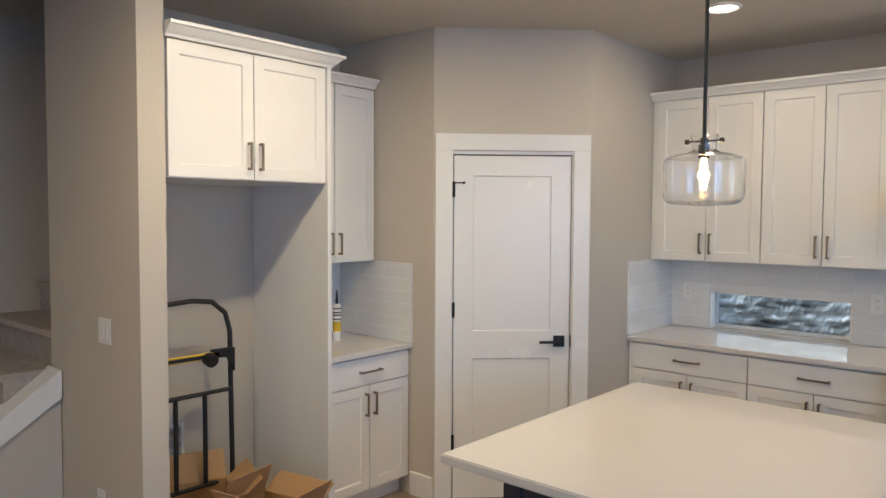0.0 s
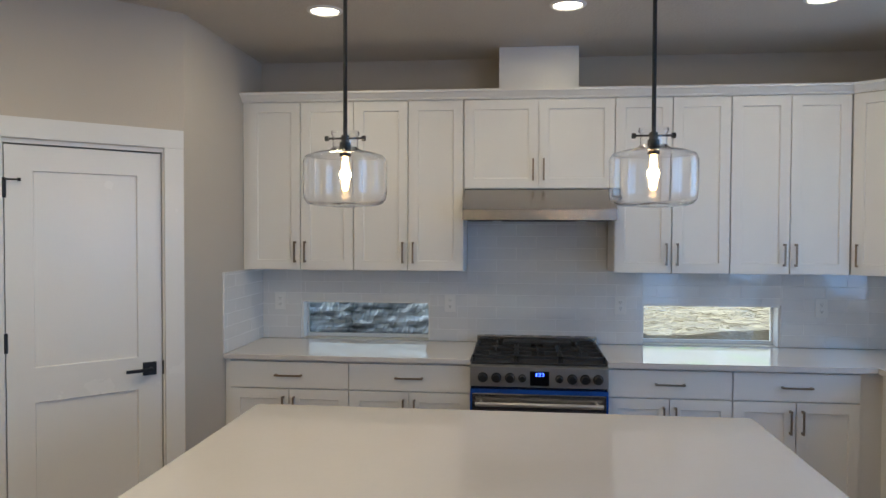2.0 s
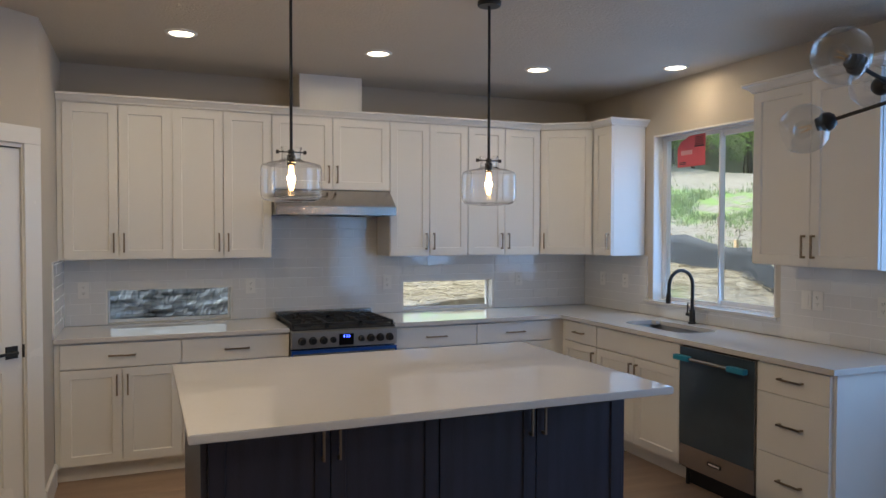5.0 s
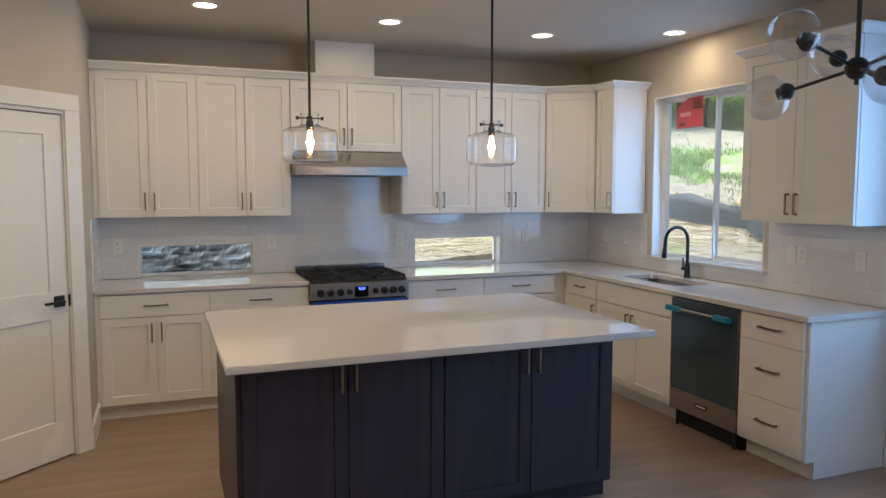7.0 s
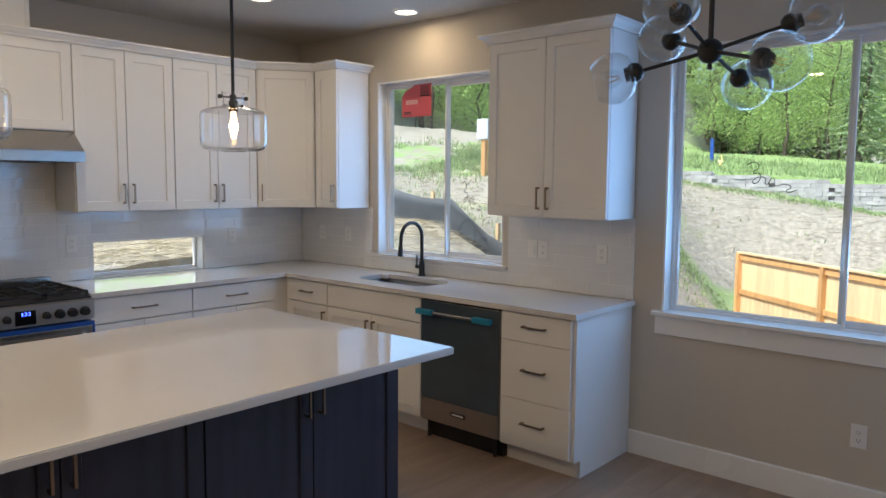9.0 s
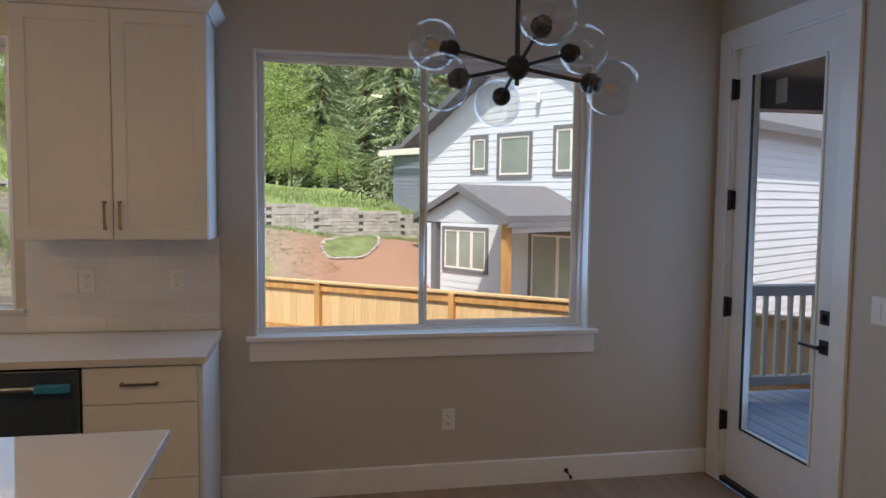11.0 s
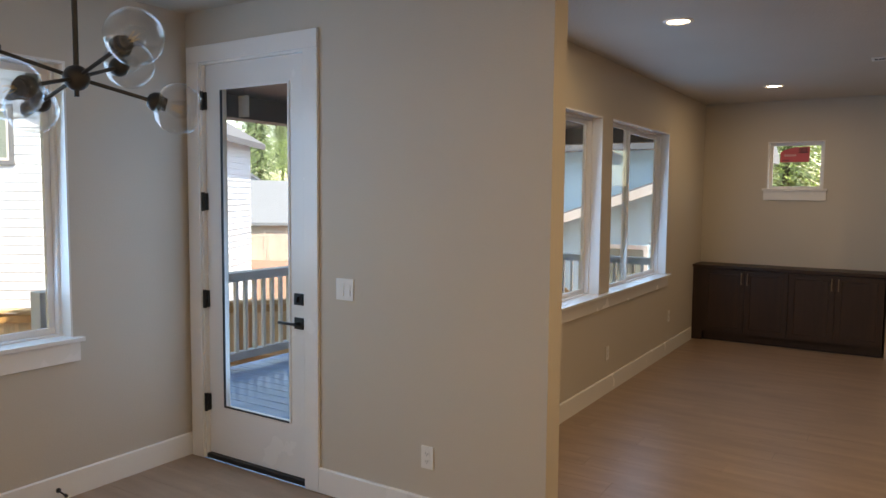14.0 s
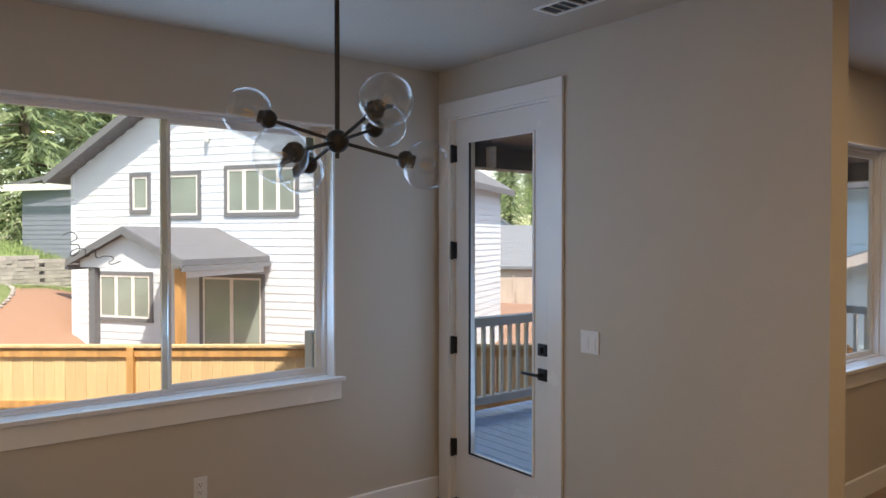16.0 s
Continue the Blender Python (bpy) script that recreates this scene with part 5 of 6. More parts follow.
part("toe_plate", bm, M_STEEL, truck, "steel toe plate")
for y in (-0.27, 0.25):
    bm = bmesh.new()
    rod(bm, (-0.08, y - 0.02, 0.11), (-0.08, y + 0.02, 0.11), 0.11, 28)
    part("wheel", bm, M_BLACK, truck, "black rubber wheel", smooth=True)


def carton(x, y, turn, w, d, h, label, flaps=(60, 100, 40, 80)):
    c = thing("cardboard_box", place(x, y, 0, turn), label, "box", "open cartons")
    t = 0.004
    bm = bmesh.new()
    for b in ((-w / 2, w / 2, -d / 2, d / 2, 0, t), (-w / 2, w / 2, -d / 2, -d / 2 + t, t, h), (-w / 2, w / 2, d / 2 - t, d / 2, t, h), (-w / 2, -w / 2 + t, -d / 2 + t, d / 2 - t, t, h), (w / 2 - t, w / 2, -d / 2 + t, d / 2 - t, t, h)):
        box(bm, *b)
    part("carton", bm, M_CARD, c)
    for k, ang in enumerate(flaps):
        length, reach = (w, d / 2) if k < 2 else (d, w / 2)
        bm = bmesh.new()
        box(bm, -length / 2 + 0.003, length / 2 - 0.003, 0, t, 0, reach * 0.9)
        f = part("flap", bm, M_CARD, c)
        rz = (0, 180, 90, -90)[k]
        off = ((0, -d / 2, h), (0, d / 2, h), (w / 2, 0, h), (-w / 2, 0, h))[k]
        f.matrix_local = Matrix.Translation(off) @ Matrix.Rotation(radians(rz), 4, "Z") @ Matrix.Rotation(radians(ang), 4, "X")


carton(-0.72, -2.86, 12, 0.36, 0.30, 0.27, "open brown cardboard box with raised flaps on the floor", (25, 60, 30, -20))
carton(-1.05, -3.02, -20, 0.34, 0.30, 0.30, "open cardboard box in the refrigerator recess", (110, 50, 60, 30))
wb = thing("water_supply_box", place(WEST, -2.98, 0.42, 90), "white recessed water outlet box near the floor", "outlet box")
bm = bmesh.new()
for b in ((-0.09, 0.09, -0.008, -0.0005, 0.11, 0.13), (-0.09, 0.09, -0.008, -0.0005, -0.11, -0.09), (-0.09, -0.07, -0.008, -0.0005, -0.09, 0.11), (0.07, 0.09, -0.008, -0.0005, -0.09, 0.11)):
    box(bm, *b, bevel=0.002)
part("frame", bm, M_PLASTIC, wb)
bm = bmesh.new()
box(bm, -0.07, 0.07, -0.003, -0.0006, -0.09, 0.11)
part("back", bm, M_FILMGREY, wb, "grey box interior")


def caulk(x, y, label, dark):
    c = thing("caulk_tube", Matrix.Translation((x, y, 0.914)), label, "caulk tube", "tubes on the counter")
    bm = bmesh.new()
    lathe(bm, [(0.0, 0.0), (0.024, 0.0), (0.024, 0.215), (0.020, 0.222), (0.0, 0.222)], 24)
    part("cartridge", bm, M_PLASTIC, c, smooth=True)
    bm = bmesh.new()
    lathe(bm, [(0.0, 0.222), (0.010, 0.222), (0.004, 0.305), (0.0, 0.305)], 16)
    part("nozzle", bm, M_BLACK if dark else M_PLASTIC, c, "tapered nozzle", smooth=True)
    if dark:
        bm = bmesh.new()
        lathe(bm, [(0.0245, 0.055), (0.0245, 0.115)], 24)
        part("label_band", bm, M_YELLOW, c, "yellow label band")
        bm = bmesh.new()
        for z in (0.125, 0.15, 0.165, 0.19):
            lathe(bm, [(0.0245, z), (0.0245, z + 0.008)], 24)
        part("label_print", bm, M_INK, c, "dark bars of lettering")


caulk(-1.22, -2.02, "white and yellow caulk tube standing on the counter", True)
caulk(-1.22, -2.10, "plain white caulk tube standing on the counter", False)

# ---- living room: dark cabinets, fireplace ----
for x0 in (1.56, 2.46):
    base_cabinet(place(x0, -11.58, 0, 180), 0.90, "dark espresso-stained low cabinet with two doors", "doors2", h=0.85, depth=0.36, material=M_ESPRESSO)
solid("cabinet_filler", [(2.46, LIV_E - 0.002, LIV_S + 0.01, -11.60, 0, 0.85)], M_ESPRESSO, "dark stained filler strip", kind="", category="filler")
slab = solid("countertop", [(0.655, LIV_E - 0.002, LIV_S + 0.002, -11.555, 0.85, 0.88)], M_ESPRESSO, "dark stained wooden top over the low cabinets", kind="", category="countertop")
fire = thing("fireplace", Matrix.Translation((0, 0, 0)), "pale tiled fireplace column with a black firebox", "fireplace")
bm = bmesh.new()
for b in ((-1.45, 0.64, LIV_S + 0.002, -11.62, 1.10, CEIL - 0.03), (0.30, 0.64, LIV_S + 0.002, -11.62, 0, 1.10), (-1.45, -1.09, LIV_S + 0.002, -11.62, 0, 1.10), (-1.09, 0.30, LIV_S + 0.002, -11.62, 0.80, 1.10), (-1.09, 0.30, LIV_S + 0.002, -11.85, 0.0, 0.80)):
    box(bm, *b)
part("chimney_breast", bm, M_FIRETILE, fire)
bm = bmesh.new()
box(bm, -1.45, 0.64, -11.62, -11.60, 1.10, CEIL - 0.03)
part("upper_cladding", bm, M_WALL, fire, "smooth upper panel")
bm = bmesh.new()
for b in ((-1.09, 0.30, -11.64, -11.615, 0.76, 0.80), (-1.09, 0.30, -11.64, -11.615, 0.0, 0.05), (0.26, 0.30, -11.64, -11.615, 0.05, 0.76), (-1.09, -1.05, -11.64, -11.615, 0.05, 0.76)):
    box(bm, *b)
box(bm, -1.05, 0.26, -11.84, -11.80, 0.05, 0.76)
part("firebox", bm, M_BLACK, fire, "black metal firebox")

# ---- stairs ----
st = thing("staircase", Matrix.Translation((0, 0, 0)), "carpeted staircase rising behind a half wall", "stairs")
for k in range(14):
    bm = bmesh.new()
    y0 = -4.72 + 0.262 * k
    z1 = 0.178 * (k + 1)
    prism(bm, [(y0 - 0.025, z1 - 0.03), (y0 - 0.015, z1 - 0.004), (y0 + 0.005, z1), (y0 + 0.30, z1), (y0 + 0.30, z1 - 0.20), (y0, z1 - 0.20), (y0, z1 - 0.04)], -2.748, -1.752, "x")
    part("step", bm, M_CARPET, st)
bm = bmesh.new()
prism(bm, [(-4.58, 0.0), (-4.58, 0.01), (-3.455, 0.76), (-3.455, 0.0)], -1.75, -1.63, "x")
hw = tagged(part("wall_stair_low", bm, M_WALL), "low sloping greige half wall beside the stairs", "wall", kind="structure")
bm = bmesh.new()
prism(bm, [(-4.62, 0.005), (-4.62, 0.065), (-3.455, 0.905), (-3.455, 0.762)], -1.775, -1.605, "x")
bmesh.ops.bevel(bm, geom=bm.edges[:], offset=0.005, segments=2, affect="EDGES")
tagged(part("half_wall_cap", bm, M_TRIM), "white painted sloping cap on the half wall", "trim", kind="structure")

# ---- outdoors ----
def smooth(a, b, t):
    t = min(1.0, max(0.0, (t - a) / (b - a)))
    return t * t * (3 - 2 * t)


def land(x, y):
    """Height of the ground: a low yard to the south, a bank that rises to the north and east."""
    k = smooth(-4.5, 0.5, y - 0.35 * (x - 5))
    far = math.hypot(x - 2, y + 4)
    hill = 0.95 + 0.05 * max(0.0, y) + 0.03 * max(0.0, x - 5) + 0.20 * max(0.0, min(far, 36) - 11)
    z = GROUND_UNDER * (1 - k) + hill * k
    k2 = smooth(15.5, 25, x + 0.2 * y) * smooth(-14, -3, y)
    z = max(z, z * (1 - k2) + 1.15 * k2)
    z += 0.05 * max(0.0, far - 34) * smooth(-30, 6, y)
    # level strips before and behind the block wall
    u = x + 0.3235 * y - 22.93
    foot = min(1.9, max(0.3, 0.58 + 0.16 * (y + 3)))
    crest = min(2.2, max(0.9, 1.40 + 0.085 * (y + 3))) + 0.09 * max(0.0, u)
    before = smooth(-5.5, -1.5, u) * (1 - smooth(-0.05, 0.25, u)) * smooth(-12, -5, y) * (1 - smooth(9, 14, y))
    behind = smooth(-0.05, 0.25, u) * (1 - smooth(7, 14, u)) * smooth(-12, -5, y) * (1 - smooth(9, 14, y))
    z = z * (1 - before - behind) + foot * before + crest * behind
    z += 0.10 * noise.noise(Vector((x * 0.5, y * 0.5, 0))) + 0.05 * noise.noise(Vector((x * 1.7, y * 1.7, 5)))
    if -3.5 < x < EAST + 0.6 and LIV_S - 1 < y < 0.3:
        z = min(z, -0.4)
    return z


def line(a, b, n):
    return [a + (b - a) * k / n for k in range(n)]


gx = line(-600, -60, 8) + line(-60, -6, 12) + line(-6, 30, 130) + line(30, 80, 30) + line(80, 900, 10) + [900]
gy = line(-900, -80, 10) + line(-80, -22, 20) + line(-22, 14, 120) + line(14, 60, 24) + line(60, 600, 8) + [600]
bm = bmesh.new()
gv = [[bm.verts.new((x, y, land(x, y))) for x in gx] for y in gy]
for j in range(len(gy) - 1):
    for i in range(len(gx) - 1):
        bm.faces.new((gv[j][i], gv[j][i + 1], gv[j + 1][i + 1], gv[j + 1][i]))
tagged(part("ground", bm, M_GROUND, smooth=True), "sloping ground of straw, gravel, grass and bare earth", "ground", kind="structure")

# grass tufts on the bank
rng = random.Random(7)
bm = bmesh.new()
for n_ in range(16000):
    if n_ % 3:
        x = rng.uniform(9, 16)
        y = rng.gauss(18.1, 1.0) - x
    elif rng.random() < 0.6:
        x, y = rng.uniform(5.2, 16), rng.uniform(-2.0, 7)
    else:
        x, y = rng.uniform(8, 30), rng.uniform(-4, 16)
    if noise.noise(Vector((x * 0.4, y * 0.4, 9))) < (-0.22 if n_ % 3 else 0.12):
        continue
    z = land(x, y) - 0.02
    for _ in range(5):
        a, hgt = rng.uniform(0, 6.28), rng.uniform(0.03, 0.13)
        dx, dy, w = math.cos(a), math.sin(a), 0.003 + 0.0007 * x
        px, py = x + rng.uniform(-0.14, 0.14), y + rng.uniform(-0.14, 0.14)
        lean = rng.uniform(0.0, 0.5) * hgt
        v = [bm.verts.new(p) for p in ((px - dy * w, py + dx * w, z), (px + dy * w, py - dx * w, z), (px + dx * lean, py + dy * lean, z + hgt))]
        bm.faces.new(v)
for n_ in range(7000):
    u, y = rng.uniform(-2.0, -0.85) if n_ % 2 else rng.uniform(0.1, 5.0), rng.uniform(-8, 9)
    x = 22.93 - 0.3235 * y + u
    z = land(x, y) - 0.02
    for _ in range(4):
        a, hgt, w = rng.uniform(0, 6.28), rng.uniform(0.06, 0.26) * (0.45 if u < 0 else 1.0), 0.012
        px, py, dx, dy = x + rng.uniform(-0.3, 0.3), y + rng.uniform(-0.3, 0.3), math.cos(a), math.sin(a)
        if -0.9 < px + 0.3235 * py - 22.93 < -0.1:
            continue
        v = [bm.verts.new(p) for p in ((px - dy * w, py + dx * w, z), (px + dy * w, py - dx * w, z), (px + dx * hgt * 0.4, py + dy * hgt * 0.4, z + hgt))]
        bm.faces.new(v)
tagged(part("grass", bm, M_GRASS), "tufts of tall green grass on the bank", "grass", kind="stuff")

# straw and stones strewn close outside the north slot window
M_STRAW = mat("dry_straw", (0.50, 0.44, 0.32), 0.9, vary=0.2, scale=4, island=0.3)
bm = bmesh.new()
for n_ in range(52000):
    x, y = (rng.uniform(1.5, 7.5), rng.uniform(0.4, 4.5)) if n_ % 3 == 0 else (rng.uniform(4.8, 21.5), rng.uniform(-4.5, 6.0))
    z, a, le = land(x, y) + rng.uniform(0, 0.05), rng.uniform(0, 6.28), rng.uniform(0.05, 0.16)
    c, s = math.cos(a) * le, math.sin(a) * le
    w, t = 0.005 + 0.0006 * max(0.0, x - 8), rng.uniform(-0.03, 0.05)
    v = [bm.verts.new(p) for p in ((x - c, y - s, z), (x - c - s * w * 8, y - s + c * w * 8, z + 0.004), (x + c, y + s, z + t))]
    bm.faces.new(v)
tagged(part("straw", bm, M_STRAW), "dry straw scattered on the bank", "straw", kind="stuff")

# black silt fence across the bank
silt = thing("silt_fence", Matrix.Translation((0, 0, 0)), "sagging black fabric silt fence with wooden stakes", "silt fence")
sp = [(7.12 + 0.05 * math.sin(k * 1.3), 3.4 - 0.37 * k) for k in range(13)]
bm = bmesh.new()
rows = []
for k, (x, y) in enumerate(sp):
    z = land(x, y)
    top = 0.50 - 0.014 * k + 0.04 * math.sin(k * 1.9)
    rows.append([bm.verts.new((x + 0.06 * math.sin(k * 2.3 + j), y + 0.05 * math.cos(k + j), z - 0.05 + top * j / 4)) for j in range(5)])
for a, b in zip(rows, rows[1:]):
    for j in range(4):
        bm.faces.new((a[j], b[j], b[j + 1], a[j + 1]))
fab = part("fabric", bm, M_SILT, silt, smooth=True)
fab.modifiers.new("thick", "SOLIDIFY").thickness = 0.004
for k in range(0, 13, 3):
    x, y = sp[k]
    bm = bmesh.new()
    box(bm, x + 0.07, x + 0.11, y - 0.02, y + 0.02, land(x, y) - 0.2, land(x, y) + 0.42)
    part("stake", bm, M_CEDARPALE, silt)

# stepped block retaining wall on the hill
rw = thing("retaining_wall", Matrix.Translation((0, 0, 0)), "stepped grey concrete block retaining wall on the hillside", "retaining wall")
bm = bmesh.new()
a, b = Vector((19.95, 7.5)), Vector((25.45, -9.5))
d = (b - a).normalized()
n = int((b - a).length / 0.30)
for k in range(n):
    p = a + d * (0.30 * k)
    base = min(land(p.x - 0.4, p.y), land(p.x, p.y)) - 0.15
    z = 0.115 * math.floor((1.45 + 0.085 * (p.y + 3)) / 0.115)
    box(bm, -0.16, 0.16, -0.09, 0.12, base, z - 0.03, m=Matrix.Translation((p.x + 0.08, p.y, 0)) @ Matrix.Rotation(math.atan2(d.y, d.x), 4, "Z"))
    row = 0
    while z > base and row < 14:
        q = p + d * (0.15 if row % 2 else 0.0)
        box(bm, -0.146, 0.146, -0.13, 0.13, z - 0.105, z, m=Matrix.Translation((q.x + rng.uniform(-0.02, 0.02) + 0.02 * row * -0.3, q.y, 0)) @ Matrix.Rotation(math.atan2(d.y, d.x), 4, "Z"))
        z -= 0.112
        row += 1
blocks = part("blocks", bm, M_STONE, rw, "rough split-face grey blocks")
blocks["kind"] = "stuff"
for x, y, c in ((21.2, 6.2, M_WHITEINK), (22.3, 5.2, M_BLUEFILM), (23.4, 4.3, M_BLUEFILM)):
    mk = thing("marker_stake", Matrix.Translation((x + 1.0, y, land(x + 1, y))), "short painted survey stake above the retaining wall", "stake", "survey stakes")
    bm = bmesh.new()
    box(bm, -0.05, 0.05, -0.05, 0.05, -0.1, 0.75 if c is M_BLUEFILM else 0.45, bevel=0.01)
    part("stake", bm, c, mk)

ub = thing("utility_box", Matrix.Translation((12.0, 4.1, land(12.0, 4.1))), "small grey utility box on a wooden post", "utility box")
bm = bmesh.new()
box(bm, -0.05, 0.05, -0.05, 0.05, -0.2, 2.45 - land(12.0, 4.1), bevel=0.005)
part("post", bm, M_CEDAR, ub)
bm = bmesh.new()
box(bm, -0.09, 0.09, -0.14, 0.14, 2.46 - land(12.0, 4.1), 2.86 - land(12.0, 4.1), bevel=0.015)
part("box", bm, M_RAIL, ub, "pale grey box")

# an island of lawn in the bare earth, edged with pale stones
bm = bmesh.new()
LC, LU, LV = Vector((22.35, -5.0)), Vector((0.94, -0.34)), Vector((0.34, 0.94))


def lawn_rim(a, k=1.0):
    wob = 1 + 0.12 * math.sin(3 * a + 0.6)
    p = LC + LU * (1.75 * k * wob * math.cos(a)) + LV * (0.62 * k * wob * math.sin(a))
    return (p.x, p.y, land(p.x, p.y) + 0.045 * (1 - k * k) + 0.02)


rings = [[bm.verts.new(lawn_rim(j * math.tau / 36, k / 6)) for j in range(36)] for k in range(1, 7)]
hub = bm.verts.new((LC.x, LC.y, land(LC.x, LC.y) + 0.065))
for j in range(36):
    bm.faces.new((hub, rings[0][j], rings[0][(j + 1) % 36]))
    for ra, rb in zip(rings, rings[1:]):
        bm.faces.new((ra[j], rb[j], rb[(j + 1) % 36], ra[(j + 1) % 36]))
tagged(part("lawn", bm, M_GRASS, smooth=True), "small island of bright lawn in bare earth", "lawn", kind="structure")
edging = thing("stone_edging", Matrix.Translation((0, 0, 0)), "pale stones edging the small lawn", "edging")
bm = bmesh.new()
bmesh.ops.create_icosphere(bm, subdivisions=1, radius=0.07)
stone_mesh = mesh_of("stone", bm, M_STONE, True)
for j in range(60):
    x, y, z = lawn_rim(j * math.tau / 60, 1.06)
    o = new("stone", stone_mesh)
    o.parent = edging
    o.matrix_local = Matrix.Translation((x, y, z)) @ Matrix.Rotation(j * 1.7, 4, "Z") @ Matrix.Diagonal((1.3, 0.9, 0.7, 1))

# cedar fence between the yards
FA, FB = Vector((15.2, 0.05)), Vector((4.9, -13.3))
fd = (FB - FA).normalized()
fl = (FB - FA).length
fence = thing("fence", Matrix.Translation((FA.x, FA.y, 0)) @ Matrix.Rotation(math.atan2(fd.y, fd.x), 4, "Z"), "new orange cedar board fence with posts and cap rail", "fence")
bmb = bmesh.new()
box(bmb, 0, 0.137, -0.010, 0.010, -1.65, 0.20)
board = mesh_of("board", bmb, M_CEDARPALE)
k = 0
while k * 0.141 < fl:
    o = new("board", board)
    o.parent = fence
    o.location = (k * 0.141, rng.uniform(-0.002, 0.002), rng.uniform(-0.006, 0.006))
    k += 1
for z, w in ((0.13, 0.09), (-0.55, 0.09), (-1.5, 0.09)):
    bm = bmesh.new()
    box(bm, 0, fl, -0.05, -0.011, z - w / 2, z + w / 2)
    part("rail", bm, M_CEDAR, fence)
bm = bmesh.new()
box(bm, 0, fl, -0.08, 0.05, 0.21, 0.245, bevel=0.004)
part("cap_rail", bm, M_CEDARPALE, fence)
for k in range(int(fl / 2.4) + 1):
    bm = bmesh.new()
    box(bm, k * 2.4, k * 2.4 + 0.09, -0.10, -0.012, -1.7, 0.21)
    part("post", bm, M_CEDAR, fence)


# tan fence along the far street
M_TANFENCE = mat("weathered_tan_board", (0.50, 0.44, 0.39), 0.75, vary=0.15, scale=2, bump=0.1, island=0.06)
for fx, fy, turn, top, n_panel in ((22.5, -34.0, 46, -1.15, 7), (24.2, -35.4, 46, -0.5, 7)):
    ff = thing("fence", place(fx, fy, 0, turn), "long tan board fence beside the far street", "fence", "far fences")
    for k in range(n_panel):
        bm = bmesh.new()
        for j in range(14):
            box(bm, k * 2.4 + 0.1 + j * 0.163, k * 2.4 + 0.1 + j * 0.163 + 0.155, -0.01, 0.01, top - 1.8, top)
        p = part("fence_panel", bm, M_TANFENCE, ff)
        p["kind"] = "stuff"
        bm = bmesh.new()
        box(bm, k * 2.4, k * 2.4 + 0.1, -0.06, 0.06, top - 1.8, top + 0.1)
        part("post", bm, M_TANFENCE, ff)

# neighbouring house: local x along its long wall (from the far corner), y out of the wall towards us, z up
M_DARKPANE = mat("far_window_glass", (0.27, 0.33, 0.31), 0.06, vary=0.3, scale=1.0, spec=0.9)
M_DARKTRIM = mat("dark_trim", (0.17, 0.185, 0.21), 0.6, vary=0.05)
HA, HB = Vector((20.8, -6.85)), Vector((13.4, -11.55))
hd = (HB - HA).normalized()
HL = (HB - HA).length
house = thing("house", Matrix.Translation((0, 0, 0)), "white lap-sided two-storey house with a gabled roof", "house")
house.matrix_world = Matrix.Translation((HA.x, HA.y, 0)) @ Matrix.Rotation(math.atan2(hd.y, hd.x), 4, "Z")
# in this frame the wall's outside is -y
EAVE, PITCH, BASE = 3.25, 0.58, -1.9
RIDGE = EAVE + PITCH * HL / 2
bm = bmesh.new()
prism(bm, [(0, BASE), (HL, BASE), (HL, EAVE), (HL / 2, RIDGE), (0, EAVE)], 0.03, 9.0)
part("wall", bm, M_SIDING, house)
hwin = [(2.9, 3.87, 2.2, 3.16, 1), (4.7, 6.5, 2.25, 3.25, 4), (1.95, 2.4, 2.35, 3.15, 1), (0.9, 2.45, -0.3, 0.75, 3), (4.0, 5.6, -1.2, 0.75, 2)]


def gable(z):
    return (0, HL) if z < EAVE else ((z - EAVE) / PITCH, HL - (z - EAVE) / PITCH)


z = BASE
while z < RIDGE - 0.05:
    a, b = gable(z + 0.09)
    spans = [(a, b)]
    for x0, x1, z0, z1, _ in hwin:
        if z0 - 0.09 < z + 0.09 < z1 + 0.09:
            spans = [s for p, q in spans for s in ((p, min(q, x0 - 0.09)), (max(p, x1 + 0.09), q)) if s[1] - s[0] > 0.05]
    for p, q in spans:
        bm = bmesh.new()
        prism(bm, [(0.012, z), (0.024, z + 0.19), (0.03, z + 0.19), (0.03, z)], p, q, "x")
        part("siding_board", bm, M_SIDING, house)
    if z < EAVE - 0.1:
        bm = bmesh.new()
        prism(bm, [(HL + 0.024, z), (HL + 0.006, z + 0.19), (HL, z + 0.19), (HL, z)], 0.03, 9.0)
        part("siding_board", bm, M_SIDING, house)
    z += 0.178
for x0, x1, z0, z1, n in hwin:
    bm = bmesh.new()
    for b in ((x0 - 0.09, x1 + 0.09, -0.02, 0.029, z1, z1 + 0.09), (x0 - 0.09, x1 + 0.09, -0.02, 0.029, z0 - 0.09, z0), (x0 - 0.09, x0, -0.02, 0.029, z0, z1), (x1, x1 + 0.09, -0.02, 0.029, z0, z1)):
        box(bm, *b)
    w = part("window", bm, M_DARKTRIM, house, "window with dark trim")
    pw_ = (x1 - x0) / n
    for k in range(n):
        a, b = x0 + k * pw_, x0 + (k + 1) * pw_
        bm = bmesh.new()
        for q in ((a, b, -0.008, 0.02, z0, z0 + 0.05), (a, b, -0.008, 0.02, z1 - 0.05, z1), (a, a + 0.045, -0.008, 0.02, z0 + 0.05, z1 - 0.05), (b - 0.045, b, -0.008, 0.02, z0 + 0.05, z1 - 0.05)):
            box(bm, *q)
        part("frame", bm, M_VINYL, w, "white vinyl frame")
        bm = bmesh.new()
        box(bm, a + 0.045, b - 0.045, 0.006, 0.012, z0 + 0.05, z1 - 0.05)
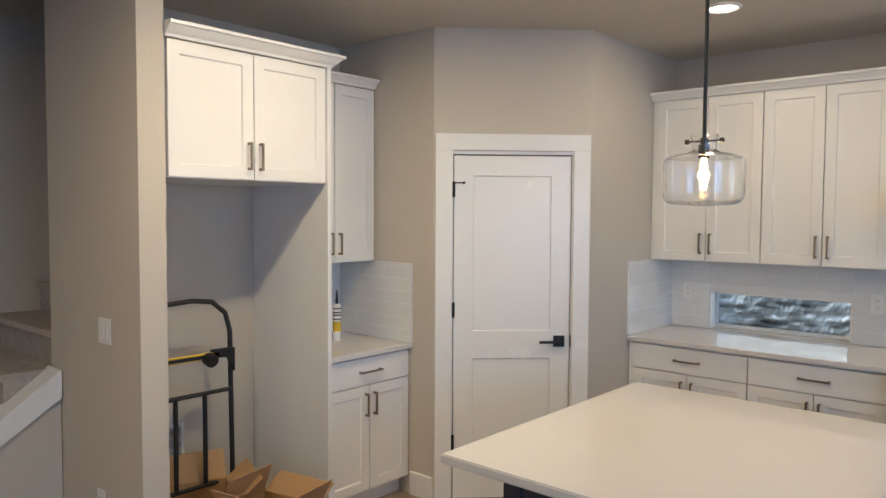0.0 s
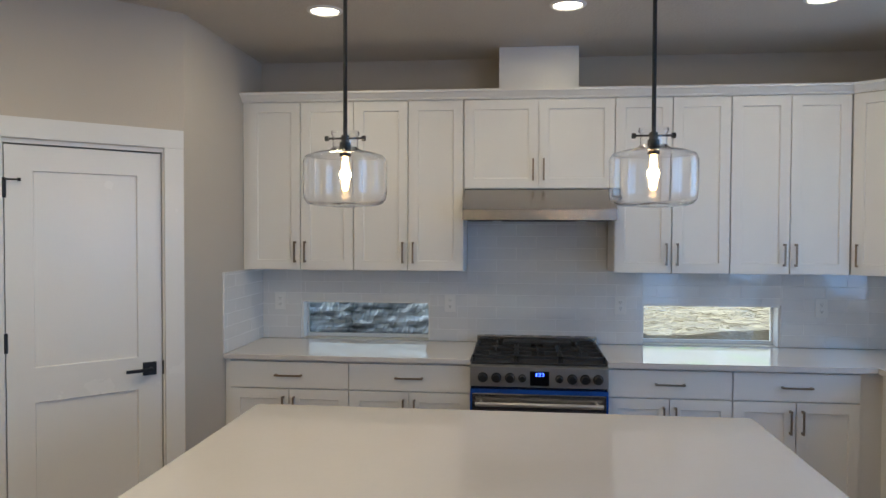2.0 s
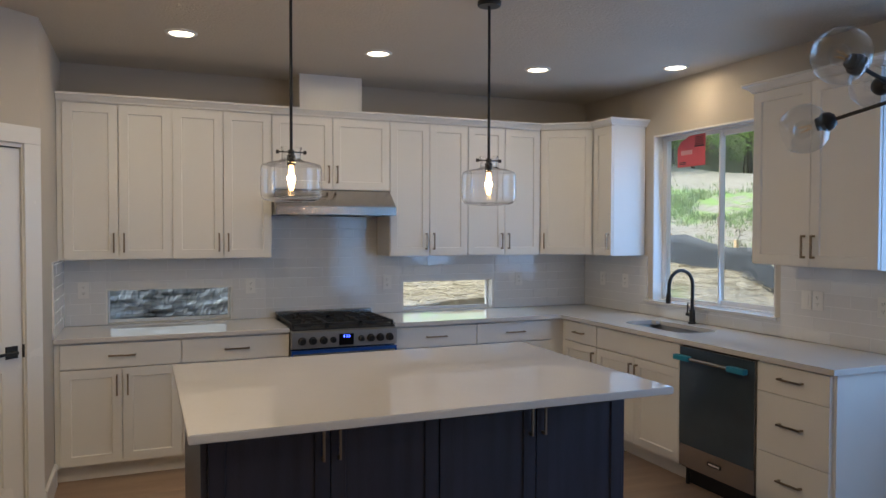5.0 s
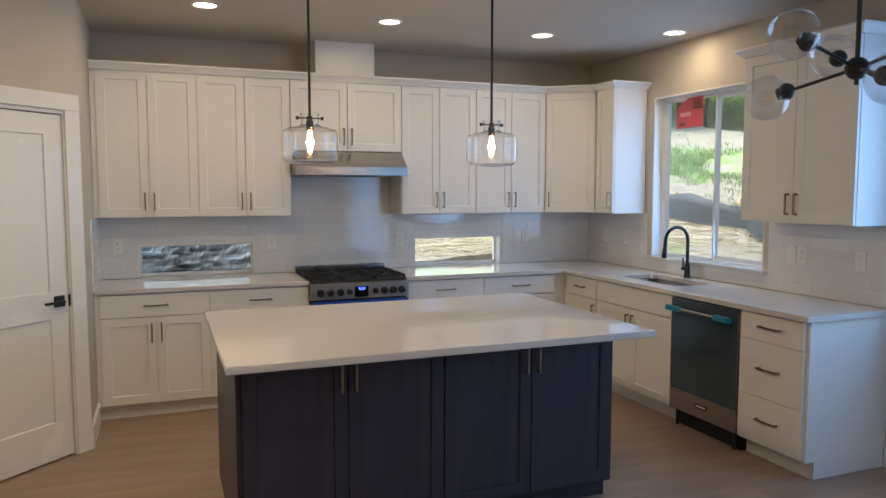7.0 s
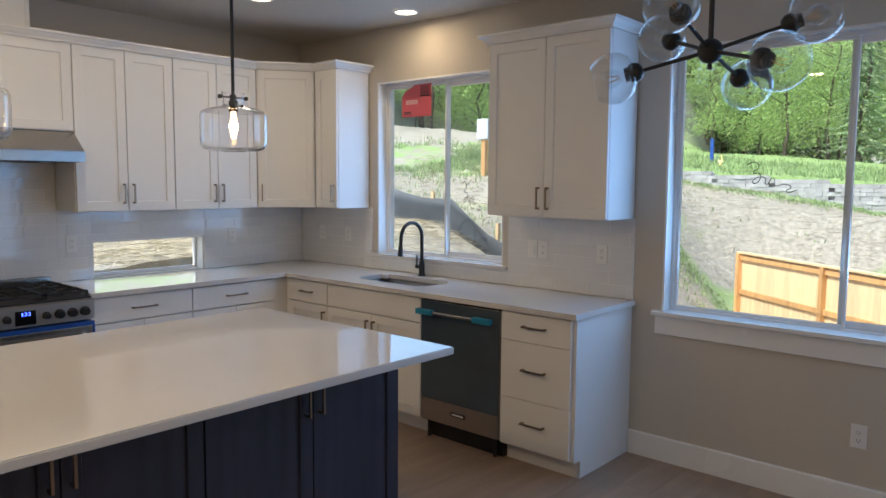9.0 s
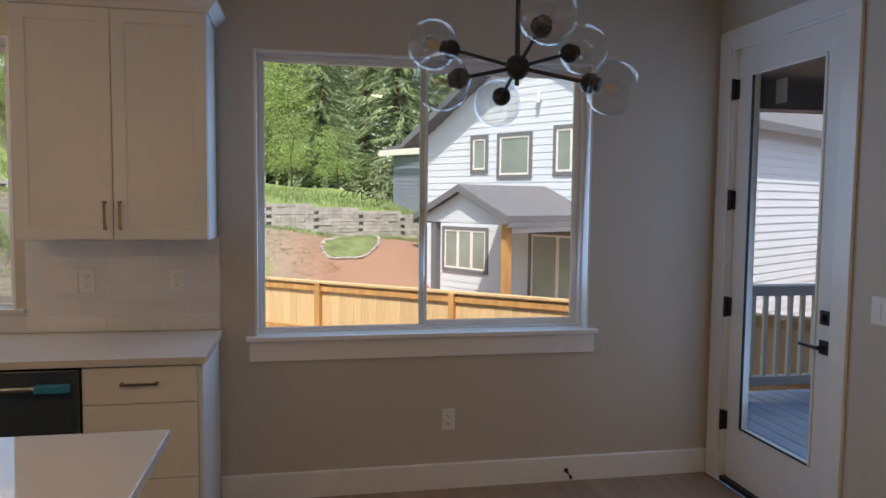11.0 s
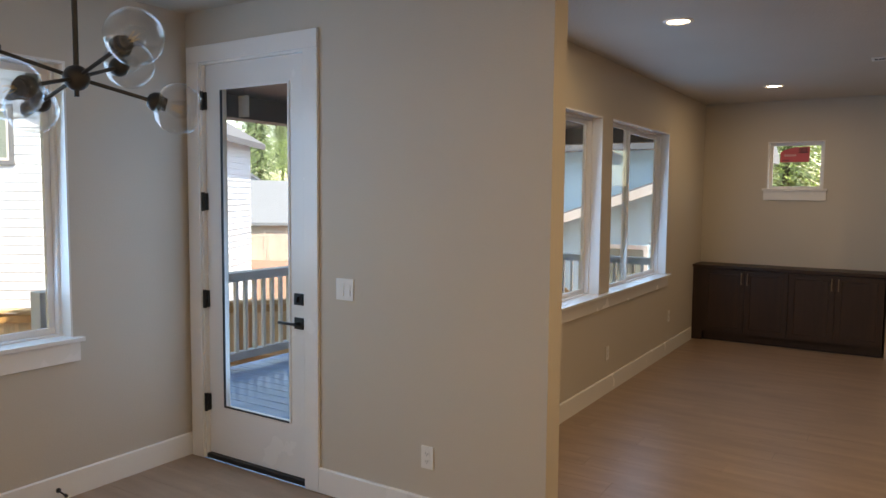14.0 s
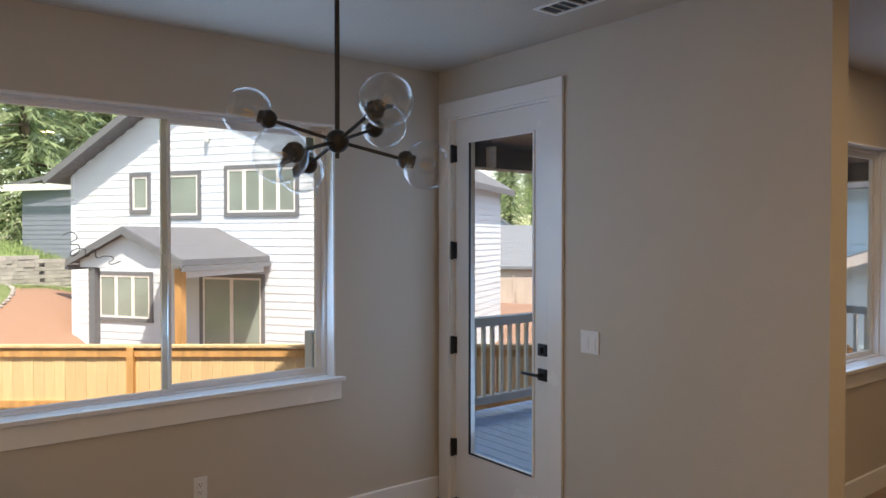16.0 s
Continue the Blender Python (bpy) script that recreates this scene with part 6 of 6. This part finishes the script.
        part("pane", bm, M_DARKPANE, w, "dark reflecting glass")
for sx in (0, 1):
    bm = bmesh.new()
    e, r = (-0.4, HL / 2) if sx == 0 else (HL + 0.4, HL / 2)
    ze = EAVE - 0.4 * PITCH
    prism(bm, [(e, ze + 0.02), (r, RIDGE + 0.02), (r, RIDGE + 0.20), (e, ze + 0.20)], -0.45, 9.4)
    part("roof", bm, M_SHINGLE, house, "dark grey shingle roof")
    bm = bmesh.new()
    prism(bm, [(e, ze - 0.02), (r, RIDGE - 0.02), (r, RIDGE + 0.16), (e, ze + 0.16)], -0.49, -0.452)
    part("barge_board", bm, M_DARKTRIM, house, "grey barge board")
for x in (-0.01, HL - 0.09):
    bm = bmesh.new()
    box(bm, x, x + 0.1, -0.012, 0.02, BASE, EAVE - 0.05)
    part("corner_board", bm, M_SIDING, house)
# covered porch: a gable that faces out from the wall, its ridge square to it
PX, PR, PE, PHW, PD = 4.42, 1.84, 1.20, 1.42, 2.95
porch = None
for sgn in (-1, 1):
    bm = bmesh.new()
    e = PX + sgn * PHW
    prism(bm, [(e, PE - 0.06), (PX, PR - 0.06), (PX, PR + 0.06), (e, PE + 0.06)], -PD, -0.015)
    roof_half = part("porch_roof", bm, M_SHINGLE, house, "dark shingled porch roof")
    porch = porch or roof_half
    bm = bmesh.new()
    prism(bm, [(e, PE - 0.10), (PX, PR - 0.10), (PX, PR + 0.04), (e, PE + 0.04)], -PD - 0.03, -PD - 0.002)
    part("porch_barge_board", bm, M_DARKTRIM, house, "grey barge board")
    bm = bmesh.new()
    box(bm, e - 0.04, e + 0.04, -PD, -0.02, PE - 0.17, PE - 0.07)
    part("porch_gutter", bm, M_DARKTRIM, house, "grey gutter")
bm = bmesh.new()
prism(bm, [(PX - PHW + 0.2, PE - 0.12), (PX + PHW - 0.2, PE - 0.12), (PX + PHW - 0.2, PE + 0.02), (PX, PR - 0.08), (PX - PHW + 0.2, PE + 0.02)], -PD + 0.15, -PD + 0.23)
part("porch_gable", bm, M_SIDING, porch)
bm = bmesh.new()
box(bm, PX + PHW - 0.32, PX + PHW - 0.16, -PD + 0.24, -0.02, PE - 0.30, PE - 0.10)
part("porch_beam", bm, M_SIDING, porch)
for x in (PX - PHW + 0.42, PX + PHW - 0.30):
    bm = bmesh.new()
    box(bm, x, x + 0.15, -PD + 0.15, -PD + 0.30, -1.9, PE - 0.121)
    part("porch_post", bm, M_CEDAR if x > 4.4 else M_DARKTRIM, porch, "cedar porch post" if x > 4.4 else "grey porch post")
for x, z in ((7.6, 1.2), (4.2, 3.9)):
    bm = bmesh.new()
    rod(bm, (x, -0.10, z), (x, -0.10, z + 0.25), 0.05, 16)
    box(bm, x - 0.03, x + 0.03, -0.06, 0.0, z + 0.08, z + 0.16)
    part("wall_lamp", bm, M_PLASTIC, house, "small outdoor wall lamp")


# Paler copy of the shingle, with sun glint and haze put into its colour.
M_ROOFPALE = mat("sunlit_grey_shingle", (0.19, 0.215, 0.25), 0.8, vary=0.2, scale=6, bump=0.4, bump_scale=30)


def simple_house(x, y, turn, w, d, eave, pitch, wall, label, base=-2.2, windows=True, roof=None):
    h = thing("house", place(x, y, 0, turn), label, "house", "distant houses")
    bm = bmesh.new()
    prism(bm, [(-w / 2, base), (w / 2, base), (w / 2, eave), (0, eave + pitch * w / 2), (-w / 2, eave)], -d / 2, d / 2)
    part("wall", bm, wall, h)
    for s in (-1, 1):
        bm = bmesh.new()
        e = s * (w / 2 + 0.4)
        ze = eave - 0.4 * pitch
        prism(bm, [(e, ze + 0.03), (0, eave + pitch * w / 2 + 0.03), (0, eave + pitch * w / 2 + 0.2), (e, ze + 0.2)], -d / 2 - 0.4, d / 2 + 0.4)
        part("roof", bm, roof or M_SHINGLE, h, "shingle roof")
    z = base
    k = 0
    while z < eave:
        for yy in (-d / 2 - 0.012, d / 2 + 0.002):
            bm = bmesh.new()
            box(bm, -w / 2, w / 2, yy, yy + 0.01, z, z + 0.165)
            part("siding_board", bm, wall, h)
        for xx in (-w / 2 - 0.012, w / 2 + 0.002):
            bm = bmesh.new()
            box(bm, xx, xx + 0.01, -d / 2, d / 2, z, z + 0.165)
            part("siding_board", bm, wall, h)
        z += 0.19
    for xx in (-w / 4, w / 4) if windows else ():
        for yy in (-d / 2 - 0.03, d / 2 + 0.012):
            bm = bmesh.new()
            box(bm, xx - 0.6, xx + 0.6, yy, yy + 0.02, eave - 1.9, eave - 0.8)
            wd = part("window", bm, M_VINYL, h, "white framed window")
            bm = bmesh.new()
            box(bm, xx - 0.54, xx + 0.54, yy - 0.006, yy + 0.026, eave - 1.84, eave - 0.86)
            part("pane", bm, M_DARKPANE, wd, "dark glass")
    return h


slate = simple_house(33.4, -13.7, 32, 8.5, 9, 3.7, 0.14, M_SIDING_B, "slate-grey sided house behind the white one", windows=False)
bm = bmesh.new()
for b in ((-4.75, 4.75, 4.93, 4.97, 3.55, 3.82), (-4.75, 4.75, -4.97, -4.93, 3.55, 3.82)):
    box(bm, *b)
part("fascia", bm, M_VINYL, slate, "white fascia board")
bm = bmesh.new()
prism(bm, [(-5.9, 1.35), (-4.27, 1.75), (-4.27, 1.95), (-5.9, 1.5)], -2.0, 3.2)
part("porch_roof", bm, M_ROOFPALE, slate, "small grey porch roof")
for y in (-1.8, 3.0):
    bm = bmesh.new()
    box(bm, -5.8, -5.62, y - 0.09, y + 0.09, -1.2, 1.4, bevel=0.01)
    part("porch_post", bm, M_VINYL, slate, "white porch post")
M_TAN = mat("tan_siding", (0.50, 0.45, 0.41), 0.7, vary=0.08, scale=2, bump=0.1)
simple_house(39.6, -38.5, -133, 6, 9, 0.7, 0.75, M_SIDING, "distant white house with a grey roof", -4, roof=M_ROOFPALE)
simple_house(33.2, -36.5, -44, 9, 10, 0.0, 0.5, M_TAN, "distant tan house with a broad grey roof", -4, roof=M_ROOFPALE)

# pale blue house south of the deck: a tall block with a lower gable in front of it
bh = thing("house", place(4.3, -19.0, 0, 0), "pale blue lap-sided house with white rake boards", "house")
bm = bmesh.new()
box(bm, 0, 7.5, -8, 0, -2.2, 2.75)
part("wall", bm, M_SIDING_P, bh)
bm = bmesh.new()
prism(bm, [(0, -2.2), (6.2, -2.2), (6.2, -0.08), (0, 2.0)], 0.02, 0.75)
part("gable_wall", bm, M_SIDING_P, bh)
z = -2.2
while z < 2.6:
    bm = bmesh.new()
    prism(bm, [(0.022, z), (0.004, z + 0.17), (0.0, z + 0.17), (0.0, z)], 0, 7.5, "x")
    part("siding_board", bm, M_SIDING_P, bh)
    reach = min(6.2, (1.9 - z - 0.17) / 0.335)
    if reach > 0.2:
        bm = bmesh.new()
        prism(bm, [(0.772, z), (0.754, z + 0.17), (0.75, z + 0.17), (0.75, z)], 0, reach, "x")
        part("siding_board", bm, M_SIDING_P, bh)
    z += 0.17
bm = bmesh.new()
prism(bm, [(0, 1.93), (6.5, -0.25), (6.5, -0.05), (0, 2.13)], 1.10, 1.14)
part("rake_board", bm, M_VINYL, bh, "white rake board")
bm = bmesh.new()
prism(bm, [(0, 2.05), (6.5, -0.13), (6.5, -0.01), (0, 2.17)], 0.0, 1.098)
part("roof", bm, M_ROOFPALE, bh, "grey shingle roof of the lower gable")
bm = bmesh.new()
prism(bm, [(0.5, 2.68), (0.5, 2.86), (-4, 4.9), (-8.5, 2.86), (-8.5, 2.68)], -0.4, 7.9, "x")
part("roof", bm, M_ROOFPALE, bh, "grey shingle main roof")
for x0, x1, z0, z1 in ((0.9, 1.75, -0.75, 0.52), (3.2, 4.1, -1.2, 0.1)):
    bm = bmesh.new()
    for b in ((x0 - 0.09, x1 + 0.09, 0.76, 0.80, z1, z1 + 0.09), (x0 - 0.09, x1 + 0.09, 0.76, 0.80, z0 - 0.09, z0), (x0 - 0.09, x0, 0.76, 0.80, z0, z1), (x1, x1 + 0.09, 0.76, 0.80, z0, z1)):
        box(bm, *b)
    w = part("window", bm, M_VINYL, bh, "white trimmed window")
    bm = bmesh.new()
    box(bm, x0, x1, 0.772, 0.784, z0, z1)
    part("pane", bm, M_DARKPANE, w, "dark glass")

# covered deck outside the back door
deck = thing("deck", Matrix.Translation((0, 0, 0)), "blue-grey painted board deck outside the back door", "deck")
k = 0
while SOUTH - 0.15 - k * 0.145 > -12.55:
    y1 = SOUTH - 0.15 - k * 0.145
    bm = bmesh.new()
    box(bm, LIV_E + 0.17, 6.35, y1 - 0.138, y1, -0.175, -0.145, bevel=0.003)
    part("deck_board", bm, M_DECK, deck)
    k += 1
bm = bmesh.new()
for y in (-6.2, -8.6, -11.1, -12.5):
    box(bm, LIV_E + 0.17, 6.3, y, y + 0.05, -0.36, -0.178)
part("joists", bm, M_CEDAR, deck)
rail = thing("deck_railing", Matrix.Translation((0, 0, 0)), "grey painted deck railing with square balusters", "railing")


def railing(x0, y0, x1, y1):
    d = Vector((x1 - x0, y1 - y0, 0))
    m = Matrix.Translation((x0, y0, -0.145)) @ Matrix.Rotation(math.atan2(d.y, d.x), 4, "Z")
    L = d.length
    for za, zb, w in ((0.90, 0.99, 0.07), (0.08, 0.16, 0.045)):
        bm = bmesh.new()
        box(bm, 0, L, -w, w, za, zb, bevel=0.004, m=m)
        part("rail", bm, M_RAIL, rail)
    k = 0
    while 0.07 + k * 0.125 < L:
        bm = bmesh.new()
        box(bm, 0.07 + k * 0.125, 0.07 + k * 0.125 + 0.036, -0.018, 0.018, 0.16, 0.90, m=m)
        part("baluster", bm, M_RAILLIGHT, rail)
        k += 1


M_RAILLIGHT = mat("pale_baluster", (0.86, 0.83, 0.76), 0.6, vary=0.08)
railing(6.28, -6.05, 6.28, -12.45)
railing(6.28, -12.45, LIV_E + 0.2, -12.45)
for x, y in ((6.28, -6.05), (6.28, -12.45), (LIV_E + 0.3, -12.45)):
    bm = bmesh.new()
    box(bm, x - 0.07, x + 0.07, y - 0.07, y + 0.07, -1.9, 0.86 if y > -7 else 2.45, bevel=0.004)
    part("post", bm, M_RAIL, rail)
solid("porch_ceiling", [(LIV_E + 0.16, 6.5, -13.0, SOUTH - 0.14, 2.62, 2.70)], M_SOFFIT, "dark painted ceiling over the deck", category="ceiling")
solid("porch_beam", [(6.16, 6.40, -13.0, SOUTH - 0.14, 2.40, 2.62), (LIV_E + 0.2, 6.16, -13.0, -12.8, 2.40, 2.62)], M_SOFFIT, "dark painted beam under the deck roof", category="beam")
# Unseen slab, added above the ceiling to keep direct sun off rooms and deck.
solid("roof", [(-3.2, 6.8, LIV_S - 1.2, 0.5, CEIL + 1.7, CEIL + 1.85)], M_SHINGLE, "shingled roof over the house")

# ---- trees ----
def leaf_mesh(name, kind, seed):
    r = random.Random(seed)
    bm = bmesh.new()
    if kind == "fir":
        low = 0.42 if seed % 3 == 0 else 0.10
        for k in range(48):
            z = low + (0.99 - low) * k / 48
            reach = (1 - z) * 0.22 / (1 - low * 0.6) + 0.015
            for j in range(9):
                a = j * 0.698 + k * 0.9 + r.uniform(-0.3, 0.3)
                le = reach * r.uniform(0.5, 1.2)
                if r.random() < 0.2:
                    continue
                c, s = math.cos(a), math.sin(a)
                for q in range(10):
                    t0, t1 = q / 10, (q + 1.6) / 10
                    w = 0.004 * (1.25 - t0)
                    side = r.uniform(-0.014, 0.014)
                    dz = -0.05 * t1 + r.uniform(-0.014, 0.010)
                    for sgn in (-1, 1):
                        reach_out = side + sgn * 0.022 * (1.15 - t0)
                        v = [bm.verts.new(p) for p in ((c * le * t0 - s * w, s * le * t0 + c * w, z - 0.04 * t0), (c * le * t0 + s * w, s * le * t0 - c * w, z - 0.04 * t0 + r.uniform(-0.008, 0.008)), (c * le * t1 - s * reach_out, s * le * t1 + c * reach_out, z + dz))]
                        bm.faces.new(v)
    else:
        centres = [(r.gauss(0, 0.17), r.gauss(0, 0.17), r.uniform(0.28, 0.95), r.uniform(0.07, 0.15)) for _ in range(70)]
        for cx, cy, cz, cr in centres:
            for _ in range(90):
                d = Vector((r.gauss(0, 1), r.gauss(0, 1), r.gauss(0, 1))).normalized() * cr * r.uniform(0.5, 1.1)
                p = Vector((cx, cy, cz)) + d
                u = Vector((r.gauss(0, 1), r.gauss(0, 1), r.gauss(0, 0.5))).normalized() * 0.0085
                w = Vector((r.gauss(0, 1), r.gauss(0, 1), r.gauss(0, 0.5))).normalized() * 0.0065
                bm.faces.new([bm.verts.new(p - u), bm.verts.new(p + w), bm.verts.new(p + u), bm.verts.new(p - w)])
    return mesh_of(name, bm, M_NEEDLE if kind == "fir" else M_LEAF)


def trunk_mesh(seed, kind):
    r = random.Random(seed)
    bm = bmesh.new()
    pts = [Vector((r.uniform(-0.008, 0.008) * k, r.uniform(-0.008, 0.008) * k, 0.95 * k / 8)) for k in range(9)]
    for k in range(8):
        rod(bm, pts[k], pts[k + 1], 0.016 * (1 - k / 9), 7, 0.016 * (1 - (k + 1) / 9))
    for k in range(10):
        z = r.uniform(0.25, 0.85)
        a = r.uniform(0, 6.28)
        le = 0.16 if kind == "leaf" else 0.10
        rod(bm, (0, 0, z), (math.cos(a) * le, math.sin(a) * le, z + (0.10 if kind == "leaf" else -0.02)), 0.005, 5, 0.001)
    return mesh_of("trunk", bm, M_BARK)


models = {}
for kind in ("fir", "leaf"):
    for v in range(3):
        models[kind, v] = (trunk_mesh(20 + v, kind), leaf_mesh("crown", kind, 39 + v))
TREE_LABEL = {"fir": "tall dark green fir tree in the wood", "leaf": "leafy bright green tree at the wood's edge"}


def tree(x, y, h, kind, v, rz):
    t = thing("tree", Matrix.Translation((x, y, land(x, y) - 0.1)) @ Matrix.Rotation(rz, 4, "Z") @ Matrix.Diagonal((h, h, h, 1)), TREE_LABEL[kind], "tree", "wood behind the houses")
    for name, me in zip(("trunk", "crown"), models[kind, v]):
        o = new(name, me)
        o.parent = t


rng = random.Random(11)
for ring, (dist, h0, step) in enumerate(((30, 6, 2.8), (37, 11, 2.6), (45, 18, 2.5), (55, 22, 2.6))):
    a = 3.0 if ring else 10.0
    while a < (165 if ring > 1 else 84):
        ang = radians(a - 90)   # degrees from south towards the east and north
        dd = dist + rng.uniform(-3, 3)
        x, y = 2 + dd * math.cos(ang), -5 + dd * math.sin(ang)
        if ring < 2:
            ang = radians(-2 + (a - 3))
            x, y = 2 + dd * math.cos(ang), -3 + dd * math.sin(ang)
        if ring > 1 and x > 12 and y < -16:
            x, y = 2 + (x - 2) * 1.5, -5 + (y + 5) * 1.5
        kind = "leaf" if rng.random() < (0.7, 0.4, 0.15, 0.08)[ring] else "fir"
        far_south = y < -25
        tree(x, y, h0 * rng.uniform(0.75, 1.25) * (0.75 if kind == "leaf" else 1.0) * (0.8 if far_south else 1.0), kind, rng.randrange(3), rng.uniform(0, 6.28))
        a += step * rng.uniform(0.7, 1.3)
for x, y, h in ((30, -0.8, 2.6), (31, -3.0, 3.0), (31, 2, 4), (34, -5, 3.2)):
    tree(x, y, h, "leaf", rng.randrange(3), rng.uniform(0, 6.28))

for x, y, h in ((13.0, 11.0, 4.5), (14.6, 10.2, 3.6), (16.0, 9.2, 4.4), (17.4, 8.6, 3.8), (15.2, 12.0, 6.0), (17.6, 11.2, 6.5), (11.6, 13.0, 6), (19.2, 9.6, 5.0), (13.2, 14.5, 8), (16.5, 14.5, 8), (20, 12.5, 8)):
    tree(x, y, h, "leaf", rng.randrange(3), rng.uniform(0, 6.28))

# shrubs up the bank behind the sink window
for k in range(30):
    x, y = rng.uniform(11, 23), rng.uniform(9.5, 19)
    tree(x, y, rng.uniform(1.6, 3.6), "leaf", rng.randrange(3), rng.uniform(0, 6.28))

# small things outside the back door
lf = thing("fallen_leaf", Matrix.Translation((5.0, -7.6, -0.144)) @ Matrix.Rotation(0.6, 4, "Z"), "yellow-green leaf lying on the deck boards", "leaf")
bm = bmesh.new()
prism(bm, [(-0.09, 0.0), (-0.05, 0.035), (0.03, 0.04), (0.10, 0.0), (0.03, -0.035), (-0.05, -0.03)], 0.0, 0.004, "z")
part("blade", bm, M_GRASS, lf)
bm = bmesh.new()
rod(bm, (-0.14, 0, 0.004), (-0.08, 0, 0.004), 0.003, 6)
part("stalk", bm, M_GRASS, lf)
tg = thing("paper_tag", Matrix.Translation((3.95, SOUTH - 0.16, 2.12)), "pale paper tag hanging outside the door glass", "tag")
bm = bmesh.new()
box(bm, -0.045, 0.045, -0.004, 0.0, 0, 0.13)
part("sheet", bm, M_CARPET, tg)
bm = bmesh.new()
rod(bm, (0, -0.002, 0.13), (0.02, -0.002, 0.30), 0.002, 6)
part("string", bm, M_INK, tg)

# ---- tiles on the backsplashes ----
TW, TH, GAP = 0.254, 0.0762, 0.0012
tile_cache = {}


def tile_mesh(w, h):
    key = (round(w, 3), round(h, 3))
    if key not in tile_cache:
        bm = bmesh.new()
        e = 0.0012
        v = [bm.verts.new(p) for p in ((0, 0, 0), (w, 0, 0), (w, 0, h), (0, 0, h), (e, -0.007, e), (w - e, -0.007, e), (w - e, -0.007, h - e), (e, -0.007, h - e), (0, -0.0045, 0), (w, -0.0045, 0), (w, -0.0045, h), (0, -0.0045, h))]
        bm.faces.new(v[4:8])
        for k in range(4):
            bm.faces.new((v[8 + k], v[8 + (k + 1) % 4], v[4 + (k + 1) % 4], v[4 + k]))
            bm.faces.new((v[k], v[(k + 1) % 4], v[8 + (k + 1) % 4], v[8 + k]))
        tile_cache[key] = mesh_of("tile", bm, M_TILE)
    return tile_cache[key]


def backsplash(m, regions, label):
    """Running-bond tiles over a grout bed; regions (x0, x1, z0, z1) never overlap, and rows line up from the counter."""
    bed = bmesh.new()
    for x0, x1, z0, z1 in regions:
        box(bed, x0, x1, -0.0098, -0.0008, z0, z1)
    ob = tagged(part("backsplash", bed, M_GROUT), label, "backsplash", kind="structure")
    ob.matrix_world = m
    r = random.Random(3)
    for x0, x1, z0, z1 in regions:
        row = int((z0 - 0.916) / TH + 0.001)
        z = 0.916 + row * TH
        while z < z1 - 0.004:
            za, zb = max(z, z0), min(z + TH - GAP, z1)
            x = math.floor((x0 + 3) / TW) * TW - 3 + (TW / 2 if row % 2 else 0) - TW
            while x < x1 and zb - za > 0.004:
                xa, xb = max(x, x0), min(x + TW - GAP, x1)
                if xb - xa > 0.006:
                    o = new("tile", tile_mesh(xb - xa, zb - za))
                    o.parent = ob
                    o.matrix_local = Matrix.Translation((xa, -0.004, za)) @ Matrix.Rotation(radians(r.uniform(-0.25, 0.25)), 4, "Z") @ Matrix.Rotation(radians(r.uniform(-0.45, 0.45)), 4, "X")
                x += TW
            z += TH
            row += 1


T0, T1 = 0.916, 1.388
backsplash(Matrix.Identity(4), [(0.006, SLOT1[0], T0, T1), (SLOT1[0], SLOT1[1], SLOT1[3], T1), (SLOT1[1], 1.382, T0, T1), (1.382, 2.272, T0, 1.698),
                               (2.272, SLOT2[0], T0, T1), (SLOT2[0], SLOT2[1], SLOT2[3], T1), (SLOT2[1], EAST - 0.012, T0, T1)], "glossy white handmade subway tile backsplash")
backsplash(at_east(0, 0), [(0.012, 0.90, T0, T1), (0.90, 2.22, T0, SINK_WIN[2] - 0.006), (2.22, 3.125, T0, T1)], "glossy white subway tile backsplash round the sink window")
backsplash(place(0, -0.658, 0, 90), [(0.0, 0.646, T0, T1)], "glossy white tiled side splash on the pantry wall")
backsplash(place(WEST + 0.005, -1.78, 0, 0), [(0.0, 0.65, T0, T1)], "glossy white tiled side splash beside the pantry")
backsplash(place(WEST, -2.376, 0, 90), [(0.0, 0.585, T0, T1)], "glossy white tile behind the small counter")

# ---- floor planks ----
PL, PW = 1.22, 0.18
floor_ob = bpy.data.objects["floor"]
pb = bmesh.new()
box(pb, 0, PL - 0.0012, 0, PW - 0.0012, -0.006, 0.0)
plank_mesh = mesh_of("plank", pb, M_FLOOR)
rest = bmesh.new()
r = random.Random(5)
count = 0
row, y = 0, LIV_S
while y < 0:
    x = -2.75 - r.uniform(0, PL)
    while x < EAST:
        x1 = x + PL
        right = EAST if y > SOUTH - PW * 0.5 else LIV_E
        if x1 > -2.75 and x < right:
            whole = x >= -2.75 and x1 <= right and y + PW <= 0
            near = whole and (-8.2 < y < -0.9) and x > -1.4
            if near and count < 300:
                o = new("plank", plank_mesh)
                o.parent = floor_ob
                o.location = (x, y, 0)
                count += 1
            else:
                xa, xb = max(x, -2.75), min(x1, right) - 0.0012
                if xb - xa > 0.01:
                    box(rest, xa, xb, y, min(y + PW - 0.0012, 0), -0.006, 0.0)
        x = x1
    y += PW
    row += 1
planks = part("plank_field", rest, M_FLOOR, floor_ob)
planks["kind"] = "stuff"
